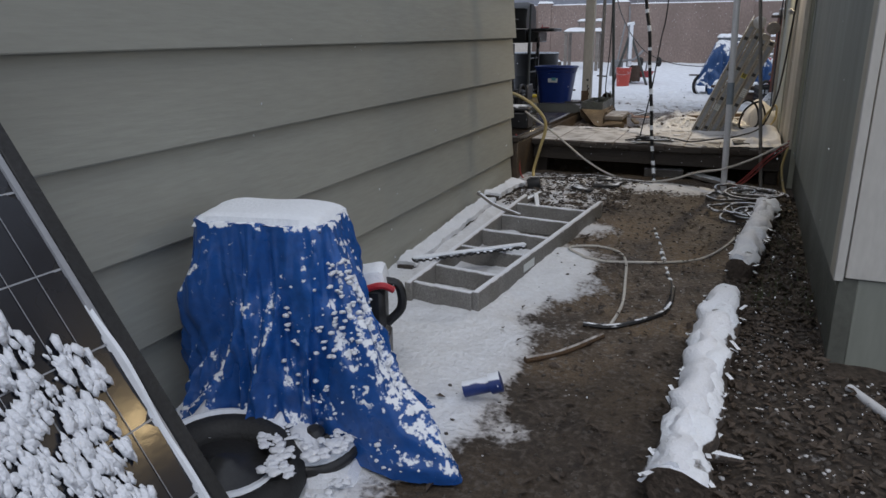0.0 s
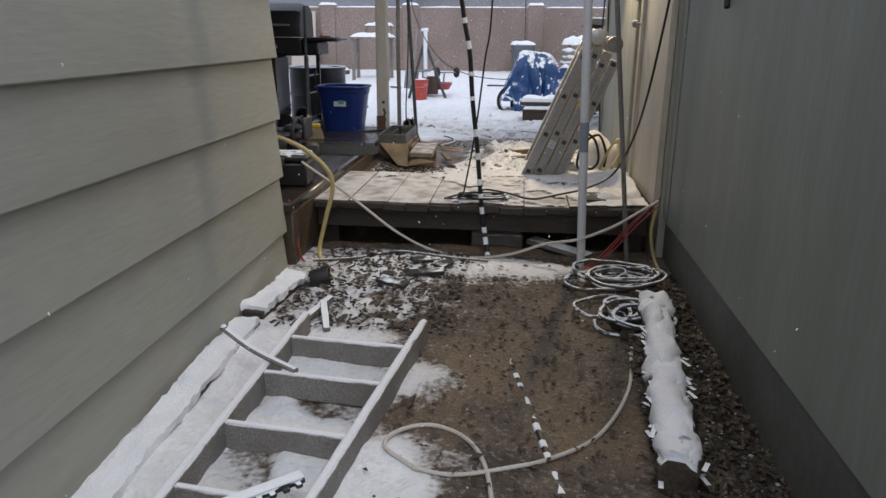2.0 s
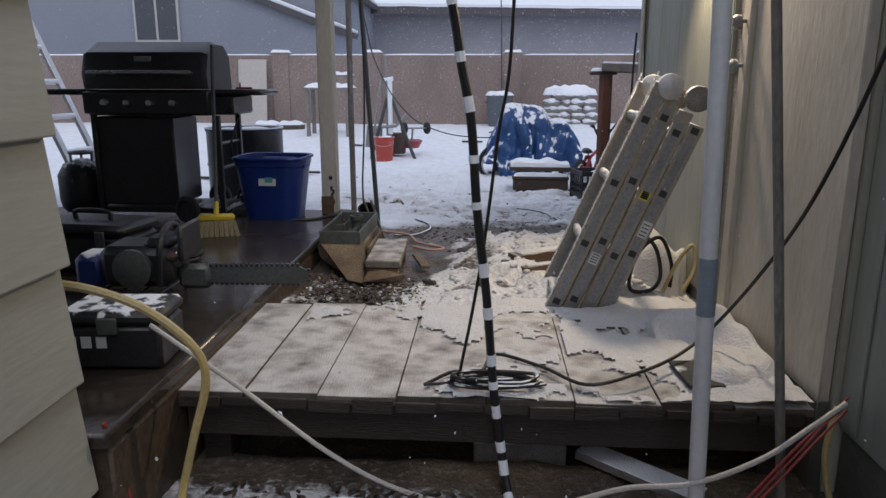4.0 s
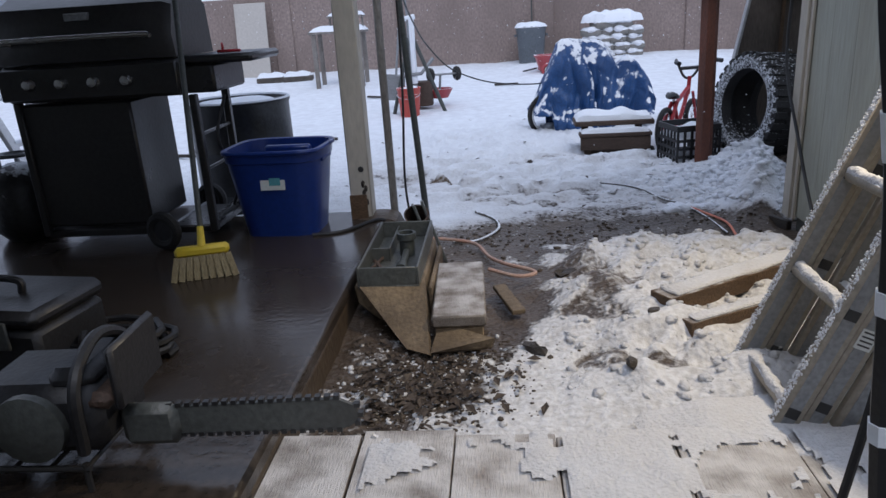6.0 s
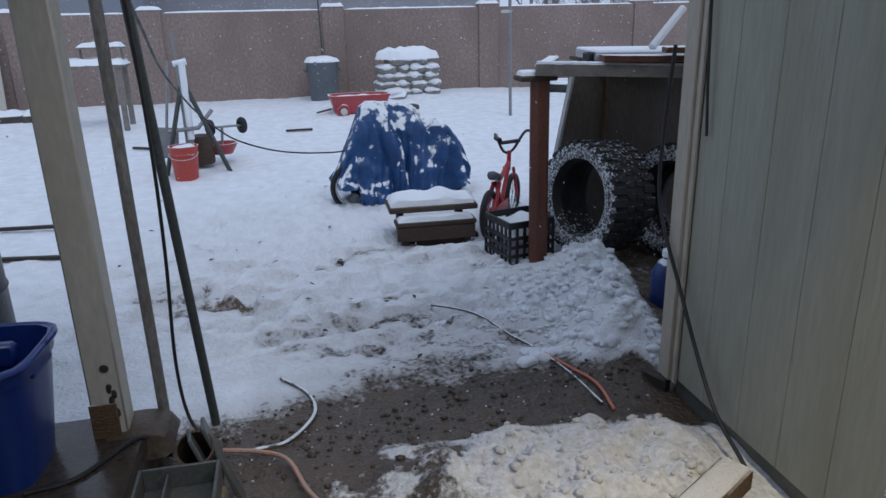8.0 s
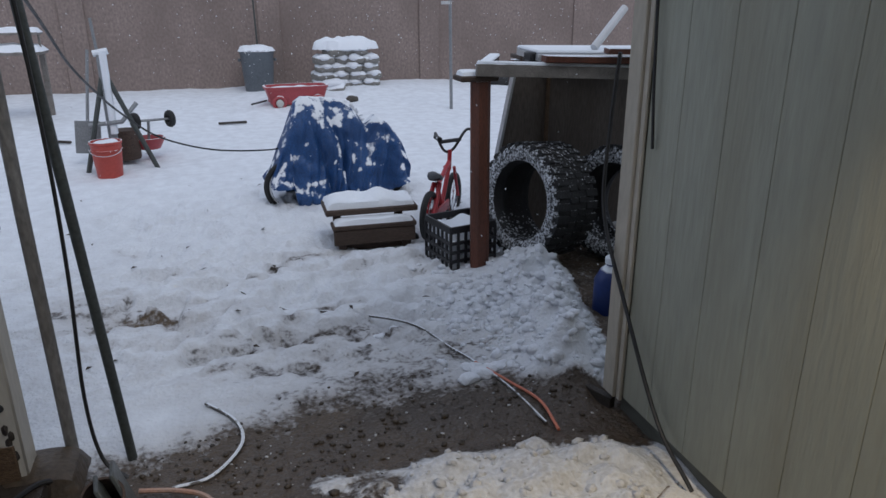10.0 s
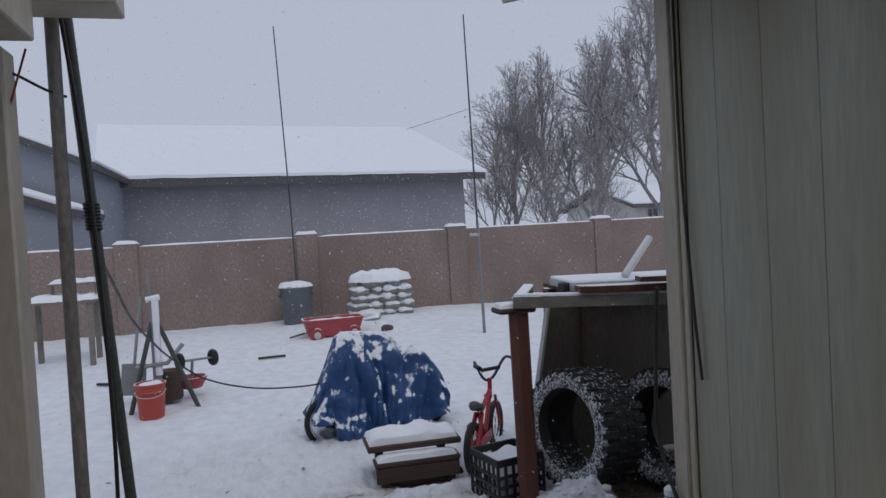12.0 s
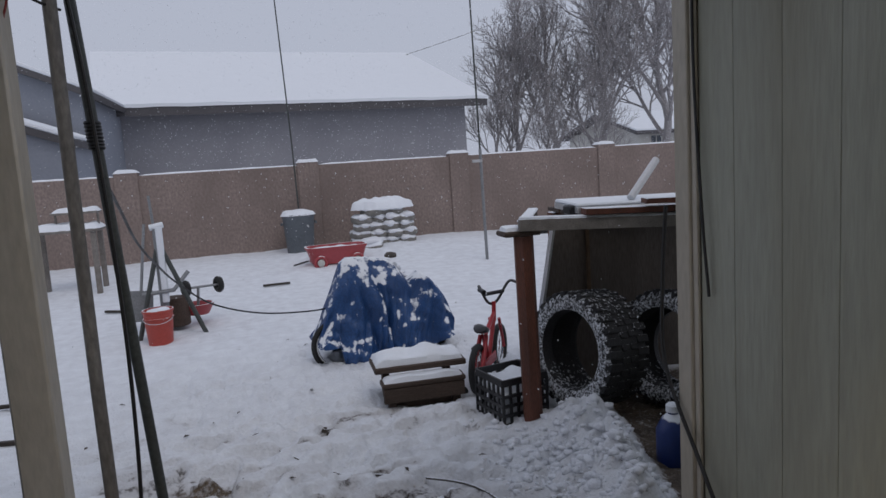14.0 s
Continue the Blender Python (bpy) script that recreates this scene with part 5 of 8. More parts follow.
def snow_sheet(x0, x1, y0, y1, z, depth, cell=0.011):
    """Thin lying snow with ragged holes: closed lumps of sheet wherever depth(x, y) is above nothing."""
    nx, ny = int((x1 - x0) / cell), int((y1 - y0) / cell)
    X, Y = np.meshgrid(np.linspace(x0, x1, nx), np.linspace(y0, y1, ny))
    D = depth(X, Y)
    bm, seen = bmesh.new(), {}
    for j, i in zip(*np.nonzero(D > -0.004)):
        seen[j, i] = bm.verts.new((X[j, i], Y[j, i], z + max(-0.003, D[j, i])))
    for j, i in list(seen):
        q = [seen.get(c) for c in ((j, i), (j, i + 1), (j + 1, i + 1), (j + 1, i))]
        if all(q):
            bm.faces.new(q)
    return bm


def deck_snow(x, y):
    """Thin and scuffed on the house's side, deeper and lumpy towards the shed."""
    a = 0.55 * value_noise(x, y, 5.0, 41) + 0.30 * value_noise(x, y, 13.0, 42) + 0.15 * value_noise(x, y, 34.0, 43)
    cover = 0.22 + 0.10 * step(-0.9, -0.4, x) + 0.34 * step(-0.35, 0.25, x) + 0.16 * step(6.25, 6.5, y)
    worn = 0.34 * bell(x, y, -0.72, 5.98, 0.13, 0.16) + 0.30 * bell(x, y, -0.42, 6.12, 0.16, 0.08) + 0.36 * bell(x, y, 0.06, 6.26, 0.22, 0.07) + 0.26 * bell(x, y, -0.93, 6.35, 0.12, 0.10) + 0.25 * bell(x, y, -0.2, 5.84, 0.14, 0.05)
    ribs = 0.05 * np.sin(150 * (0.35 * x + y)) * bell(x, y, -0.7, 6.0, 0.35, 0.25)
    seams = sum(np.exp(-((x - b) / 0.012) ** 2) for b in (-1.27, -1.04, -0.80, -0.53, -0.27, -0.02, 0.19))
    d = 1.25 * (a - 0.5) + 0.5 + cover - worn + ribs - 0.16 * seams - 0.86
    return np.where(d > 0, 0.004 + 0.030 * np.minimum(d, 0.5) + 0.012 * step(0.0, 0.3, x) * value_noise(x, y, 22.0, 44), -0.003 + 0.1 * d)


part("lying_snow", snow_sheet(-1.24, 0.41, 5.685, 6.56, 0.384, deck_snow), SNOW_TROD, deck, "thin scuffed snow on the boards", smooth=70)
snow_bm = bmesh.new()
snow_pad(snow_bm, 0.24, 6.14, 0.378, 0.34, 0.82, 0.034, nx=30, ny=60, rough=1.4, seed=7.5)
part("snow_drift", snow_bm, SNOW_TROD, deck, "clumpy snow against the shed")
snow_bm = bmesh.new()
snow_pad(snow_bm, -0.08, 6.60, 0.372, 1.05, 0.30, 0.022, nx=60, ny=24, rough=0.7, seed=3.5, round_=True)
solid("snow_drift", snow_bm, SNOW_TROD, "trampled snow lying over the deck's far edge", "snow")
solid("flat_shingle", bx(-0.055, -0.10, 0, 0.055, 0.10, 0.012, bevel=0.002), SHINGLE_DARK, "snow-dusted slate offcut on the deck", "offcut", m=pose(0.125, 5.86, 0.40, 0, 0, 4))
beam_under = solid("timber_block", bx(-0.15, -0.045, 0, 0.15, 0.045, 0.09, bevel=0.006), WOOD_GREY, "grey timber block under the deck", "block", m=pose(-0.42, 5.88, 0.075, 0, 0, 3))
solid("timber_block", bar(bmesh.new(), (-0.22, 5.85, 0.14), (0.10, 5.62, 0.12), 0.09, 0.03), WOOD_GREY, "loose grey board under the deck edge", "board")

# poles by the deck
pvc = thing("pvc_pole", "tall white plastic pole standing in the ground by the deck", "pole")
part("pipe", tube(bmesh.new(), [(0.045, 5.50, 0.07), (0.02, 5.50, 0.75)], 0.022, 16), PVC, pvc)
part("band", tube(bmesh.new(), [(0.0205, 5.50, 0.72), (0.0165, 5.50, 0.87)], 0.0235, 16), PVC_BAND, pvc, "grey band")
part("pipe", tube(bmesh.new(), [(0.016, 5.50, 0.86), (-0.06, 5.50, 3.1)], 0.022, 16), PVC, pvc)
solid("steel_pole", tube(bmesh.new(), [(0.30, 5.55, 0.06), (0.135, 5.55, 1.48), (-0.05, 5.55, 3.0)], 0.0125, 10), PIPE_GREY, "slim grey steel pole leaning by the deck", "pole")

# cords
hang = thing("power_cable", "thick black cord striped with snow, hanging to the ground", "cable")
line = smooth_line([(-0.66, 5.60, 2.9), (-0.655, 5.64, 1.75), (-0.62, 5.66, 1.40), (-0.585, 5.67, 1.20), (-0.565, 5.67, 0.95), (-0.535, 5.67, 0.70), (-0.51, 5.675, 0.42), (-0.48, 5.66, 0.20), (-0.455, 5.55, 0.10), (-0.42, 5.16, 0.075), (-0.355, 4.65, 0.06), (-0.28, 4.25, 0.05), (-0.21, 3.92, 0.04), (-0.15, 3.60, 0.035), (-0.10, 3.38, 0.03), (-0.115, 3.10, 0.02)], 10)
part("cord", tube(bmesh.new(), line, 0.0125, 8), CORD_BLACK, hang)
pos, k = 0.0, 0
for a, b_ in zip(line, line[1:]):
    pos += (b_ - a).length
    if pos > 0.045 + 0.05 * (0.5 + 0.5 * math.sin(k * 2.7)) + (0.06 if a.z > 0.5 else 0) and a.y > 3.5:
        pos, k = 0.0, k + 1
        d = (b_ - a).normalized()
        part("snow_patch", tube(bmesh.new(), [a, a + d * RNG.uniform(0.02, 0.045)], 0.0142, 8), SNOW_M, hang)
cord("power_cable", "thin black cord hanging over the deck", [(-0.47, 5.74, 2.8), (-0.475, 5.74, 1.5), (-0.51, 5.75, 1.15), (-0.55, 5.76, 0.80), (-0.60, 5.77, 0.50), (-0.63, 5.78, 0.40), (-0.72, 5.75, 0.395)], 0.005, CORD_BLACK)
cord("power_cable", "thin black cord lying on the deck and rising to the shed", [(-0.72, 5.75, 0.395), (-0.64, 5.84, 0.40), (-0.55, 5.85, 0.40), (-0.50, 6.0, 0.40), (-0.35, 5.90, 0.40), (-0.23, 5.76, 0.405), (-0.08, 5.80, 0.425), (0.10, 5.95, 0.44), (0.26, 6.10, 0.50), (0.33, 5.95, 0.72), (0.35, 5.72, 0.98), (0.36, 5.50, 1.32), (0.38, 5.35, 1.70), (0.44, 5.2, 2.3)], 0.006, CORD_BLACK)
coil_pts = [(-0.50 + 0.13 * math.cos(a) * (1 + 0.15 * math.sin(2.3 * a)), 5.76 + 0.045 * math.sin(a) * (1 + 0.2 * math.cos(1.7 * a)), 0.398 + 0.004 * (a / 3)) for a in np.linspace(0, 24, 60)]
solid("cable_coil", tube(bmesh.new(), coil_pts, 0.006, 6), CORD_BLACK_SNOW, "small coil of black cord on the deck", "cable")
cord("garden_hose", "yellow hose hanging from the patio corner to the ground", [(-1.72, 5.42, 0.80), (-1.58, 5.48, 0.76), (-1.45, 5.52, 0.69), (-1.34, 5.54, 0.58), (-1.315, 5.54, 0.48), (-1.35, 5.52, 0.33), (-1.39, 5.50, 0.16), (-1.36, 5.38, 0.10), (-1.30, 5.0, 0.09), (-1.27, 4.75, 0.08)], 0.0125, CORD_YELLOW, "hose")
cord("power_cable", "pale cord sagging from the patio to the shed", [(-1.52, 5.66, 0.60), (-1.25, 5.62, 0.43), (-0.99, 5.60, 0.24), (-0.78, 5.58, 0.14), (-0.55, 5.55, 0.11), (-0.33, 5.52, 0.15), (-0.15, 5.50, 0.22), (0.02, 5.47, 0.26), (0.19, 5.48, 0.33), (0.32, 5.52, 0.40), (0.43, 5.56, 0.46)], 0.0075, CORD_WHITE)
for i, (dz, dx) in enumerate(((0.0, 0.0), (0.02, 0.03), (-0.02, 0.02))):
    cord("power_cable", "red cord bundled at the shed wall", [(0.44, 5.57, 0.455 + dz), (0.30 + dx, 5.52, 0.35 + dz), (0.19 + dx, 5.50, 0.22 + dz), (0.10 + dx, 5.48, 0.13), (0.02, 5.40, 0.10)], 0.0038, CORD_RED, group="red cords")
cord("power_cable", "yellow cord down the shed wall", [(0.44, 5.62, 0.42), (0.415, 5.60, 0.28), (0.44, 5.58, 0.14), (0.455, 5.50, 0.10)], 0.009, CORD_YELLOW)
cord("power_cable", "red cord at the house corner", [(-1.49, 5.32, 0.46), (-1.475, 5.36, 0.27), (-1.45, 5.36, 0.13), (-1.38, 5.36, 0.085)], 0.006, CORD_RED)
cord("power_cable", "dark cord along the ground before the deck", on_ground([(-1.39, 5.36), (-1.17, 5.44), (-0.95, 5.52), (-0.68, 5.48), (-0.45, 5.42)], 0.01), 0.007, CORD_GREY)
cord("garden_hose", "white hose looped on the ground", on_ground([(-0.58, 3.62), (-0.68, 3.70), (-0.66, 3.82), (-0.56, 3.88), (-0.44, 3.80), (-0.37, 3.66), (-0.33, 3.40), (-0.30, 3.12), (-0.31, 2.88)], 0.008), 0.0075, CORD_WHITE, "hose")
cord("garden_hose", "white hose running across the mud", on_ground([(-0.58, 3.62), (-0.46, 3.61), (-0.30, 3.67), (-0.17, 3.75), (-0.01, 3.92), (0.12, 4.2), (0.18, 4.55)], 0.007), 0.007, CORD_WHITE, "hose")
cord("garden_hose", "muddy tan hose end on the ground", on_ground([(-0.55, 2.42), (-0.44, 2.55), (-0.32, 2.76)], 0.01), 0.013, WOOD_TAN, "hose")
cord("garden_hose", "black hose arc on the ground", on_ground([(-0.42, 2.85), (-0.30, 2.87), (-0.16, 3.0), (-0.10, 3.16), (-0.1, 3.36)], 0.01), 0.011, CORD_BLACK_SNOW, "hose")


def coil(cx, cy, r, turns, seed, label):
    rng = random.Random(seed)
    pts = []
    n = turns * 20
    for i in range(n):
        a = 2 * math.pi * i / 20
        k = r * (0.72 + 0.28 * math.sin(i * 0.13 + seed) + 0.10 * math.sin(2 * a + seed))
        x, y = cx + k * math.cos(a) + 0.07 * math.sin(i * 0.083 + seed), cy + 0.80 * k * math.sin(a) + 0.06 * math.sin(i * 0.061 + 2 * seed)
        pts.append((x, y, max(0.06, ground_point(x, y)) + 0.008 + 0.05 * i / n + 0.008 * math.sin(a * 1.5 + seed)))
    return solid("cable_coil", tube(bmesh.new(), smooth_line(pts, 2), 0.0085, 6), CORD_GREY, label, "cable", "coils by the log")


coil(0.21, 5.29, 0.19, 8, 1, "loose coil of grey cord dusted with snow")
coil(0.19, 4.84, 0.17, 7, 5, "loose coil of grey cord around the log")

# dark scraps near the house corner
for i, (x, y, w, d, rz) in enumerate(((-0.90, 5.06, 0.16, 0.07, -20), (-0.76, 5.22, 0.20, 0.06, 8), (-0.80, 5.38, 0.12, 0.06, 30), (-0.68, 5.34, 0.10, 0.07, 60), (-0.95, 5.16, 0.07, 0.05, 10))):
    solid("mat_scrap", bx(-w / 2, -d / 2, 0, w / 2, d / 2, 0.018, bevel=0.005), SHINGLE_DARK, "torn dark mat scrap edged with snow", "scrap", "mat scraps", m=pose(x, y, ground_point(x, y) + 0.005, 6, 4 * (-1) ** i, rz))
can = solid("black_can", lathe(bmesh.new(), [(0.045, 0), (0.05, 0.01), (0.05, 0.09), (0.042, 0.095), (0.040, 0.02)], 18, pose(-1.30, 5.02, 0.13, 0, 78, 15)), BLACK_PLASTIC, "small black pot lying by the wall", "pot")
part_cord = cord("wall_cable", "black cable end on the shed wall", [(0.455, 5.5, 1.62), (0.475, 5.15, 1.52), (0.478, 4.9, 1.46), (0.476, 4.85, 1.40)], 0.012, CORD_BLACK)


def rough_tube(pts, r, amp):
    """A lumpy roll of snow along a line."""
    bm = tube(bmesh.new(), pts, r, 12)
    for v in bm.verts:
        v.co += amp * noise.noise_vector(v.co * 28) + 0.4 * amp * noise.noise_vector(v.co * 90)
    return bm


# ---- folded multi-position ladder leaning on the shed ----
multi = thing("folding_ladder", "folded aluminium ladder leaning on the shed, rungs crusted with snow", "ladder")
la = Vector((-0.31, 0, 0.33))
ld = Vector((0.41, 0, 0.97)).normalized()
lp = Vector((ld.z, 0, -ld.x))
LEN = 1.06
for yy, nm in ((6.60, "near"), (6.90, "far")):
    for i in range(4):
        a = la + lp * (0.032 + 0.066 * i) + Vector((0, yy + 0.012 * (i % 2), 0))
        part("rail", merged(lambda bm: bar(bm, a, a + ld * (LEN - 0.03 * i), 0.024, 0.062, up=lp, bevel=0.004)), ALU, multi)
        part("rail_groove", merged(lambda bm: bar(bm, a + ld * 0.02 + Vector((0, -0.0115, 0)), a + ld * (LEN - 0.05 - 0.03 * i) + Vector((0, -0.0115, 0)), 0.004, 0.030, up=lp, bevel=0)), GALV, multi)
        for k in range(4):
            q = a + ld * (0.10 + 0.27 * k + 0.035 * (i % 2)) + Vector((0, -0.0135, 0))
            # no opening is cut: a dark plate paints the socket's shaded inside
            part("rung_socket", merged(lambda bm: bar(bm, q - ld * 0.013, q + ld * 0.013, 0.004, 0.030, up=lp, bevel=0)), PRINT_HOLLOW_DARK, multi, "dark square plate for the shaded inside of a rung socket")
        foot = a - ld * 0.012
        part("rubber_foot", merged(lambda bm: bar(bm, foot, foot + ld * 0.02, 0.03, 0.06, up=lp, bevel=0.004)), RUBBER_PLAIN, multi, "black rubber foot")
for i in (0, 2):
    for k in range(4):
        q = la + lp * (0.032 + 0.066 * i) + ld * (0.10 + 0.27 * k)
        part("rung", merged(lambda bm: tube(bm, [q + Vector((0, 6.61, 0)), q + Vector((0, 6.89, 0))], 0.017, 10)), ALU, multi)
        if i == 0:
            part("rung_snow", rough_tube([q + Vector((0, 6.62 + 0.009 * n, 0.012)) for n in range(30)], 0.0145, 0.007), SNOW_TROD, multi)
for yy in (6.60, 6.90):
    for i in (0.5, 2.3):
        q = la + lp * (0.032 + 0.066 * i) + ld * (LEN + 0.0) + Vector((0, yy, 0))
        part("hinge", lathe(bmesh.new(), [(0.045, -0.022), (0.05, -0.018), (0.05, 0.018), (0.045, 0.022)], 20, axis_pose(q, (0, 1, 0))), WOOD_GREY if i > 1 else ALU_BRIGHT, multi, "round hinge knuckle")
    spots = []
    for n in range(1500):
        q = la + ld * (0.03 + LEN * RNG.random()) + Vector((0, yy + RNG.uniform(-0.013, 0.013), RNG.uniform(-0.002, 0.004)))
        r = RNG.uniform(0.0009, 0.0028)
        spots.append((q.x, q.y, q.z, r, r, r * RNG.uniform(0.8, 1.8), RNG.uniform(0, 6)))
    frost = new("edge_frost", clump_mesh("edge_frost", spots, SNOW_CLUMP))
    frost.parent = multi
    tagged(frost, "crust of snow along the rail", kind="stuff")
for i, (k0, mt, w) in enumerate(((0.30, STICKER, 0.05), (0.62, STICKER_YELLOW, 0.04), (0.48, STICKER, 0.07))):
    q = la + lp * (0.032 + 0.066 * (1 + i % 3)) + ld * k0 + Vector((0, 6.60 - 0.0145 + 0.012 * ((1 + i) % 2), 0))
    st = part("warning_sticker", merged(lambda bm: bar(bm, q, q + ld * w, 0.002, 0.04, up=lp, bevel=0)), mt, multi, "worn warning sticker")
    for n in range(4):
        part("print_line", merged(lambda bm: bar(bm, q + ld * (0.008 + w * 0.22 * n) + Vector((0, -0.0015, 0)), q + ld * (0.012 + w * 0.22 * n) + Vector((0, -0.0015, 0)), 0.0015, 0.03, up=lp, bevel=0)), PRINT_HOLLOW_DARK, st)
cord("cable_loop", "looped cords at the ladder's foot, pale with snow", [(0.02, 6.78, 0.42), (0.06, 6.85, 0.56), (0.14, 6.9, 0.63), (0.22, 6.9, 0.58), (0.25, 6.88, 0.45), (0.20, 6.84, 0.39), (0.10, 6.80, 0.41), (0.13, 6.84, 0.55), (0.24, 6.9, 0.62), (0.30, 6.9, 0.50), (0.29, 6.86, 0.40)], 0.009, CORD_BLACK)
cord("cable_loop", "yellow cord loop behind the ladder", [(0.26, 6.86, 0.38), (0.31, 6.84, 0.52), (0.37, 6.84, 0.60), (0.38, 6.82, 0.50), (0.33, 6.80, 0.40)], 0.009, CORD_YELLOW)
solid("snow_pile", merged(lambda bm: snow_pad(bm, 0.27, 7.12, 0.33, 0.32, 0.42, 0.24, nx=24, ny=24, round_=True, rough=0.3)), SNOW_TROD, "pile of snow behind the ladder", "snow")

# planks and rubble past the deck
for a, b_, w in (((-0.40, 7.26, 0.412), (0.26, 7.66, 0.420), 0.10), ((-0.36, 7.10, 0.390), (0.16, 7.36, 0.400), 0.06)):
    pl = thing("plank", "brown wooden plank half buried in snow", "plank", group="planks past the deck")
    part("board", bar(bmesh.new(), a, b_, w, 0.06), WOOD_TAN, pl)
    lift = Vector((0, 0, 0.033))
    bm = bar(bmesh.new(), Vector(a).lerp(Vector(b_), 0.04) + lift, Vector(b_) + lift, w * 0.82, 0.010, bevel=0.004)
    bmesh.ops.subdivide_edges(bm, edges=list(bm.edges), cuts=5, use_grid_fill=True)
    for v in bm.verts:
        v.co += 0.006 * noise.noise_vector(v.co * 30)
    part("snow", bm, SNOW_TROD, pl, smooth=70)
for i, (x, y, w) in enumerate(((-0.44, 7.16, 0.030), (-0.56, 6.88, 0.030), (-0.82, 7.12, 0.055), (-0.66, 7.74, 0.055))):
    bm = bmesh.new()
    bmesh.ops.create_icosphere(bm, subdivisions=2, radius=w)
    for v in bm.verts:
        v.co = Vector((v.co.x, v.co.y * 0.55, max(-0.010, min(0.011, v.co.z * 0.6)))) + 0.35 * w * noise.noise_vector(v.co * 22 + Vector((i, 3, 0)))
    solid("bark_chunk", bm, WOOD_DARK, "broken dark chunk of bark in the snow", "bark", "debris past the deck", m=pose(x, y, ground_point(x, y) + 0.004, 10 * math.sin(i), 8, 25 + 50 * i), smooth=0)

# ---- patio things ----
grill = thing("gas_grill", "black gas grill on a cart with side shelves, dusted with snow", "grill", -2.53, 8.17, 0.45, group="")
part("cabinet", bx(-0.42, -0.19, 0.10, 0.08, 0.18, 0.64, bevel=0.01), BLACK_METAL, grill)
part("bottom_shelf", bx(-0.42, -0.19, 0.05, 0.36, 0.18, 0.085, bevel=0.006), BLACK_METAL, grill)
part("firebox", bx(-0.44, -0.22, 0.65, 0.33, 0.20, 0.80, bevel=0.015), BLACK_METAL, grill)
fascia_ = part("control_panel", bx(-0.44, -0.245, 0.66, 0.33, -0.222, 0.79, bevel=0.006), BLACK_METAL, grill, "dark control panel")
for k in range(4):
    part("knob", lathe(bmesh.new(), [(0.025, 0), (0.025, 0.012), (0.018, 0.03), (0.008, 0.032)], 14, axis_pose((-0.30 + 0.14 * k, -0.246, 0.725), (0, -1, 0))), CHROME, fascia_, "silver knob")
bm = bmesh.new()
prof = [(-0.22, 0.805), (-0.235, 0.90), (-0.19, 1.02), (-0.06, 1.085), (0.08, 1.085), (0.18, 1.02), (0.20, 0.805)]
ends = []
for xx, sc in ((-0.44, 0.94), (-0.41, 1.0), (0.29, 1.0), (0.325, 0.94)):
    ends.append([bm.verts.new((xx, py * sc, 0.805 + (pz - 0.805) * sc)) for py, pz in prof])
for a, c in zip(ends, ends[1:]):
    for j in range(7):
        bm.faces.new((a[j], a[(j + 1) % 7], c[(j + 1) % 7], c[j]))
bm.faces.new(ends[0]); bm.faces.new(ends[-1])
lid = part("lid", bm, BLACK_METAL, grill, smooth=35)
part("handle", tube(bmesh.new(), smooth_line([(-0.35, -0.235, 0.89), (-0.34, -0.275, 0.90), (0.21, -0.275, 0.90), (0.22, -0.235, 0.89)], 4), 0.012, 10), CHROME, lid, "steel lid handle")
part("badge", bx(-0.11, -0.222, 0.965, -0.01, -0.20, 0.995, bevel=0.003), GALV, lid)
part("side_shelf", bx(0.335, -0.22, 0.77, 0.64, 0.17, 0.805, bevel=0.012), BLACK_METAL, grill)
part("side_burner", bx(0.34, -0.21, 0.655, 0.47, 0.15, 0.768, bevel=0.01), BLACK_METAL, grill)
part("side_shelf", bx(-0.78, -0.22, 0.77, -0.45, 0.17, 0.805, bevel=0.012), BLACK_METAL, grill)
for x, y in ((-0.41, -0.19), (-0.41, 0.17), (0.36, -0.19), (0.36, 0.17)):
    part("leg", bx(x - 0.016, y - 0.016, 0.06, x + 0.016, y + 0.016, 0.65, bevel=0.004), BLACK_METAL, grill)
for z in (0.12, 0.33, 0.48):
    part("rail", tube(bmesh.new(), [(0.36, -0.17, z), (0.36, 0.16, z)], 0.008, 8), BLACK_METAL, grill)
part("gas_hose", tube(bmesh.new(), smooth_line([(0.44, -0.05, 0.63), (0.40, -0.10, 0.45), (0.43, -0.02, 0.25), (0.38, 0.02, 0.12)]), 0.008, 8), CORD_BLACK, grill)
for y in (-0.26, 0.285):
    w = part("wheel", merged(lambda bm: ring_tube(bm, (0.16, y, 0.085), (0.25, 1, 0), 0.062, 0.024, 24, 8)), RUBBER_PLAIN, grill)
    part("disc", lathe(bmesh.new(), [(0.055, -0.012), (0.055, 0.012), (0.02, 0.02)], 20, axis_pose((0.16, y, 0.085), (0.25, 1, 0))), BLACK_PLASTIC, w)
part("axle", tube(bmesh.new(), [(0.16, -0.26, 0.085), (0.16, 0.285, 0.085)], 0.008, 8), GALV, grill)
solid("red_clip", merged(lambda bm: ring_tube(bm, (0, 0, 0.02), (1, 0.3, 0), 0.016, 0.005, 14, 6), lambda bm: box(bm, -0.01, -0.05, 0, 0.09, -0.03, 0.012, 0.004)), RED_PAINT, "small red tool on the grill shelf", "tool", m=pose(-2.06, 8.1, 1.256))
bottle = thing("propane_bottle", "grey gas bottle under the grill shelf", "gas bottle", -3.18, 8.2, 0.45)
part("tank", lathe(bmesh.new(), [(0.10, 0), (0.14, 0.05), (0.15, 0.10), (0.15, 0.26), (0.11, 0.33), (0.04, 0.36)], 24), BLACK_SNOWY, bottle)
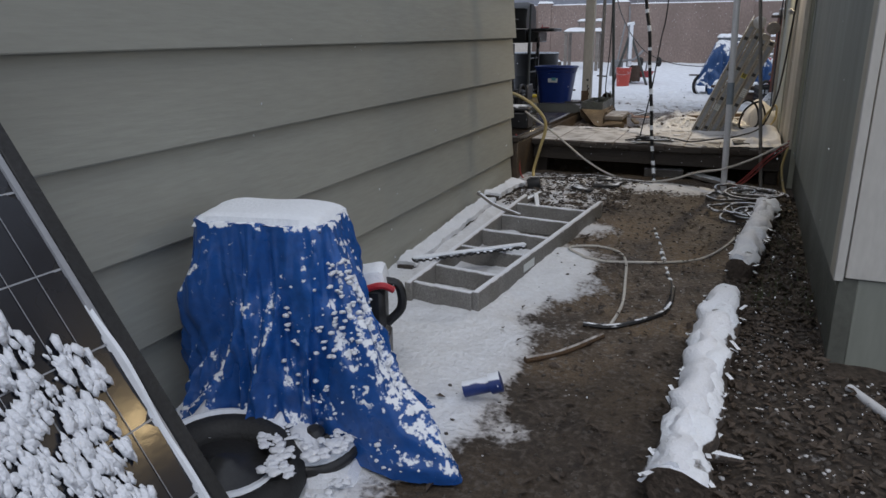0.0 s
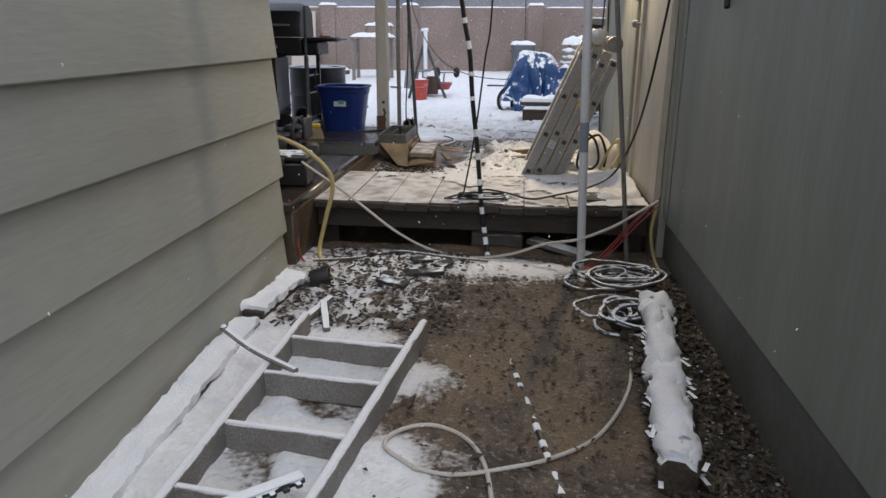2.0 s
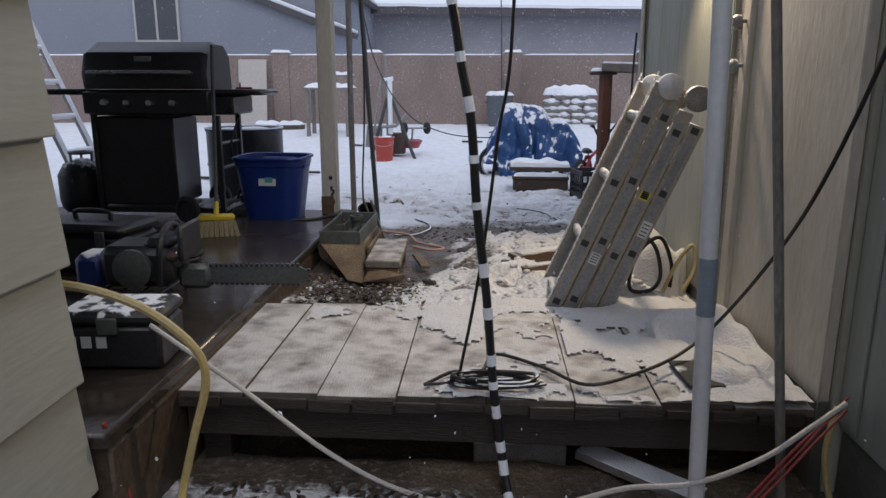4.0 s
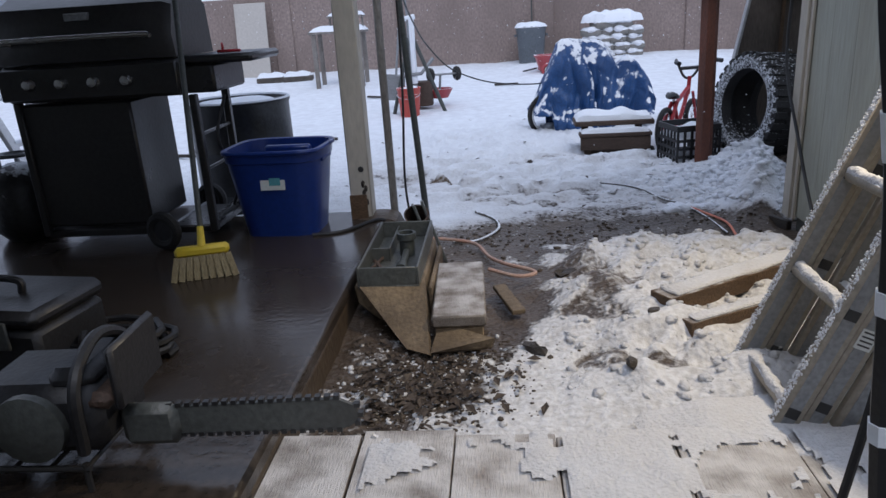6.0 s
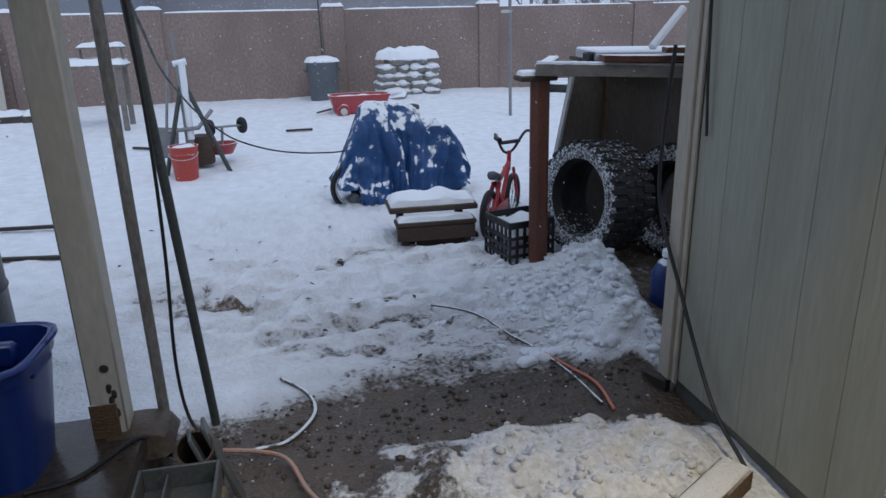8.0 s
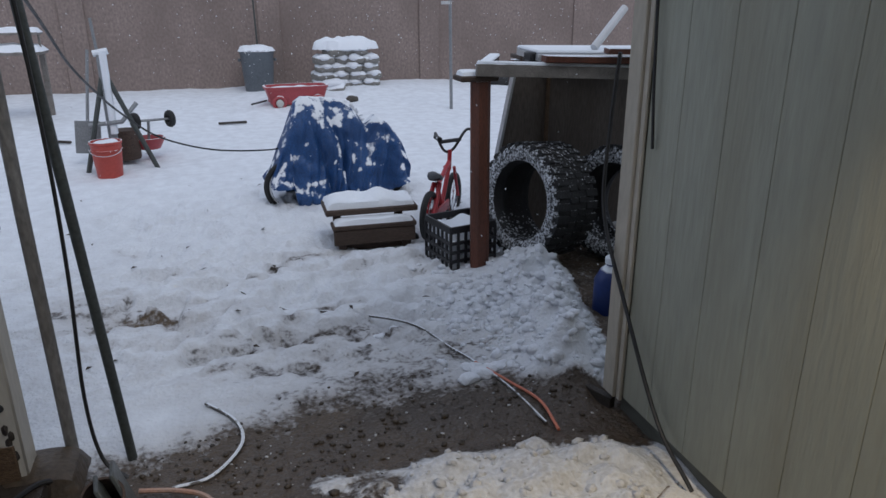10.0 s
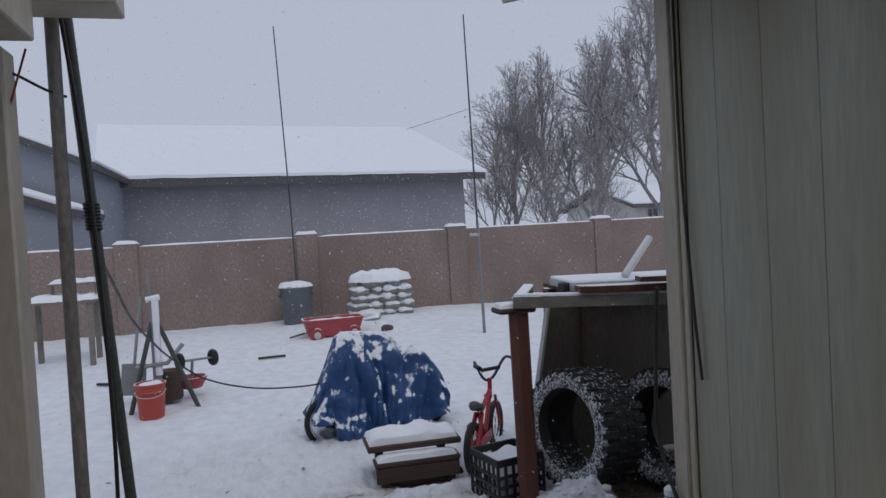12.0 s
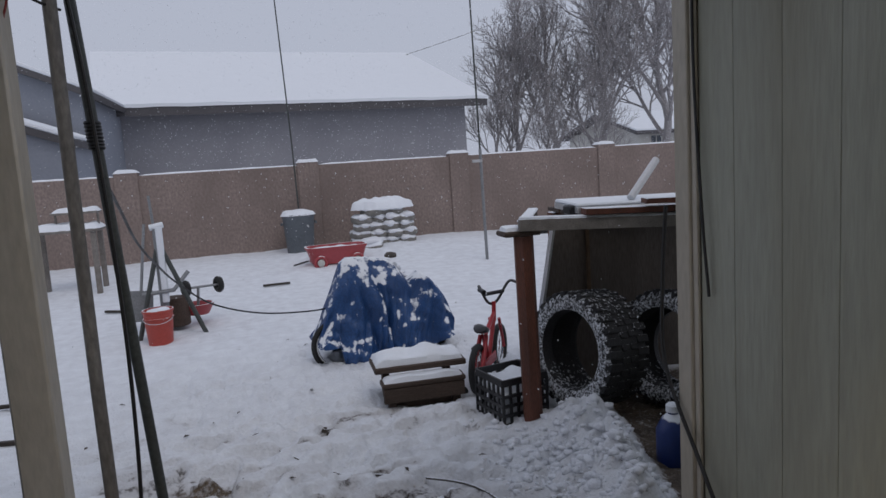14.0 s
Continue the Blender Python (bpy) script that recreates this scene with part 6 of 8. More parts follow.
part("collar", merged(lambda bm: ring_tube(bm, (0, 0, 0.40), (0, 0, 1), 0.07, 0.01, 20, 6), lambda bm: [tube(bm, [(0.07 * math.cos(a), 0.07 * math.sin(a), 0.34), (0.07 * math.cos(a), 0.07 * math.sin(a), 0.40)], 0.008, 6) for a in (0, 2.1, 4.2)]), GALV, bottle)

tote = thing("storage_tote", "open blue plastic storage tote with a paper label", "storage tote", -1.895, 8.17, 0.452, -3)


def tote_shell(bm, w0, d0, w1, d1, h, t):
    rings = []
    for z, w, d in ((0, w0, d0), (h * 0.86, w0 + (w1 - w0) * 0.86, d0 + (d1 - d0) * 0.86), (h * 0.87, w1, d1), (h, w1 + 0.01, d1 + 0.01), (h, w1 - t * 2, d1 - t * 2), (0.012, w0 - t * 2, d0 - t * 2)):
        ring = []
        for j in range(32):
            a = 2 * math.pi * (j + 0.5) / 32
            k = (abs(math.cos(a)) ** 5 + abs(math.sin(a)) ** 5) ** (-1 / 5)
            ring.append(bm.verts.new((w / 2 * k * math.cos(a), d / 2 * k * math.sin(a), z)))
        rings.append(ring)
    for a, c in zip(rings, rings[1:]):
        for j in range(32):
            bm.faces.new((a[j], a[(j + 1) % 32], c[(j + 1) % 32], c[j]))
    bm.faces.new(rings[0][::-1]); bm.faces.new(rings[-1])
    return bm


part("tub", tote_shell(bmesh.new(), 0.33, 0.27, 0.43, 0.36, 0.39, 0.008), BLUE_PLASTIC, tote)
bm = bmesh.new()
rim_line = []
for j in range(48):
    a = 2 * math.pi * (j + 0.5) / 48
    k = (abs(math.cos(a)) ** 5 + abs(math.sin(a)) ** 5) ** (-1 / 5)
    rim_line.append((0.221 * k * math.cos(a), 0.186 * k * math.sin(a), 0.384))
tube(bm, rim_line + rim_line[:2], 0.010, 8)
part("rim", bm, BLUE_PLASTIC, tote)
for s in (-1, 1):
    part("handle", bx(s * 0.205 - 0.012, -0.07, 0.32, s * 0.205 + 0.012, 0.07, 0.345, bevel=0.006), BLUE_PLASTIC, tote)
part("lid_inside", bx(-0.10, 0.06, 0.30, 0.12, 0.10, 0.375, bevel=0.01), BLUE_PLASTIC, tote)
lbl = part("label", merged(lambda bm: box(bm, -0.045, -0.1665, 0.225, 0.065, -0.1645, 0.325, 0, Matrix.Rotation(radians(-6), 4, "X"))), STICKER, tote, "white and teal paper label")
lbl.location = (0.0, -0.028, -0.02)
prn = part("print", bx(-0.005, -0.167, 0.245, 0.045, -0.1655, 0.315, bevel=0), STICKER_TEAL, lbl, "teal print")
prn.rotation_euler = (radians(-6), 0, 0)
prn.location = (0, -0.0015, 0)

drum = thing("steel_drum", "black steel drum with a snow-rimmed top", "drum", -2.41, 9.14, 0.21)
part("body", lathe(bmesh.new(), [(0.28, 0), (0.285, 0.01), (0.285, 0.22), (0.292, 0.235), (0.285, 0.25), (0.285, 0.46), (0.292, 0.475), (0.285, 0.49), (0.285, 0.72), (0.293, 0.73), (0.293, 0.745), (0.278, 0.745), (0.276, 0.72), (0.0, 0.722)], 40, cap=False), DRUM, drum)
part("rim_snow", merged(lambda bm: ring_tube(bm, (0, 0, 0.747), (0, 0, 1), 0.285, 0.009, 40, 6)), SNOW_M, drum)
part("top_snow", pad(-0.02, 0.02, 0.722, 0.50, 0.50, 0.02, round_=True), SNOW_M, drum)

broom = thing("push_broom", "broom with a yellow head and straw bristles leaning on the grill", "broom", -2.05, 7.55, 0.452, 18)
part("head", bx(-0.10, -0.022, 0.085, 0.10, 0.022, 0.125, bevel=0.012), YELLOW_PLASTIC, broom)
part("bristles", merged(lambda bm: [bar(bm, (-0.092 + 0.0115 * i, -0.012 + 0.024 * (i % 2), 0.088), (-0.115 + 0.0143 * i, -0.035 + 0.03 * (i % 2), 0.0), 0.013, 0.022, up=(1, 0, 0), bevel=0) for i in range(17)]), BRISTLE, broom, "straw-coloured bristles")
part("ferrule", tube(bmesh.new(), [(0, 0, 0.12), (0.004, 0.03, 0.19)], 0.016, 12, True, 0.012), YELLOW_PLASTIC, broom, "yellow socket")
part("pole", tube(bmesh.new(), [(0.004, 0.03, 0.18), (0.02, 0.36, 1.05)], 0.011, 10), PIPE_DARK, broom)

# tray of tools on a plywood box, step and can
crate_ = thing("plywood_box", "mud-splashed plywood box at the slab's edge", "box", -1.315, 7.60, 0.30)
bm = bmesh.new()
prof = [(-0.13, 0.15), (0.12, 0.15), (0.14, -0.02), (0.10, -0.12), (-0.12, 0.08)]
a, c = [bm.verts.new((px, -0.20, pz)) for px, pz in prof], [bm.verts.new((px, 0.33, pz)) for px, pz in prof]
bm.faces.new(a); bm.faces.new(c)
for j in range(5):
    bm.faces.new((a[j], a[(j + 1) % 5], c[(j + 1) % 5], c[j]))
bmesh.ops.bevel(bm, geom=list(bm.edges), offset=0.005, segments=1, affect="EDGES")
part("body", bm, PLYWOOD, crate_)
part("batten", bx(0.134, -0.18, 0.02, 0.15, 0.30, 0.13, bevel=0.004), PLYWOOD, crate_)
tray = thing("tool_tray", "grey plastic tool tray with odd parts in it", "tray", -1.315, 7.58, 0.451)
for a in ((-0.11, -0.21, 0.0, 0.11, 0.37, 0.008), (-0.11, -0.21, 0.008, -0.10, 0.37, 0.075), (0.10, -0.21, 0.008, 0.11, 0.37, 0.075), (-0.10, -0.21, 0.008, 0.10, -0.20, 0.075), (-0.10, 0.36, 0.008, 0.10, 0.37, 0.075)):
    part("wall", bx(*a, bevel=0.002), GREY_TRAY, tray)
part("divider", bx(-0.10, 0.05, 0.008, -0.03, 0.058, 0.06, bevel=0.001), GREY_TRAY, tray)
part("divider", bx(-0.035, 0.05, 0.008, -0.028, 0.36, 0.06, bevel=0.001), GREY_TRAY, tray)
solid("pipe_fitting", merged(lambda bm: lathe(bm, [(0.030, 0), (0.030, 0.06), (0.038, 0.065), (0.038, 0.09), (0.028, 0.09), (0.026, 0.02)], 18), lambda bm: tube(bm, [(0, -0.02, 0.02), (0.0, -0.18, 0.012)], 0.014, 10), lambda bm: tube(bm, [(0, -0.17, 0.012), (0.0, -0.21, 0.012)], 0.022, 12)), PIPE_DARK, "steel pipe fitting in the tray", "fitting", m=pose(-1.285, 7.70, 0.462))
solid("steel_tools", merged(lambda bm: tube(bm, [(-0.05, 0.05, 0.01), (0.03, -0.14, 0.015)], 0.008, 8), lambda bm: tube(bm, [(-0.06, -0.10, 0.01), (-0.02, 0.10, 0.012)], 0.006, 8)), RUST, "rusty steel rods in the tray", "rods", m=pose(-1.35, 7.55, 0.462))
solid("tin_can", lathe(bmesh.new(), [(0.050, 0), (0.052, 0.004), (0.052, 0.236), (0.055, 0.24), (0.049, 0.24), (0.046, 0.01)], 26, pose(0, 0, 0, 35, 0, 0)), RUST, "open rusty tin can leaning behind the tray", "can", m=pose(-1.277, 8.135, 0.345))
for k, (x, rz) in enumerate(((-1.19, 14), (-1.16, 10))):
    solid("steel_plate", bx(-0.006, -0.05, 0, 0.006, 0.05, 0.30, bevel=0.003), GREY_TRAY, "dark plate leaning by the tray", "plate", m=pose(x, 7.98 + 0.05 * k, 0.30, -10, -18, rz))
for corners in (((-1.43, 7.385, 0.465), (-1.235, 7.144, 0.325), (-1.153, 7.10, 0.322), (-1.19, 7.385, 0.46)), ((-1.153, 7.105, 0.326), (-0.961, 7.142, 0.325), (-0.947, 7.135, 0.36), (-1.13, 7.24, 0.372))):
    bm = bmesh.new()
    a, c = [bm.verts.new(q) for q in corners], [bm.verts.new(Vector(q) + Vector((0.004, 0.014, -0.012))) for q in corners]
    bm.faces.new(a); bm.faces.new(c[::-1])
    for k in range(4):
        bm.faces.new((a[k], c[k], c[(k + 1) % 4], a[(k + 1) % 4]))
    solid("plywood_scrap", bm, PLYWOOD, "mud-stained plywood scrap leaning on the box", "scrap", "plywood scraps")
step_ = thing("wooden_step", "wooden step block crusted with snow", "step", -1.07, 7.45, 0.30, 2)
part("tread", bx(-0.09, -0.26, 0.075, 0.09, 0.27, 0.115, bevel=0.006), WOOD_STEP, step_)
part("riser", bx(-0.08, -0.25, -0.05, 0.08, -0.22, 0.073, bevel=0.004), PLYWOOD, step_)
part("riser", bx(-0.08, 0.20, -0.05, 0.08, 0.23, 0.073, bevel=0.004), PLYWOOD, step_)
for i, (a, b_, w) in enumerate((((-0.93, 7.62, 0.345), (-0.86, 7.40, 0.33), 0.05), ((-1.22, 7.20, 0.26), (-0.96, 7.12, 0.28), 0.10)  )):
    solid("plywood_scrap", bar(bmesh.new(), a, b_, w, 0.018), PLYWOOD if i < 2 else SHINGLE_DARK, "broken plywood scrap in the mud", "scrap", "plywood scraps")
cord("power_cable", "salmon-pink cord curling off the slab", [(-1.24, 8.28, 0.34), (-1.12, 8.25, 0.335), (-1.03, 8.18, 0.335), (-0.97, 8.0, 0.335), (-0.90, 7.86, 0.35), (-0.80, 7.75, 0.36), (-0.79, 7.70, 0.362), (-0.86, 7.70, 0.355), (-0.97, 7.80, 0.35)], 0.008, CORD_SALMON)
cord("power_cable", "pale cord in the mud by the step", on_ground([(-1.05, 8.76), (-0.95, 8.62), (-0.93, 8.48), (-1.03, 8.34), (-1.15, 8.30)], 0.01), 0.007, CORD_GREY)
cord("power_cable", "black cord lying on the slab", [(-1.75, 8.02, 0.458), (-1.62, 8.06, 0.458), (-1.50, 8.22, 0.46), (-1.44, 8.26, 0.44)], 0.008, CORD_BLACK)

# chainsaw on its case
chain = thing("chainsaw", "old chainsaw with a long bar lying on a wire rack", "chainsaw", -1.80, 6.38, 0.485, 2)
part("engine", merged(lambda bm: box(bm, -0.22, -0.11, 0.04, 0.06, 0.11, 0.20, 0.03), lambda bm: box(bm, -0.05, -0.09, 0.18, 0.05, 0.09, 0.23, 0.02)), BLACK_PLASTIC, chain)
part("starter_cover", lathe(bmesh.new(), [(0.075, 0), (0.075, 0.02), (0.03, 0.035)], 20, axis_pose((-0.08, -0.11, 0.12), (0, -1, 0))), GREY_TRAY, chain)
part("fuel_tank", merged(lambda bm: box(bm, -0.34, -0.07, 0.02, -0.225, 0.07, 0.16, 0.025)), BLUE_JUG, chain, "blue plastic tank")
part("handle", tube(bmesh.new(), smooth_line([(0.02, -0.12, 0.06), (0.04, -0.13, 0.22), (0.03, 0.0, 0.27), (0.03, 0.12, 0.20), (0.02, 0.12, 0.06)]), 0.013, 8), BLACK_PLASTIC, chain)
part("hand_guard", merged(lambda bm: box(bm, 0.09, -0.10, 0.14, 0.11, 0.10, 0.28, 0.008)), BLACK_PLASTIC, chain)
part("cowl", merged(lambda bm: box(bm, 0.02, -0.10, 0.14, 0.085, 0.02, 0.18, 0.015)), RUST, chain)
part("clutch_cover", merged(lambda bm: box(bm, 0.06, -0.05, 0.02, 0.19, -0.01, 0.12, 0.02)), GREY_TRAY, chain)
bm = bmesh.new()
ring = [(0.16, 0.045), (0.53, 0.04), (0.565, 0.055), (0.575, 0.075), (0.565, 0.098), (0.53, 0.115), (0.16, 0.11)]
a, c = [bm.verts.new((px, -0.034, pz)) for px, pz in ring], [bm.verts.new((px, -0.024, pz)) for px, pz in ring]
bm.faces.new(a); bm.faces.new(c)
for j in range(7):
    bm.faces.new((a[j], a[(j + 1) % 7], c[(j + 1) % 7], c[j]))
part("guide_bar", bm, GREY_TRAY, chain, "dirty steel guide bar")
tagged(part("chain", merged(lambda bm: [box(bm, px - 0.006, -0.036, pz - 0.005, px + 0.006, -0.022, pz + 0.005, 0) for px, pz in [(0.17 + 0.02 * i, 0.113 + 0.0003 * i) for i in range(19)] + [(0.17 + 0.02 * i, 0.041) for i in range(19)] + [(0.578, 0.076), (0.572, 0.098), (0.57, 0.055)]]), BLACK_METAL, chain), kind="stuff")
case = thing("tool_case", "black tool case with snow-dusted lid on the slab", "case", -1.655, 5.76, 0.455, 4)
part("base", bx(-0.15, -0.10, 0, 0.15, 0.10, 0.135, bevel=0.012), BLACK_PLASTIC, case)
part("lid", bx(-0.155, -0.105, 0.137, 0.155, 0.105, 0.18, bevel=0.015), BLACK_SNOWY, case)
part("latch", bx(-0.03, -0.115, 0.115, 0.03, -0.1055, 0.165, bevel=0.003), GREY_TRAY, case)
for i in range(3):
    part("print_bar", bx(-0.13 + 0.045 * i, -0.1035, 0.07, -0.10 + 0.045 * i, -0.1005, 0.105, bevel=0), STICKER, case, "worn pale print")
rack = solid("wire_shelf", merged(lambda bm: [tube(bm, [(-0.2 + 0.08 * i, -0.12, 0), (-0.2 + 0.08 * i, 0.12, 0)], 0.005, 6) for i in range(6)], lambda bm: [tube(bm, [(-0.21, y, 0), (0.21, y, 0)], 0.007, 6) for y in (-0.12, 0.12)], lambda bm: [tube(bm, [(x, y, -0.055), (x, y, 0.012)], 0.007, 6) for x in (-0.2, 0.2) for y in (-0.12, 0.12)]), BLACK_METAL, "black wire rack standing on the slab", "rack", m=pose(-1.98, 6.38, 0.508))

# box and coil added for an unidentified dark mass; they block the slab's bright reflection
chest = thing("clutter_box", "black box standing in for dark clutter on the wet patio slab", "tool box", -2.36, 6.86, 0.452, -8)
part("body", bx(-0.24, -0.14, 0, 0.24, 0.14, 0.17, bevel=0.018), BLACK_PLASTIC, chest)
part("lid", bx(-0.247, -0.147, 0.173, 0.247, 0.147, 0.225, bevel=0.02), BLACK_PLASTIC, chest)
part("handle", tube(bmesh.new(), smooth_line([(-0.09, 0, 0.222), (-0.08, 0, 0.262), (0.08, 0, 0.262), (0.09, 0, 0.222)], 5), 0.011, 8), BLACK_PLASTIC, chest)
for x in (-0.14, 0.14):
    part("latch", bx(x - 0.025, -0.158, 0.12, x + 0.025, -0.1475, 0.20, bevel=0.004), GREY_TRAY, chest, "grey latch")
loops = [(-2.02 + (0.13 + 0.03 * math.sin(1.7 * a)) * math.cos(a), 6.86 + (0.10 + 0.02 * math.cos(2.3 * a)) * math.sin(a), 0.462 + 0.0028 * a) for a in np.linspace(0, 32, 90)]
solid("hose_coil", tube(bmesh.new(), loops, 0.011, 7), CORD_BLACK, "black coil standing in for dark clutter on the patio slab", "hose")

# leaning poles and hanging cable at the post
solid("wooden_pole", merged(lambda bm: tube(bm, [(-1.44, 8.45, 0.28), (-1.445, 8.45, 1.2), (-1.44, 8.45, 2.52)], 0.019, 12)), PIPE_GREY, "weathered grey pole leaning by the post", "pole")
solid("green_pole", merged(lambda bm: tube(bm, [(-1.282, 8.507, 0.28), (-1.337, 8.507, 1.2), (-1.417, 8.507, 2.56)], 0.016, 12)), PIPE_DARK, "dark green steel pole leaning by the post", "pole")
cord("power_cable", "black cable hanging between the poles", [(-1.42, 8.46, 2.5), (-1.375, 8.45, 2.04), (-1.35, 8.43, 1.44), (-1.355, 8.43, 1.01), (-1.375, 8.43, 0.61), (-1.35, 8.40, 0.40), (-1.28, 8.36, 0.34)], 0.006, CORD_BLACK)
solid("cable_tie", merged(lambda bm: [ring_tube(bm, (-1.3785 - 0.0006 * i, 8.506, 1.895 + 0.010 * i), (0.05 * math.sin(i), 0.05, 1), 0.018, 0.006, 14, 6) for i in range(8)]), CORD_BLACK, "black tape wound round pole and cable", "tape")
cord("power_cable", "black cord from the pole to the yard", [(-1.378, 8.50, 1.83), (-1.44, 9.1, 1.695), (-1.50, 9.8, 1.50), (-1.50, 10.4, 1.31), (-1.46, 10.9, 1.13), (-1.30, 11.35, 0.90), (-0.98, 11.6, 0.75), (-0.59, 11.72, 0.70), (-0.42, 11.76, 0.72)], 0.006, CORD_BLACK)
cord("red_string", "thin red string tied under the patio roof", [(-1.47, 8.30, 2.36), (-1.53, 8.33, 2.20), (-1.56, 8.33, 2.10)], 0.003, CORD_RED)
cord("tie_wire", "black wire tied round the pole", [(-1.60, 8.32, 2.34), (-1.52, 8.36, 2.31), (-1.46, 8.42, 2.28), (-1.42, 8.47, 2.27)], 0.004, CORD_BLACK)
cord("power_cable", "black cable down the shed corner to the ground", [(0.375, 8.38, 1.60), (0.37, 8.40, 1.35), (0.372, 8.40, 1.05), (0.37, 8.21, 0.77), (0.365, 7.96, 0.47), (0.36, 7.75, 0.36)], 0.007, CORD_BLACK)
cord("power_cable", "thin black cable hanging on the shed corner board", [(0.392, 8.24, 2.60), (0.390, 8.235, 2.04), (0.389, 8.20, 1.57), (0.395, 8.18, 1.32)], 0.005, CORD_BLACK)
white_ladder = thing("aluminium_ladder", "aluminium ladder leaning beyond the patio, snow on its rungs", "ladder", -3.95, 9.25, 0.27)
for y in (0.0, 0.40):
    part("rail", merged(lambda bm: bar(bm, (0.20, y, 0), (-0.42, y, 1.55), 0.03, 0.07, up=(0, 1, 0))), ALU_BRIGHT, white_ladder)
for k in range(5):
    q = Vector((0.20, 0, 0)).lerp(Vector((-0.42, 0, 1.55)), 0.12 + 0.18 * k)
    part("rung", merged(lambda bm: tube(bm, [q, q + Vector((0, 0.4, 0))], 0.016, 8)), ALU_BRIGHT, white_ladder)
    part("rung_snow", merged(lambda bm: tube(bm, [q + Vector((0, 0.02, 0.014)), q + Vector((0, 0.38, 0.014))], 0.015, 8)), SNOW_M, white_ladder)

# ---- the yard ----
bike_cover = thing("tarp_covered_bicycle", "bicycle under a faded blue tarp streaked with snow", "tarp", -0.05, 11.8, 0.27, 8)
top = [(-0.55, 0.20), (-0.47, 0.42), (-0.38, 0.62), (-0.32, 0.78), (-0.27, 0.82), (-0.15, 0.81), (-0.01, 0.79), (0.09, 0.74), (0.17, 0.65), (0.23, 0.56), (0.27, 0.60), (0.32, 0.64), (0.38, 0.60), (0.45, 0.52), (0.51, 0.44), (0.55, 0.35)]
bm = bmesh.new()
rows = []
NS, NV = 130, 60
for i in range(NS):
    x = -0.55 + 1.10 * i / (NS - 1)
    zt = float(np.interp(x, [p[0] for p in top], [p[1] for p in top]))
    zb = 0.02 + 0.14 * (1 if x < -0.42 else 0) * abs(math.sin(3 * x)) + 0.10 * step(0.35, 0.6, np.array([x]))[0] + 0.05 * noise.noise((x * 5, 1, 2))
    row = []
    for j in range(NV):
        v = j / (NV - 1) * 2 - 1
        s = abs(v)
        half = 0.05 + 0.25 * s ** 0.75 * (1 - 0.35 * abs(x / 0.64) ** 3)
        z = zb + (zt - zb) * (1 - s ** 1.35)
        crest = 1 - 2 * abs(noise.noise((x * 6.5 + 1.2 * z, 0.8 * v, 2.0))) ** 0.7 + 0.6 * (1 - 2 * abs(noise.noise((x * 14 - 2.5 * z, 1.5 * v, 6.0))) ** 0.8)
        fold = 0.075 * s * crest + 0.05 * noise.noise((x * 4, v * 3, 3 * z)) + 0.035 * s * (0.3 - abs(noise.noise((x * 5 + 4 * z, 7 * z, v)))) * 2
        lean = -0.05 * s * math.sin(6 * x)
        row.append(bm.verts.new((x + lean + 0.02 * noise.noise((v * 4, x * 4, 5)), math.copysign(half, v) * (s > 0) + fold * (1 if v < 0 else -1), z + 0.02 * noise.noise((x * 9, v * 6, 3)))))
    rows.append(row)
for a, c in zip(rows, rows[1:]):
    for j in range(NV - 1):
        bm.faces.new((a[j], a[j + 1], c[j + 1], c[j]))
bm.faces.new(rows[0]); bm.faces.new(rows[-1])
part("sheet", bm, TARP_YARD, bike_cover, smooth=80)
for x in (-0.40, 0.36):
    w = part("wheel", merged(lambda bm: ring_tube(bm, (x, -0.10 if x < 0 else 0, 0.15), (0.15, 1, 0), 0.19, 0.022, 32, 8)), RUBBER_PLAIN, bike_cover)
    part("rim", merged(lambda bm: ring_tube(bm, (x, -0.10 if x < 0 else 0, 0.15), (0.15, 1, 0), 0.165, 0.009, 32, 6)), CHROME, w)
part("snow_saddle", merged(lambda bm: [blob(bm, (0.0 + 0.02 * i, -0.02 + 0.02 * math.sin(i), 0.775 - 0.0016 * i * i), 0.045, 0.4, i) for i in range(11)]), SNOW_CLUMP, bike_cover, "snow lying in the saddle of the tarp")

bench = thing("garden_bench", "low dark wooden bench piled with snow", "bench", -0.02, 10.72, 0.22, -2)
part("seat", bx(-0.30, -0.14, 0.247, 0.30, 0.16, 0.284, bevel=0.006), WOOD_BENCH, bench)
part("shelf", bx(-0.27, -0.23, 0.175, 0.27, -0.10, 0.205, bevel=0.006), WOOD_BENCH, bench)
part("front_board", bx(-0.262, -0.225, 0.075, 0.262, -0.195, 0.173, bevel=0.005), WOOD_BENCH, bench)
for x in (-0.23, 0.19):
    part("leg", bx(x, -0.19, -0.06, x + 0.05, -0.13, 0.173, bevel=0.004), WOOD_BENCH, bench)
    part("leg", bx(x, 0.07, -0.06, x + 0.05, 0.13, 0.245, bevel=0.004), WOOD_BENCH, bench)
part("back_board", bx(-0.22, 0.0, -0.05, 0.22, 0.03, 0.16, bevel=0.004), WOOD_BENCH, bench)
part("front_panel", bx(-0.178, -0.145, 0.012, 0.188, -0.125, 0.172, bevel=0.003), WOOD_BENCH, bench)
part("stretcher", bx(-0.179, -0.178, -0.05, 0.189, -0.148, 0.01, bevel=0.004), WOOD_BENCH, bench)
part("seat_snow", pad(0, 0.02, 0.284, 0.58, 0.28, 0.058, nx=40, ny=20, rough=0.4), SNOW_M, bench)
part("shelf_snow", pad(0, -0.165, 0.205, 0.52, 0.12, 0.03, nx=24, ny=8), SNOW_M, bench)
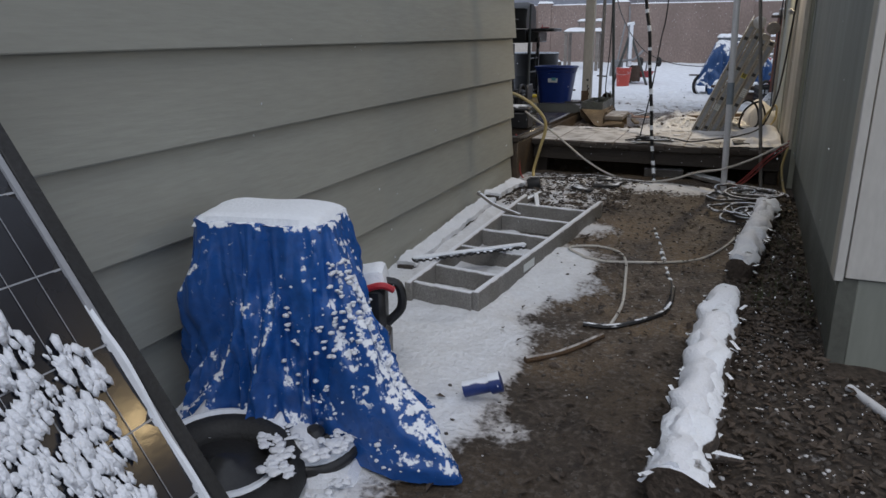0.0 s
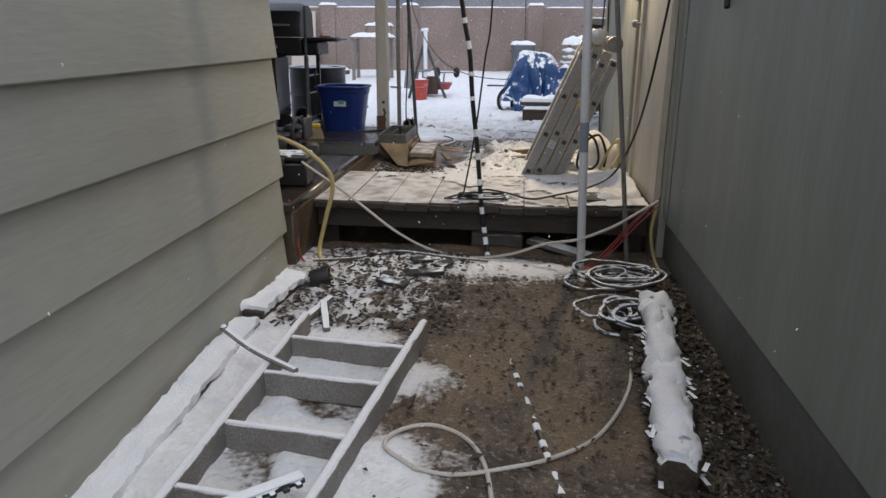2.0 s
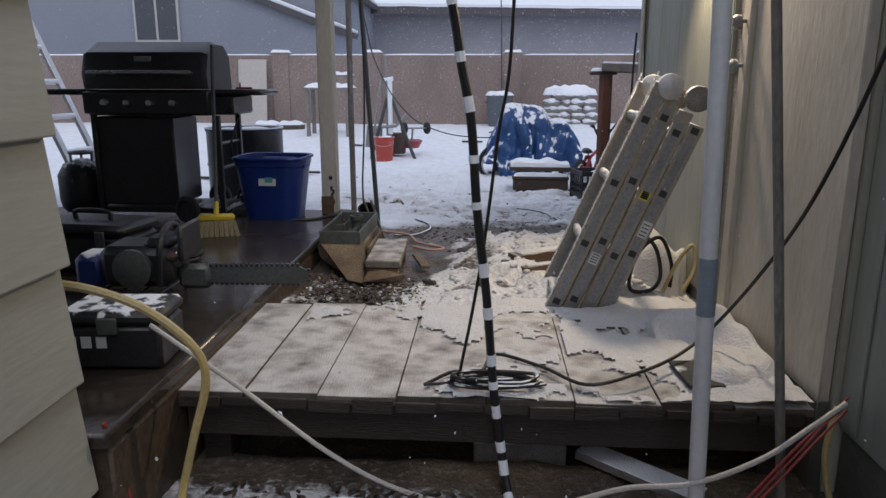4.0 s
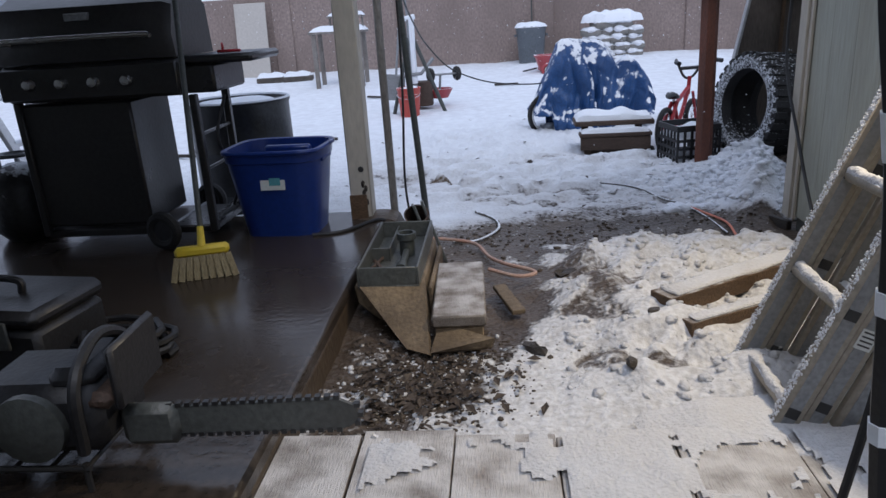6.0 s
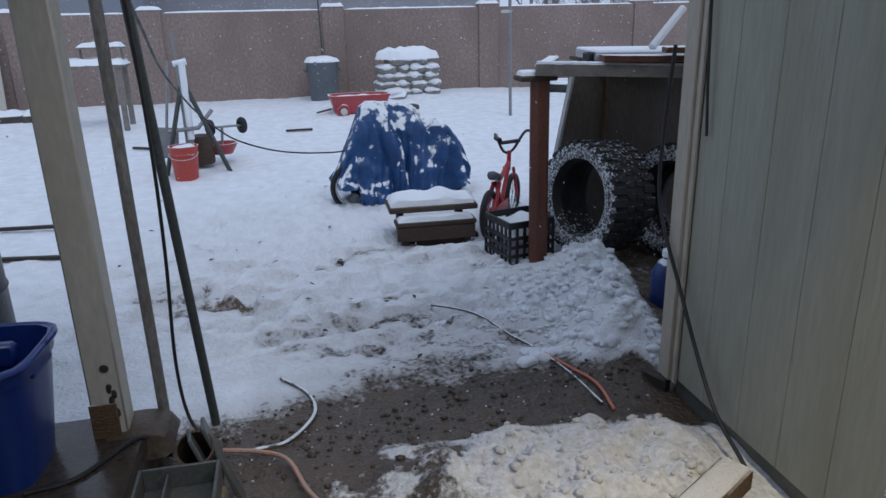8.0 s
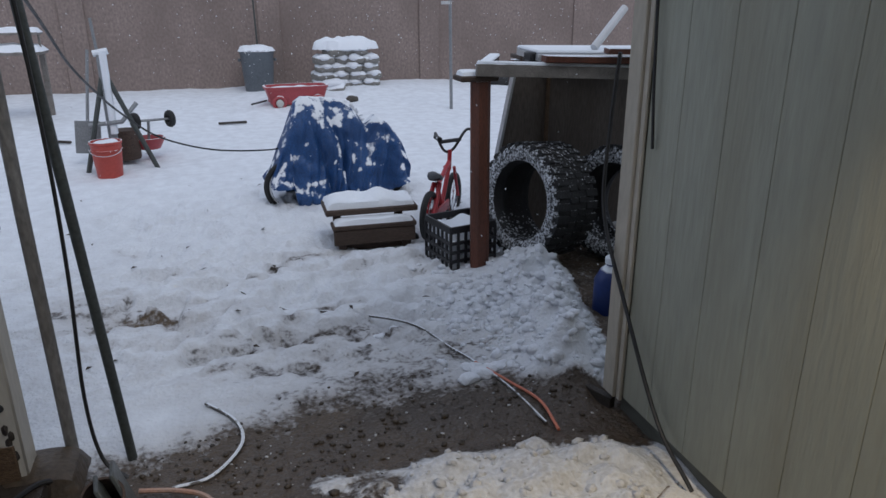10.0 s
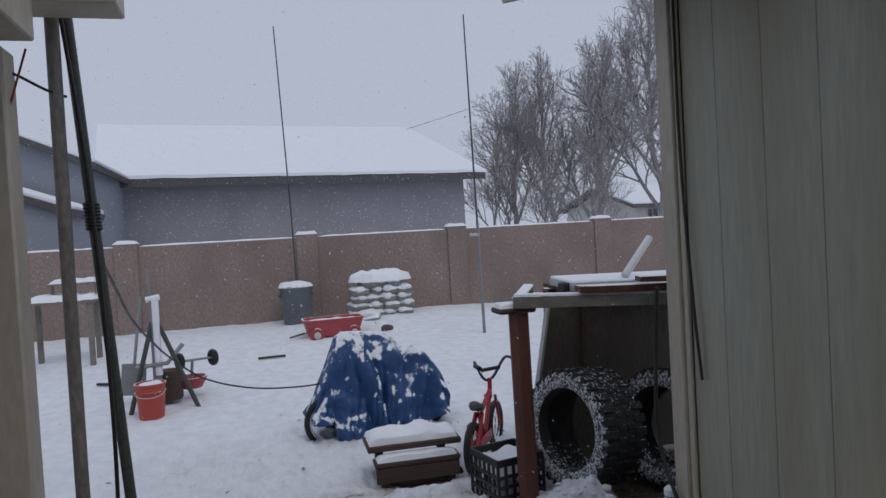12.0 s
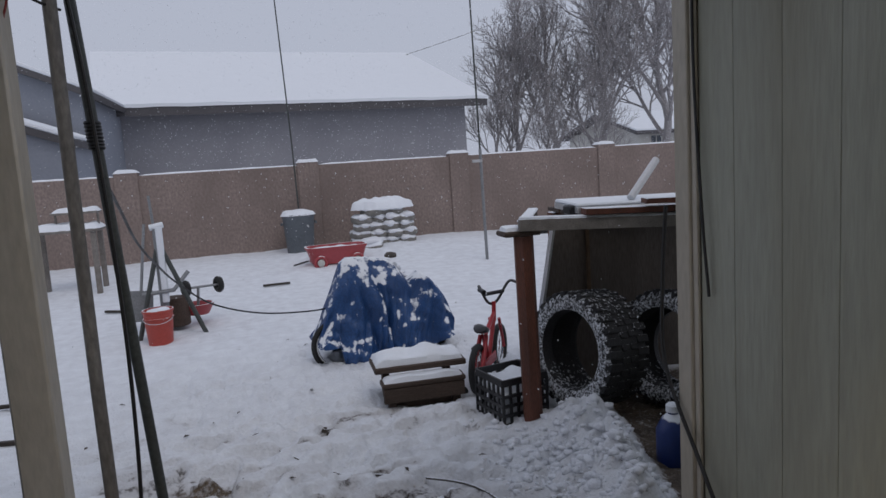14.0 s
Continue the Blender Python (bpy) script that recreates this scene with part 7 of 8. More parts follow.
part("caster", merged(lambda bm: ring_tube(bm, (0.30, -0.05, 0.02), (1, 0.2, 0), 0.03, 0.016, 16, 8)), RUBBER_PLAIN, bench)

bike = thing("child_bicycle", "small red child's bicycle standing in the snow", "bicycle", 0.505, 10.80, 0.27, 56)
for x, nm in ((-0.27, "wheel"), (0.30, "wheel")):
    w = part(nm, merged(lambda bm: ring_tube(bm, (x, 0, 0.15), (0, 1, 0), 0.145, 0.022, 30, 8)), RUBBER_PLAIN, bike)
    part("rim", merged(lambda bm: ring_tube(bm, (x, 0, 0.15), (0, 1, 0), 0.12, 0.008, 30, 6), lambda bm: [tube(bm, [(x, 0, 0.15), (x + 0.12 * math.cos(a), 0, 0.15 + 0.12 * math.sin(a))], 0.002, 4) for a in [math.pi * k / 6 for k in range(12)]]), CHROME, w)
part("frame", merged(*[lambda bm, p=p, q=q: tube(bm, [p, q], 0.016, 10) for p, q in (((0.0, 0, 0.14), (-0.10, 0, 0.33)), ((0.0, 0, 0.14), (0.20, 0, 0.40)), ((-0.09, 0, 0.31), (0.20, 0, 0.42)), ((-0.27, 0.03, 0.15), (-0.10, 0.02, 0.33)), ((-0.27, -0.03, 0.15), (-0.10, -0.02, 0.33)), ((-0.27, 0.03, 0.15), (0, 0.02, 0.14)), ((0.19, 0, 0.36), (0.21, 0, 0.50)))]), RED_PAINT, bike)
part("fork", merged(*[lambda bm, s=s: tube(bm, [(0.20, s * 0.035, 0.38), (0.30, s * 0.035, 0.15)], 0.012, 8) for s in (-1, 1)]), RED_PAINT, bike)
steer = Matrix.Translation((0.20, 0, 0)) @ Matrix.Rotation(radians(52), 4, "Z") @ Matrix.Translation((-0.20, 0, 0))
bars = [part("handlebar", tube(bmesh.new(), smooth_line([(0.12, -0.17, 0.62), (0.18, -0.13, 0.63), (0.21, -0.04, 0.50), (0.21, 0.04, 0.50), (0.18, 0.13, 0.63), (0.12, 0.17, 0.62)]), 0.010, 8), BLACK_METAL, bike)]
for s in (-1, 1):
    bars += [part("grip", tube(bmesh.new(), [(0.125, s * 0.168, 0.621), (0.05, s * 0.185, 0.615)], 0.017, 10), BLACK_PLASTIC, bike)]
bars += [part("crossbar_pad", tube(bmesh.new(), [(0.195, -0.09, 0.565), (0.195, 0.09, 0.565)], 0.014, 8), BLACK_PLASTIC, bike)]
for ob in bars:
    ob.matrix_local = steer
part("saddle", merged(lambda bm: blob(bm, (-0.13, 0, 0.385), 0.085, 0.35, 2, 2)), BLACK_PLASTIC, bike)
part("seat_post", tube(bmesh.new(), [(-0.10, 0, 0.32), (-0.12, 0, 0.37)], 0.011, 8), CHROME, bike)
part("chain_guard", merged(lambda bm: box(bm, -0.24, -0.045, 0.12, 0.05, -0.03, 0.19, 0.01)), RED_PAINT, bike)
for s in (-1, 1):
    part("pedal", bx(0.02 * s - 0.035, s * 0.09 - 0.03, 0.14 + s * 0.07 - 0.008, 0.02 * s + 0.035, s * 0.09 + 0.03, 0.14 + s * 0.07 + 0.008, bevel=0.004), BLACK_PLASTIC, bike)
part("crank", tube(bmesh.new(), [(-0.02, -0.065, 0.07), (0.0, -0.06, 0.14), (0, 0.06, 0.14), (0.02, 0.065, 0.21)], 0.007, 6), CHROME, bike)
part("training_arm", tube(bmesh.new(), [(-0.27, -0.03, 0.15), (-0.26, -0.14, 0.08), (-0.26, -0.19, 0.06)], 0.007, 6), CHROME, bike)
part("training_wheel", merged(lambda bm: ring_tube(bm, (-0.26, -0.20, 0.05), (0, 1, 0), 0.04, 0.014, 18, 6)), RUBBER_PLAIN, bike)

crate = thing("milk_crate", "black plastic milk crate filled with snow", "crate", 0.405, 10.09, 0.27, 12)
for s, ax in ((-1, 0), (1, 0), (-1, 1), (1, 1)):
    bm = bmesh.new()
    m = Matrix.Rotation(radians(90 * ax), 4, "Z")
    for z in (0.0, 0.055, 0.11, 0.165, 0.235):
        box(bm, -0.15, s * 0.15 - 0.006, z, 0.15, s * 0.15 + 0.006, z + (0.04 if z > 0.2 else 0.018), 0, m)
    for i in range(7):
        x = -0.15 + 0.3 * i / 6
        box(bm, x - 0.008, s * 0.15 - 0.005, 0, x + 0.008, s * 0.15 + 0.005, 0.25, 0, m)
    tagged(part("side_lattice", bm, BLACK_PLASTIC, crate, smooth=0), kind="stuff")
part("bottom", bx(-0.145, -0.145, 0.002, 0.145, 0.145, 0.012, bevel=0), BLACK_PLASTIC, crate)
part("snow", pad(0, 0, 0.19, 0.28, 0.28, 0.06, rough=0.4), SNOW_M, crate)

# rough workbench by the shed
wb = thing("workbench", "rough outdoor workbench of red-brown timber under snow", "workbench", group="")
part("post", merged(lambda bm: tube(bm, [(0.445, 9.86, 0.20), (0.435, 9.86, 1.36)], 0.056, 7)), WOOD_RED, wb)
part("post_cap", merged(lambda bm: box(bm, 0.31, 9.80, 1.362, 0.52, 9.95, 1.392, 0.008)), WOOD_BENCH, wb)
part("post_snow", pad(0.39, 9.87, 1.392, 0.15, 0.12, 0.022), SNOW_M, wb)
part("front_beam", bar(bmesh.new(), (0.39, 9.80, 1.425), (1.75, 9.55, 1.375), 0.045, 0.065), WOOD_GREY, wb)
part("beam_snow", merged(lambda bm: bar(bm, (0.40, 9.81, 1.462), (1.75, 9.56, 1.412), 0.05, 0.014, bevel=0.006)), SNOW_M, wb)
part("side_beam", bar(bmesh.new(), (0.44, 9.86, 1.41), (0.78, 10.55, 1.41), 0.06, 0.05), WOOD_BENCH, wb)
part("side_beam_snow", merged(lambda bm: bar(bm, (0.44, 9.86, 1.44), (0.78, 10.55, 1.44), 0.07, 0.02, bevel=0.008)), SNOW_M, wb)
part("rear_post", merged(lambda bm: box(bm, 0.95, 10.62, 0.2, 1.05, 10.72, 1.40, 0.006)), WOOD_RED, wb)
part("rear_post", merged(lambda bm: box(bm, 1.85, 9.5, 0.2, 1.95, 9.6, 1.40, 0.006)), WOOD_RED, wb)
part("top_board", bar(bmesh.new(), (0.80, 9.92, 1.43), (1.95, 9.72, 1.40), 0.22, 0.025), WOOD_BENCH, wb)
part("top_board", bar(bmesh.new(), (0.85, 10.2, 1.43), (2.1, 9.98, 1.40), 0.25, 0.025), WOOD_BENCH, wb)
part("top_board", bar(bmesh.new(), (0.90, 10.5, 1.43), (2.2, 10.28, 1.40), 0.28, 0.025), WOOD_BENCH, wb)
solid("wood_board", bar(bmesh.new(), (0.74, 9.74, 1.475), (1.55, 9.60, 1.455), 0.10, 0.035), WOOD_RED, "red-brown board lying on the workbench", "board")
sheet = thing("panel_on_bench", "snow-covered flat panel with an aluminium edge", "panel")
part("panel", bar(bmesh.new(), (0.78, 10.05, 1.475), (1.9, 9.86, 1.46), 0.50, 0.035), ALU_BRIGHT, sheet)
part("snow", merged(lambda bm: bar(bm, (0.78, 10.05, 1.502), (1.9, 9.86, 1.487), 0.49, 0.022, bevel=0.009)), SNOW_M, sheet)
part("corner_clip", merged(lambda bm: box(bm, 0.72, 9.86, 1.45, 0.86, 9.96, 1.50, 0.008)), BLACK_PLASTIC, sheet)
solid("red_block", bar(bmesh.new(), (1.04, 9.63, 1.515), (1.7, 9.50, 1.50), 0.09, 0.03), WOOD_RED, "short red-brown board on the workbench", "board")
solid("snowy_pipe", merged(lambda bm: tube(bm, [(1.06, 9.80, 1.52), (1.30, 9.92, 1.72)], 0.022, 10)), PVC, "white pipe leaning on the workbench", "pipe")

ply = thing("leaning_sheet", "dark sheet leaning under the workbench, edged with aluminium", "sheet")
bm = bmesh.new()
prof = [(0.66, 0.25), (0.88, 1.39), (2.0, 1.39), (2.0, 0.25)]
a, c = [bm.verts.new((px, 10.42, pz)) for px, pz in prof], [bm.verts.new((px, 10.45, pz)) for px, pz in prof]
bm.faces.new(a); bm.faces.new(c)
for j in range(4):
    bm.faces.new((a[j], a[(j + 1) % 4], c[(j + 1) % 4], c[j]))
part("sheet", bm, PLY_DARK, ply)
part("edge", bar(bmesh.new(), (0.655, 10.43, 0.25), (0.875, 10.43, 1.395), 0.02, 0.05, up=(0, 1, 0)), ALU_BRIGHT, ply, "aluminium edge")
part("batten", bx(1.08, 10.395, 0.8, 1.10, 10.418, 1.38, bevel=0.002), WOOD_TAN, ply)


def tyre(x, y, z, axis, r, w, label):
    t = thing("truck_tyre", label, "tyre", group="truck tyres")
    t.matrix_world = axis_pose((x, y, z), axis)
    h = w / 2
    prof = [(r * 0.67, -h * 0.78), (r * 0.71, -h * 0.95), (r * 0.82, -h), (r * 0.93, -h * 0.95), (r * 0.975, -h * 0.82), (r * 0.985, -h * 0.4), (r * 0.985, h * 0.4), (r * 0.975, h * 0.82), (r * 0.93, h * 0.95), (r * 0.80, h), (r * 0.71, h * 0.95), (r * 0.67, h * 0.78), (r * 0.65, h * 0.5), (r * 0.76, h * 0.3), (r * 0.80, 0), (r * 0.76, -h * 0.3), (r * 0.65, -h * 0.5), (r * 0.67, -h * 0.78)]
    part("carcass", lathe(bmesh.new(), prof, 64, cap=False), RUBBER, t)
    part("sidewall_frost", lathe(bmesh.new(), [(r * 0.69, h * 0.93), (r * 0.75, h * 1.0), (r * 0.83, h * 1.035), (r * 0.92, h * 1.0), (r * 0.965, h * 0.90)], 64, cap=False), RUBBER_FROST, t, "sidewall rimed with snow")
    bm = bmesh.new()
    for k in range(30):
        a = 2 * math.pi * k / 30
        for s in (-1, 1):
            m = Matrix.Rotation(a + 0.10 * s, 4, "Z")
            box(bm, r * 0.935, -0.022, s * h * 0.70 - h * 0.30, r * 1.005, 0.022, s * h * 0.70 + h * 0.28, 0.004, m)
            m2 = Matrix.Rotation(a + 0.10 * s + 0.1, 4, "Z")
            box(bm, r * 0.965, -0.018, s * h * 0.22 - h * 0.18, r * 1.005, 0.018, s * h * 0.22 + h * 0.18, 0.004, m2)
            box(bm, r * 0.86, -0.012, s * h * 0.97 - 0.006, r * 0.95, 0.012, s * h * 0.97 + 0.006, 0.003, m)
    tagged(part("tread", bm, RUBBER, t, "chunky tread with snow in the grooves"), kind="stuff")
    return t


tyre(0.825, 9.93, 0.662, (-0.95, -0.30, 0.10), 0.335, 0.30, "big knobbly truck tyre standing on edge, rimed with snow")
tyre(1.36, 9.86, 0.62, (-0.95, -0.30, 0.16), 0.335, 0.28, "second knobbly truck tyre in the shade of the workbench")
lying = thing("old_tyre", "old tyre lying flat under snow by the garden wall", "tyre", 3.58, 17.3, 0.44)
part("carcass", lathe(bmesh.new(), [(0.17, 0.0), (0.30, 0.0), (0.33, 0.05), (0.33, 0.12), (0.30, 0.17), (0.18, 0.17), (0.16, 0.10), (0.17, 0.0)], 36, cap=False), RUBBER, lying)
part("snow", merged(lambda bm: ring_tube(bm, (0, 0, 0.165), (0, 0, 1), 0.24, 0.06, 36, 8)), SNOW_M, lying)
jug = thing("blue_jug", "blue plastic jug with snow on its cap", "jug", 0.86, 9.12, 0.26, 20)
part("body", lathe(bmesh.new(), [(0.07, 0), (0.08, 0.02), (0.08, 0.20), (0.05, 0.26), (0.025, 0.28), (0.025, 0.30)], 18), BLUE_JUG, jug)
part("cap", lathe(bmesh.new(), [(0.032, 0.29), (0.032, 0.32), (0.02, 0.33)], 14), SNOW_M, jug)

# well rig: buckets, tripod, pipe, pump
for i, (x, y, tilt, rz) in enumerate(((-1.90, 13.06, 0, 0),)):
    b = thing("plastic_bucket", "orange-red plastic bucket standing in snow" if i == 0 else "orange-red bucket sunk in the snow", "bucket", x, y, 0.27 - 0.09 * i, rz, group="orange buckets")
    part("pail", lathe(bmesh.new(), [(0.105, 0), (0.13, 0.31), (0.137, 0.315), (0.137, 0.335), (0.126, 0.335), (0.102, 0.02)], 26), ORANGE_PLASTIC, b)
    part("rib", merged(lambda bm: ring_tube(bm, (0, 0, 0.26), (0, 0, 1), 0.129, 0.005, 26, 6)), ORANGE_PLASTIC, b)
    part("snow", pad(0, 0, 0.30, 0.23, 0.23, 0.04, round_=True), SNOW_M, b)
    part("bail", tube(bmesh.new(), [(0.13 * math.cos(a), -0.05 - 0.09 * math.sin(a), 0.27 - 0.05 * math.sin(a)) for a in np.linspace(0, math.pi, 12)], 0.003, 5), CHROME, b)
rig = thing("pipe_tripod", "steel tripod with a tall pipe, clogged with snow", "tripod", -1.87, 13.35, 0.27)
part("pipe", tube(bmesh.new(), [(0, 0, 0.25), (0.0, 0, 1.05)], 0.04, 12), GALV, rig)
part("pipe_snow", tube(bmesh.new(), [(0.018, -0.02, 0.35), (0.018, -0.02, 1.06)], 0.034, 10), SNOW_M, rig)
part("rod", tube(bmesh.new(), [(-0.02, 0, 1.0), (-0.04, 0, 1.36)], 0.013, 8), GALV, rig)
part("tee", tube(bmesh.new(), [(-0.06, 0, 1.06), (0.06, 0, 1.08)], 0.03, 10), SNOW_M, rig)
for p in ((-0.24, -0.12, 0.0), (0.36, -0.08, 0.0), (0.0, 0.35, 0.0)):
    part("leg", tube(bmesh.new(), [p, (0.0, 0, 0.92)], 0.022, 8), PIPE_DARK, rig)
part("crossbar", tube(bmesh.new(), [(-0.18, -0.05, 0.44), (0.10, -0.05, 0.46), (0.24, 0.0, 0.62)], 0.02, 8), GALV, rig)
solid("shovel_blade", merged(lambda bm: box(bm, -0.11, -0.006, 0, 0.11, 0.006, 0.30, 0.012), lambda bm: tube(bm, [(0, 0, 0.28), (0.03, 0.06, 0.95)], 0.014, 8)), GALV, "grey shovel standing in the snow", "shovel", m=pose(-2.12, 13.5, 0.42, -8, 6, 10))
solid("rusty_barrel", lathe(bmesh.new(), [(0.12, 0), (0.13, 0.02), (0.13, 0.26), (0.12, 0.28)], 20), RUST, "small rusty barrel behind the bucket", "barrel", m=pose(-1.80, 13.55, 0.34))
pump = thing("hand_cart", "small two-wheeled cart with a red body in the snow", "cart", -1.60, 13.65, 0.36, 15)
part("tub", lathe(bmesh.new(), [(0.10, 0.05), (0.15, 0.14), (0.16, 0.16), (0.14, 0.16), (0.09, 0.07)], 20), RED_PLASTIC, pump)
for x in (-0.10, 0.22):
    part("wheel", merged(lambda bm: ring_tube(bm, (x, 0, 0.32), (1, 0.3, 0), 0.055, 0.03, 20, 8)), RUBBER_PLAIN, pump)
part("axle", tube(bmesh.new(), [(-0.10, 0, 0.32), (0.22, 0, 0.32)], 0.012, 8), GALV, pump)
part("stem", tube(bmesh.new(), [(0, 0, 0.12), (0.02, 0, 0.32)], 0.014, 8), GALV, pump)
for i, (a, b_) in enumerate((((-0.95, 15.2), (-0.62, 15.25)), ((-3.6, 11.6), (-2.4, 11.5)), ((-3.7, 10.9), (-2.35, 10.75)), ((-2.65, 14.6), (-2.45, 14.5)))):
    z = ground_point(*a) + 0.02
    solid("stick", bar(bmesh.new(), (*a, z), (*b_, ground_point(*b_) + 0.02), 0.03, 0.025), WOOD_DARK, "dark stick half buried in snow", "stick", "sticks in the yard")
tab = thing("yard_table", "small table under snow by the garden wall", "table", -3.25, 16.0, 0.38)
part("tabletop", bx(-0.42, -0.25, 0.80, 0.40, 0.25, 0.84, bevel=0.006), WOOD_GREY, tab)
part("snow", pad(0, 0, 0.84, 0.82, 0.5, 0.07), SNOW_M, tab)
for x, y in ((-0.35, -0.2), (0.33, -0.2), (-0.35, 0.2), (0.33, 0.2)):
    part("leg", bx(x - 0.03, y - 0.03, 0, x + 0.03, y + 0.03, 0.80, bevel=0.004), WOOD_GREY, tab)
part("upper_shelf", bx(-0.15, -0.1, 1.02, 0.38, 0.2, 1.05, bevel=0.004), WOOD_GREY, tab)
part("upper_snow", pad(0.12, 0.05, 1.05, 0.53, 0.3, 0.05), SNOW_M, tab)
for x in (-0.13, 0.36):
    part("upright", bx(x - 0.012, 0.03, 0.84, x + 0.012, 0.06, 1.02, bevel=0.002), WOOD_GREY, tab)
for x in (-4.2, -4.65):
    blk = thing("stone_block", "flat stone block capped with snow by the garden wall", "stone", x, 16.9, 0.40, 10, group="stone blocks")
    part("block", bx(-0.24, -0.15, 0, 0.24, 0.15, 0.14, bevel=0.02), STONE, blk)
    part("snow", pad(0, 0, 0.14, 0.46, 0.28, 0.06), SNOW_M, blk)

bin_ = thing("rubbish_bin", "grey plastic rubbish bin with a snow lid", "bin", -0.32, 17.5, 0.42)
part("barrel", lathe(bmesh.new(), [(0.20, 0), (0.245, 0.60), (0.255, 0.62), (0.255, 0.66), (0.23, 0.665)], 28), GARBAGE_CAN, bin_)
part("snow_lid", pad(0, 0, 0.655, 0.55, 0.52, 0.07, round_=True, rough=0.2), SNOW_M, bin_)
for s in (-1, 1):
    part("handle", bx(s * 0.26 - 0.02, -0.06, 0.50, s * 0.26 + 0.02, 0.06, 0.54, bevel=0.008), GARBAGE_CAN, bin_)
for row in range(6):
    n = 4 if row < 5 else 3
    for k in range(n):
        x = 0.98 + (k - (n - 1) / 2) * (0.255 - 0.01 * row) + 0.03 * math.sin(row * 3 + k)
        bag = thing("sandbag", "filled bag in a snow-crusted stack", "bag", x, 17.30 + 0.03 * math.sin(k * 4 + row), 0.46 + 0.118 * row, RNG.uniform(-8, 8), group="stacked bags")
        bm = bmesh.new()
        g = bmesh.ops.create_icosphere(bm, subdivisions=3, radius=1)
        for v in bm.verts:
            c = v.co
            v.co = Vector((math.copysign(abs(c.x) ** 0.6, c.x) * 0.155, math.copysign(abs(c.y) ** 0.6, c.y) * 0.26, math.copysign(abs(c.z) ** 0.8, c.z) * 0.080)) + 0.012 * noise.noise_vector(c * 2.5 + Vector((row, k, 0)))
        part("sack", bm, BAG, bag, smooth=80)
        if row < 5:
            part("snow", merged(lambda bm: blob(bm, (0.02 * math.sin(k + row), -0.20, 0.04), 0.11, 0.45, row + k, 2)), SNOW_CLUMP, bag)
solid("snow_drift", pad(0.98, 17.30, 1.09, 1.0, 0.62, 0.16, rough=0.15, nx=30, ny=18, round_=True), SNOW_M, "rounded snow cap on the bag stack", "snow")
low = thing("sandbag", "bags slumped before the stack under snow", "bag", 0.72, 16.98, 0.46, 12, group="stacked bags")
part("sack", merged(lambda bm: blob(bm, (0, 0, 0.08), 0.22, 0.45, 3, 3)), BAG, low, smooth=80)
part("snow", merged(lambda bm: blob(bm, (0, 0, 0.15), 0.20, 0.35, 5, 3)), SNOW_CLUMP, low)
wagon = thing("toy_wagon", "faded red toy wagon with snow in it", "wagon", 0.10, 16.3, 0.44, 4)
part("tub", tote_shell(bmesh.new(), 0.70, 0.34, 0.86, 0.44, 0.24, 0.02), RED_PLASTIC, wagon)
for x in (-0.26, 0.26):
    for y in (-0.20, 0.20):
        w = part("wheel", merged(lambda bm: ring_tube(bm, (x, y, 0.03), (0, 1, 0), 0.075, 0.025, 20, 8)), RED_PLASTIC, wagon)
        part("hub", lathe(bmesh.new(), [(0.05, 0), (0.05, 0.02), (0.02, 0.03)], 14, axis_pose((x, y + (0.02 if y > 0 else -0.02), 0.03), (0, math.copysign(1, y), 0))), CREAM, w)
part("snow", pad(0, 0, 0.17, 0.74, 0.34, 0.05), SNOW_M, wagon)
part("pull_handle", tube(bmesh.new(), [(-0.40, 0, 0.05), (-0.62, -0.1, 0.02)], 0.012, 8), BLACK_METAL, wagon)
solid("rock", merged(lambda bm: blob(bm, (0, 0, 0.04), 0.10, 0.6, 4, 2)), STONE, "small rock in the snow near the bags", "rock", m=pose(0.86, 16.2, 0.42))
a1 = thing("antenna_pole", "thin antenna whip on the garden wall", "antenna", group="antennas")
part("whip", tube(bmesh.new(), [(-0.27, 17.85, 0.45), (-0.30, 17.85, 2.2), (-0.40, 17.85, 5.22)], 0.016, 6, True, 0.010), PIPE_DARK, a1)
a2 = thing("antenna_pole", "thin antenna pole standing in the yard", "antenna", group="antennas")
part("pole", tube(bmesh.new(), [(2.09, 15.5, 0.30), (2.07, 15.5, 1.9)], 0.022, 8), GALV, a2)
part("whip", tube(bmesh.new(), [(2.07, 15.5, 1.85), (2.03, 15.5, 4.75)], 0.014, 6, True, 0.009), PIPE_DARK, a2)
part("clamp", merged(lambda bm: box(bm, 1.95, 15.48, 1.72, 2.09, 15.52, 1.76, 0.004)), ALU_BRIGHT, a2)
wire = cord("overhead_wire", "thin overhead wire to the neighbour's roof", [(5.9, 36.5, 6.3), (9.0, 36.0, 7.2), (13.0, 35.5, 8.6), (18.0, 35.0, 10.6)], 0.012, CORD_GREY, seg=4)
cord("power_cable", "thin cord lying across the trodden snow", on_ground([(-0.95, 10.0), (-0.70, 9.72), (-0.46, 9.51), (-0.14, 9.25), (-0.02, 8.95), (0.03, 8.72), (0.09, 8.50), (0.13, 8.28)], 0.007), 0.006, CORD_GREY)
cord("power_cable", "orange cord end in the mud by the shed", on_ground([(0.02, 8.74), (0.10, 8.55), (0.16, 8.40), (0.15, 8.22)], 0.010), 0.006, CORD_ORANGE)
solid("edging_board", bar(bmesh.new(), (0.30, 8.62, 0.33), (0.41, 8.30, 0.33), 0.03, 0.05), WOOD_DARK, "dark edging board at the shed corner", "board")
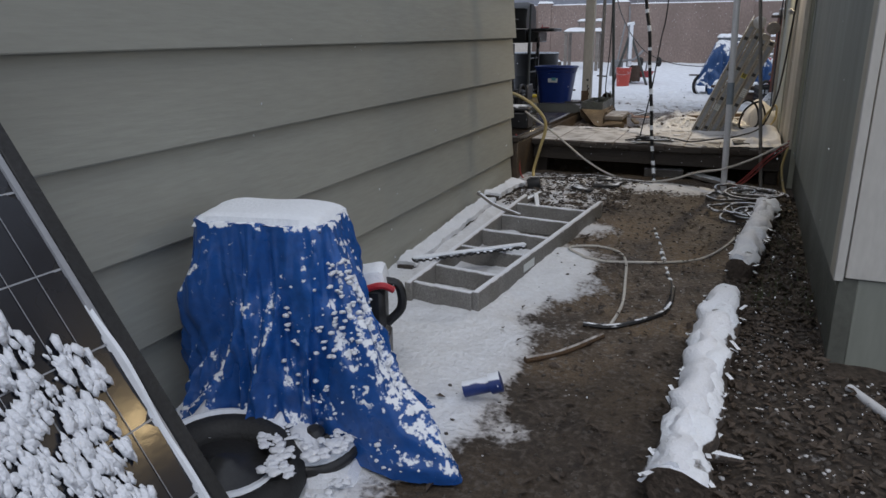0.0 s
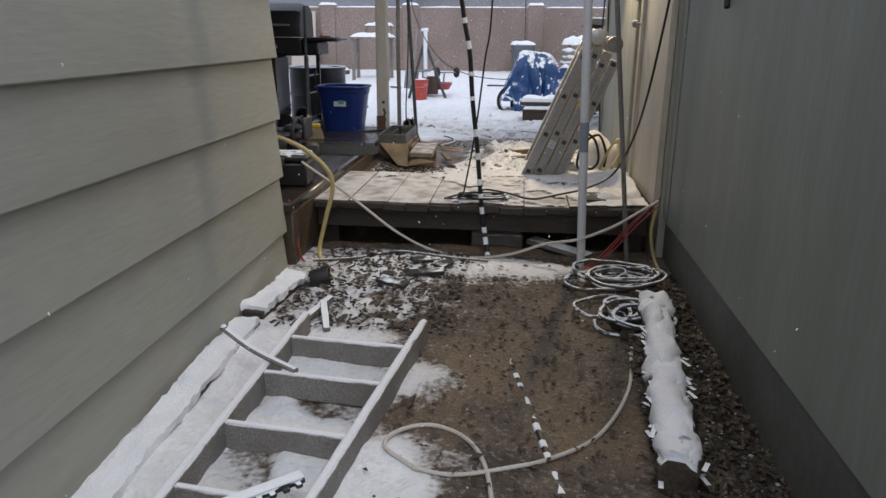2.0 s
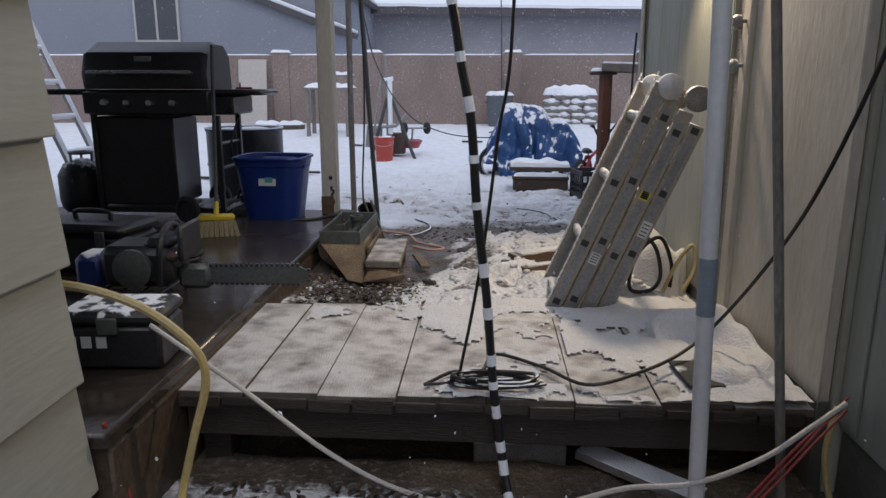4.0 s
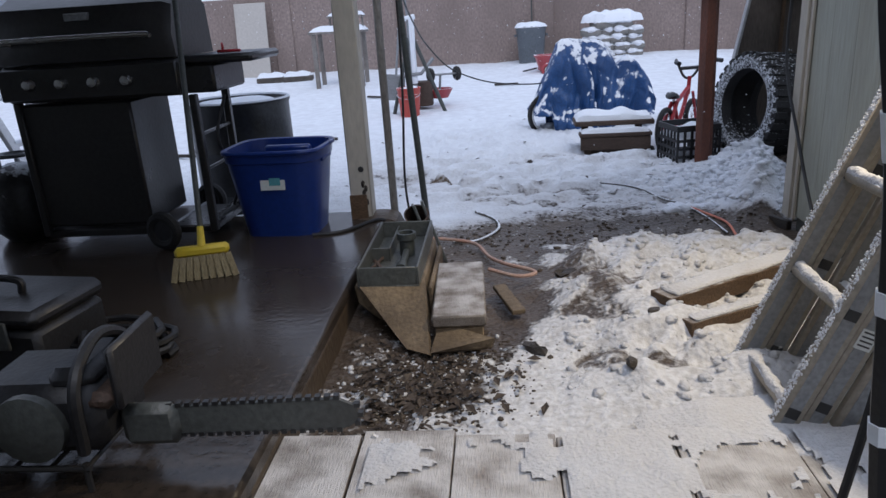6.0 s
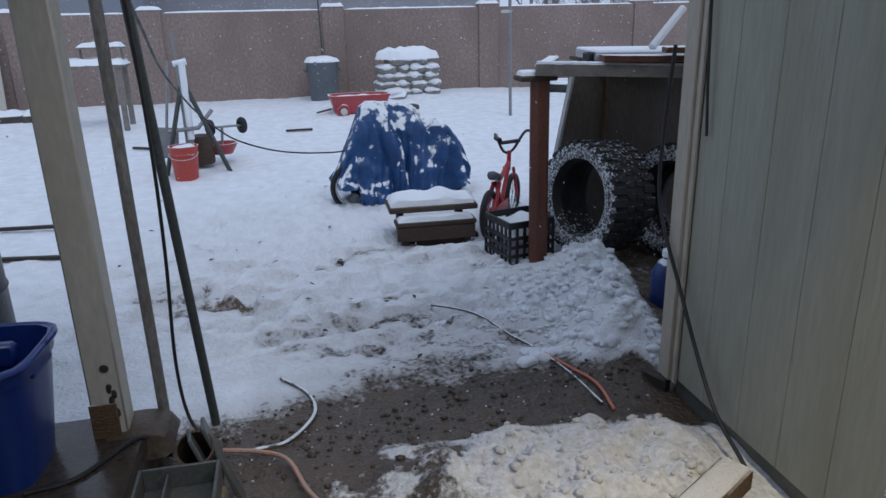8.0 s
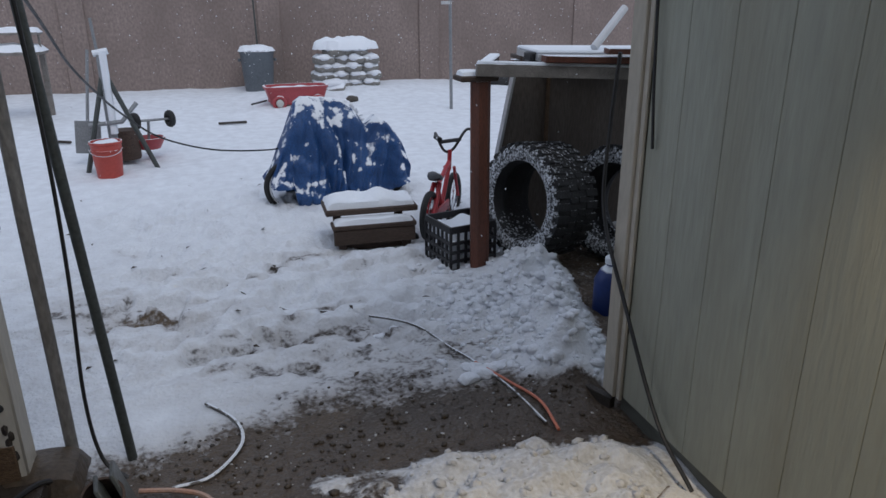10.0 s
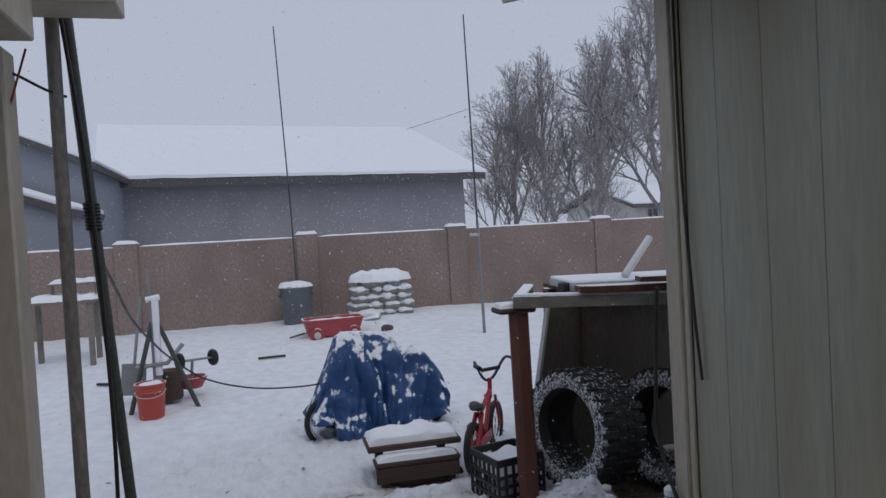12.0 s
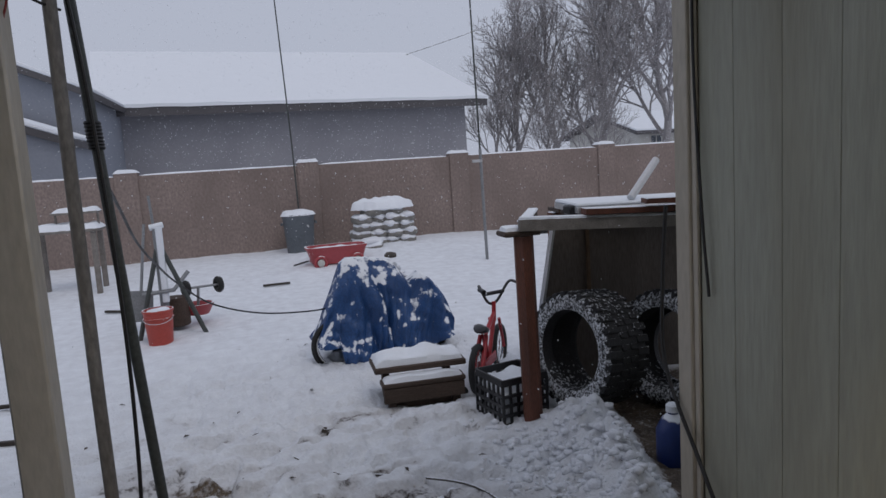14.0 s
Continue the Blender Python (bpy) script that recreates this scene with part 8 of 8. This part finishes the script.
for i, (x, y, s) in enumerate(((-0.05, 8.62, 0.05), (0.02, 8.66, 0.06), (0.10, 8.70, 0.05), (-0.02, 8.72, 0.035), (-0.30, 9.16, 0.03))):
    solid("snow_chunk", merged(lambda bm: blob(bm, (0, 0, s * 0.12), s, 0.36, i, 3), lambda bm: blob(bm, (s * 0.7, s * 0.4, s * 0.1), s * 0.6, 0.4, i + 4, 2)), SNOW_CLUMP, "loose chunk of snow on the mud", "snow", "snow chunks", m=pose(x, y, ground_point(x, y)))


# ---- gravel, clods, leaves, twigs and falling snow ----
def scatter(name, label, count, place, shape, material, category):
    """Scatters lumps, given as (least, greatest radius), or small shapes drawn by a function."""
    spots, bm = [], bmesh.new()
    for i in range(count * 4):
        p = place()
        if p is None:
            continue
        if isinstance(shape, tuple):
            r = shape[0] + (shape[1] - shape[0]) * RNG.random() ** 2.5
            flat = RNG.uniform(0.35, 0.65)
            spots.append((p.x, p.y, p.z + 0.12 * r, r, r * RNG.uniform(0.55, 0.95), r * flat, RNG.uniform(0, 6.3)))
        else:
            shape(bm, p, i)
            spots.append(p)
        if len(spots) >= count:
            break
    if isinstance(shape, tuple):
        bm.free()
        return tagged(new(name, clump_mesh(name, spots, material, 0.28, 1, count)), label, category, kind="stuff")
    return solid(name, bm, material, label, category, kind="stuff", smooth=0)


def mud_spot():
    x, y = RNG.uniform(-0.75, 0.50), 0.9 + 4.6 * RNG.random() ** 0.9
    if RNG.random() < 0.85 and ground_snow(np.array([x]), np.array([y]))[0] > 0.5:
        return None
    return Vector((x, y, ground_point(x, y)))


def side_spot():
    y = RNG.uniform(1.0, 5.4)
    x = RNG.uniform(0.15, 0.50 if y > 2.7 else 1.0)
    return Vector((x, y, ground_point(x, y)))


def back_spot():
    x, y = RNG.gauss(-1.18, 0.15), RNG.gauss(6.96, 0.17)
    if x < -1.44 or y < 6.62:
        return None
    return Vector((x, y, ground_point(x, y)))


def litter_spot():
    x, y = RNG.uniform(-1.35, -0.55), RNG.uniform(4.55, 5.6)
    return Vector((x, y, ground_point(x, y)))


def flake_leaf(bm, p, i):
    a, s = RNG.uniform(0, 6.28), RNG.uniform(0.010, 0.026)
    u, w = Vector((math.cos(a), math.sin(a), RNG.uniform(-0.4, 0.4))), Vector((-math.sin(a), math.cos(a), RNG.uniform(-0.4, 0.4)))
    c = p + Vector((0, 0, 0.012))
    vs = [bm.verts.new(c + q) for q in (-u * s, -w * s * 0.5 + Vector((0, 0, 0.004)), u * s, w * s * 0.5 + Vector((0, 0, 0.006)))]
    bm.faces.new(vs[:3]); bm.faces.new((vs[0], vs[2], vs[3]))


def blade(bm, p, i):
    a = RNG.uniform(0, 6.28)
    h, d = RNG.uniform(0.02, 0.07), Vector((math.cos(a), math.sin(a), 0))
    side = Vector((-d.y, d.x, 0)) * 0.0025
    q = p + d * h * 0.6 + Vector((0, 0, h))
    vs = [bm.verts.new(v) for v in (p - side, p + side, q)]
    bm.faces.new(vs)


scatter("gravel", "loose brown gravel on the mud", 2600, mud_spot, (0.002, 0.012), STONE, "gravel")
scatter("gravel", "dark gravel beside the log", 1300, side_spot, (0.005, 0.020), STONE, "gravel")
scatter("mud_clods", "mud and straw clods past the deck", 1500, back_spot, (0.003, 0.012), CONCRETE_SIDE, "clods")
scatter("snow_crumbs", "crumbs of snow on the mud", 260, mud_spot, (0.0015, 0.0055), SNOW_TROD, "snow")
scatter("snow_crumbs", "crumbs of snow among the leaves by the shed", 2200, side_spot, (0.002, 0.010), SNOW_TROD, "snow")
scatter("wood_chips", "brown straw and chips in the mud past the deck", 320, back_spot, flake_leaf, LEAF, "litter")
scatter("wood_chips", "dark wood chips on the dusted ground by the deck", 700, litter_spot, flake_leaf, LEAF, "litter")
scatter("dead_leaves", "dead leaves along the shed's skirt", 3600, side_spot, flake_leaf, LEAF, "leaves")
scatter("dead_leaves", "wet leaf scraps trodden into the mud", 700, mud_spot, flake_leaf, LEAF, "leaves")


def bark_chip(bm, p, i):
    a, l = RNG.uniform(0, 3.14), RNG.uniform(0.006, 0.010 + 0.022 * RNG.random() ** 3)
    d = Vector((math.cos(a), math.sin(a), RNG.uniform(-0.15, 0.25)))
    c = p + Vector((0, 0, 0.004))
    bar(bm, c - d * l, c + d * l, RNG.uniform(0.004, 0.012), 0.005, bevel=0)


scatter("bark_chips", "dark bark chips strewn before the deck", 420, litter_spot, bark_chip, WOOD_DARK, "bark")
scatter("weeds", "sparse green weeds beside the shed", 420, lambda: (lambda x, y: Vector((x, y, ground_point(x, y))))(RNG.uniform(0.22, 0.50), RNG.uniform(3.2, 5.1)), blade, GRASS, "weeds")


def heap_spot():
    x, y = RNG.uniform(-0.75, 0.38), RNG.uniform(6.75, 8.15)
    if ground_snow(np.array([x]), np.array([y]))[0] < 0.6:
        return None
    return Vector((x, y, ground_point(x, y)))


def bank_spot():
    x, y = RNG.gauss(0.42, 0.2), RNG.gauss(9.0, 0.42)
    if x > 0.38 and y < 8.4 or ground_snow(np.array([x]), np.array([y]))[0] < 0.55:
        return None
    return Vector((x, y, ground_point(x, y)))


scatter("snow_crumbs", "crumbs of snow in the mud past the deck", 650, back_spot, (0.002, 0.013), SNOW_TROD, "snow")
scatter("snow_lumps", "broken lumps of trampled snow past the deck", 700, heap_spot, (0.004, 0.026), SNOW_TROD, "snow")
scatter("snow_lumps", "lumps of shovelled snow at the shed corner", 900, bank_spot, (0.006, 0.040), SNOW_CLUMP, "snow")


def band_spot():
    x, y = RNG.uniform(-1.3, 0.35), RNG.gauss(8.38, 0.17)
    if ground_snow(np.array([x]), np.array([y]))[0] > 0.6:
        return None
    return Vector((x, y, ground_point(x, y)))


scatter("gravel", "wet gravel and grit on the bare band", 300, band_spot, (0.003, 0.013), STONE, "gravel")
scatter("mud_clods", "brown clods on the bare band", 260, band_spot, (0.004, 0.018), CONCRETE_SIDE, "clods")
scatter("snow_crumbs", "crumbs of snow on the bare band", 120, band_spot, (0.002, 0.009), SNOW_TROD, "snow")


def flakes(name, count, lo, hi, size, streak, seed):
    """Falling snow as small drifting flakes."""
    rng = np.random.default_rng(seed)
    c = rng.uniform(lo, hi, (count, 3))
    k = np.clip(c[:, 1:2] / 6.3, 0, 1)
    c = c[np.linalg.norm(c - (np.array([[0.1, 0.0, 1.3]]) * (1 - k) + np.array([[-0.95, 6.3, 1.75]]) * k), axis=1) > 0.75]
    count = len(c)
    r = size * rng.uniform(0.5, 1.2, (count, 1))
    axis = np.array([0.12, 0.0, -1.0]) * streak + rng.normal(0, 0.35, (count, 3))
    axis /= np.linalg.norm(axis, axis=1, keepdims=True)
    other = np.cross(axis, rng.normal(0, 1, (count, 3)))
    other /= np.linalg.norm(other, axis=1, keepdims=True)
    third = np.cross(axis, other)
    long = r * (1 + 1.2 * streak)
    v = np.stack([c + axis * long, c + other * r, c + third * r, c - other * r, c - third * r, c - axis * long], 1).reshape(-1, 3)
    tri = np.array([(0, 1, 2), (0, 2, 3), (0, 3, 4), (0, 4, 1), (5, 2, 1), (5, 3, 2), (5, 4, 3), (5, 1, 4)])
    f = (np.arange(count)[:, None, None] * 6 + tri[None]).reshape(-1, 3)
    me = bpy.data.meshes.new(name)
    me.from_pydata(v.tolist(), [], f.tolist())
    me.materials.append(SNOW_M)
    return tagged(new(name, me), "fine snowflakes falling through the air", "snowfall", kind="stuff")


def yard_spot():
    x, y = RNG.gauss(-0.6, 0.9), RNG.uniform(8.5, 12.5)
    if x > 0.3 and y < 10.4 or x < -1.3 and y < 8.6:
        return None
    return Vector((x, y, ground_point(x, y) - 0.004))


scatter("yard_litter", "dark bits and twigs trodden into the snow", 40, yard_spot, flake_leaf, LEAF, "litter")
flakes("falling_snow", 420, (-1.4, 1.6, 0.2), (0.45, 5.6, 2.2), 0.0020, 0.9, 3)
flakes("falling_snow", 900, (-2.5, 8.6, 0.4), (2.5, 14.0, 3.4), 0.0032, 0.6, 4)
flakes("falling_snow", 7000, (-7, 14.0, 0.6), (10, 24.0, 7.0), 0.005, 0.4, 5)
flakes("falling_snow", 30000, (-10, 24.0, 0.6), (24, 36.0, 12.0), 0.011, 0.3, 6)
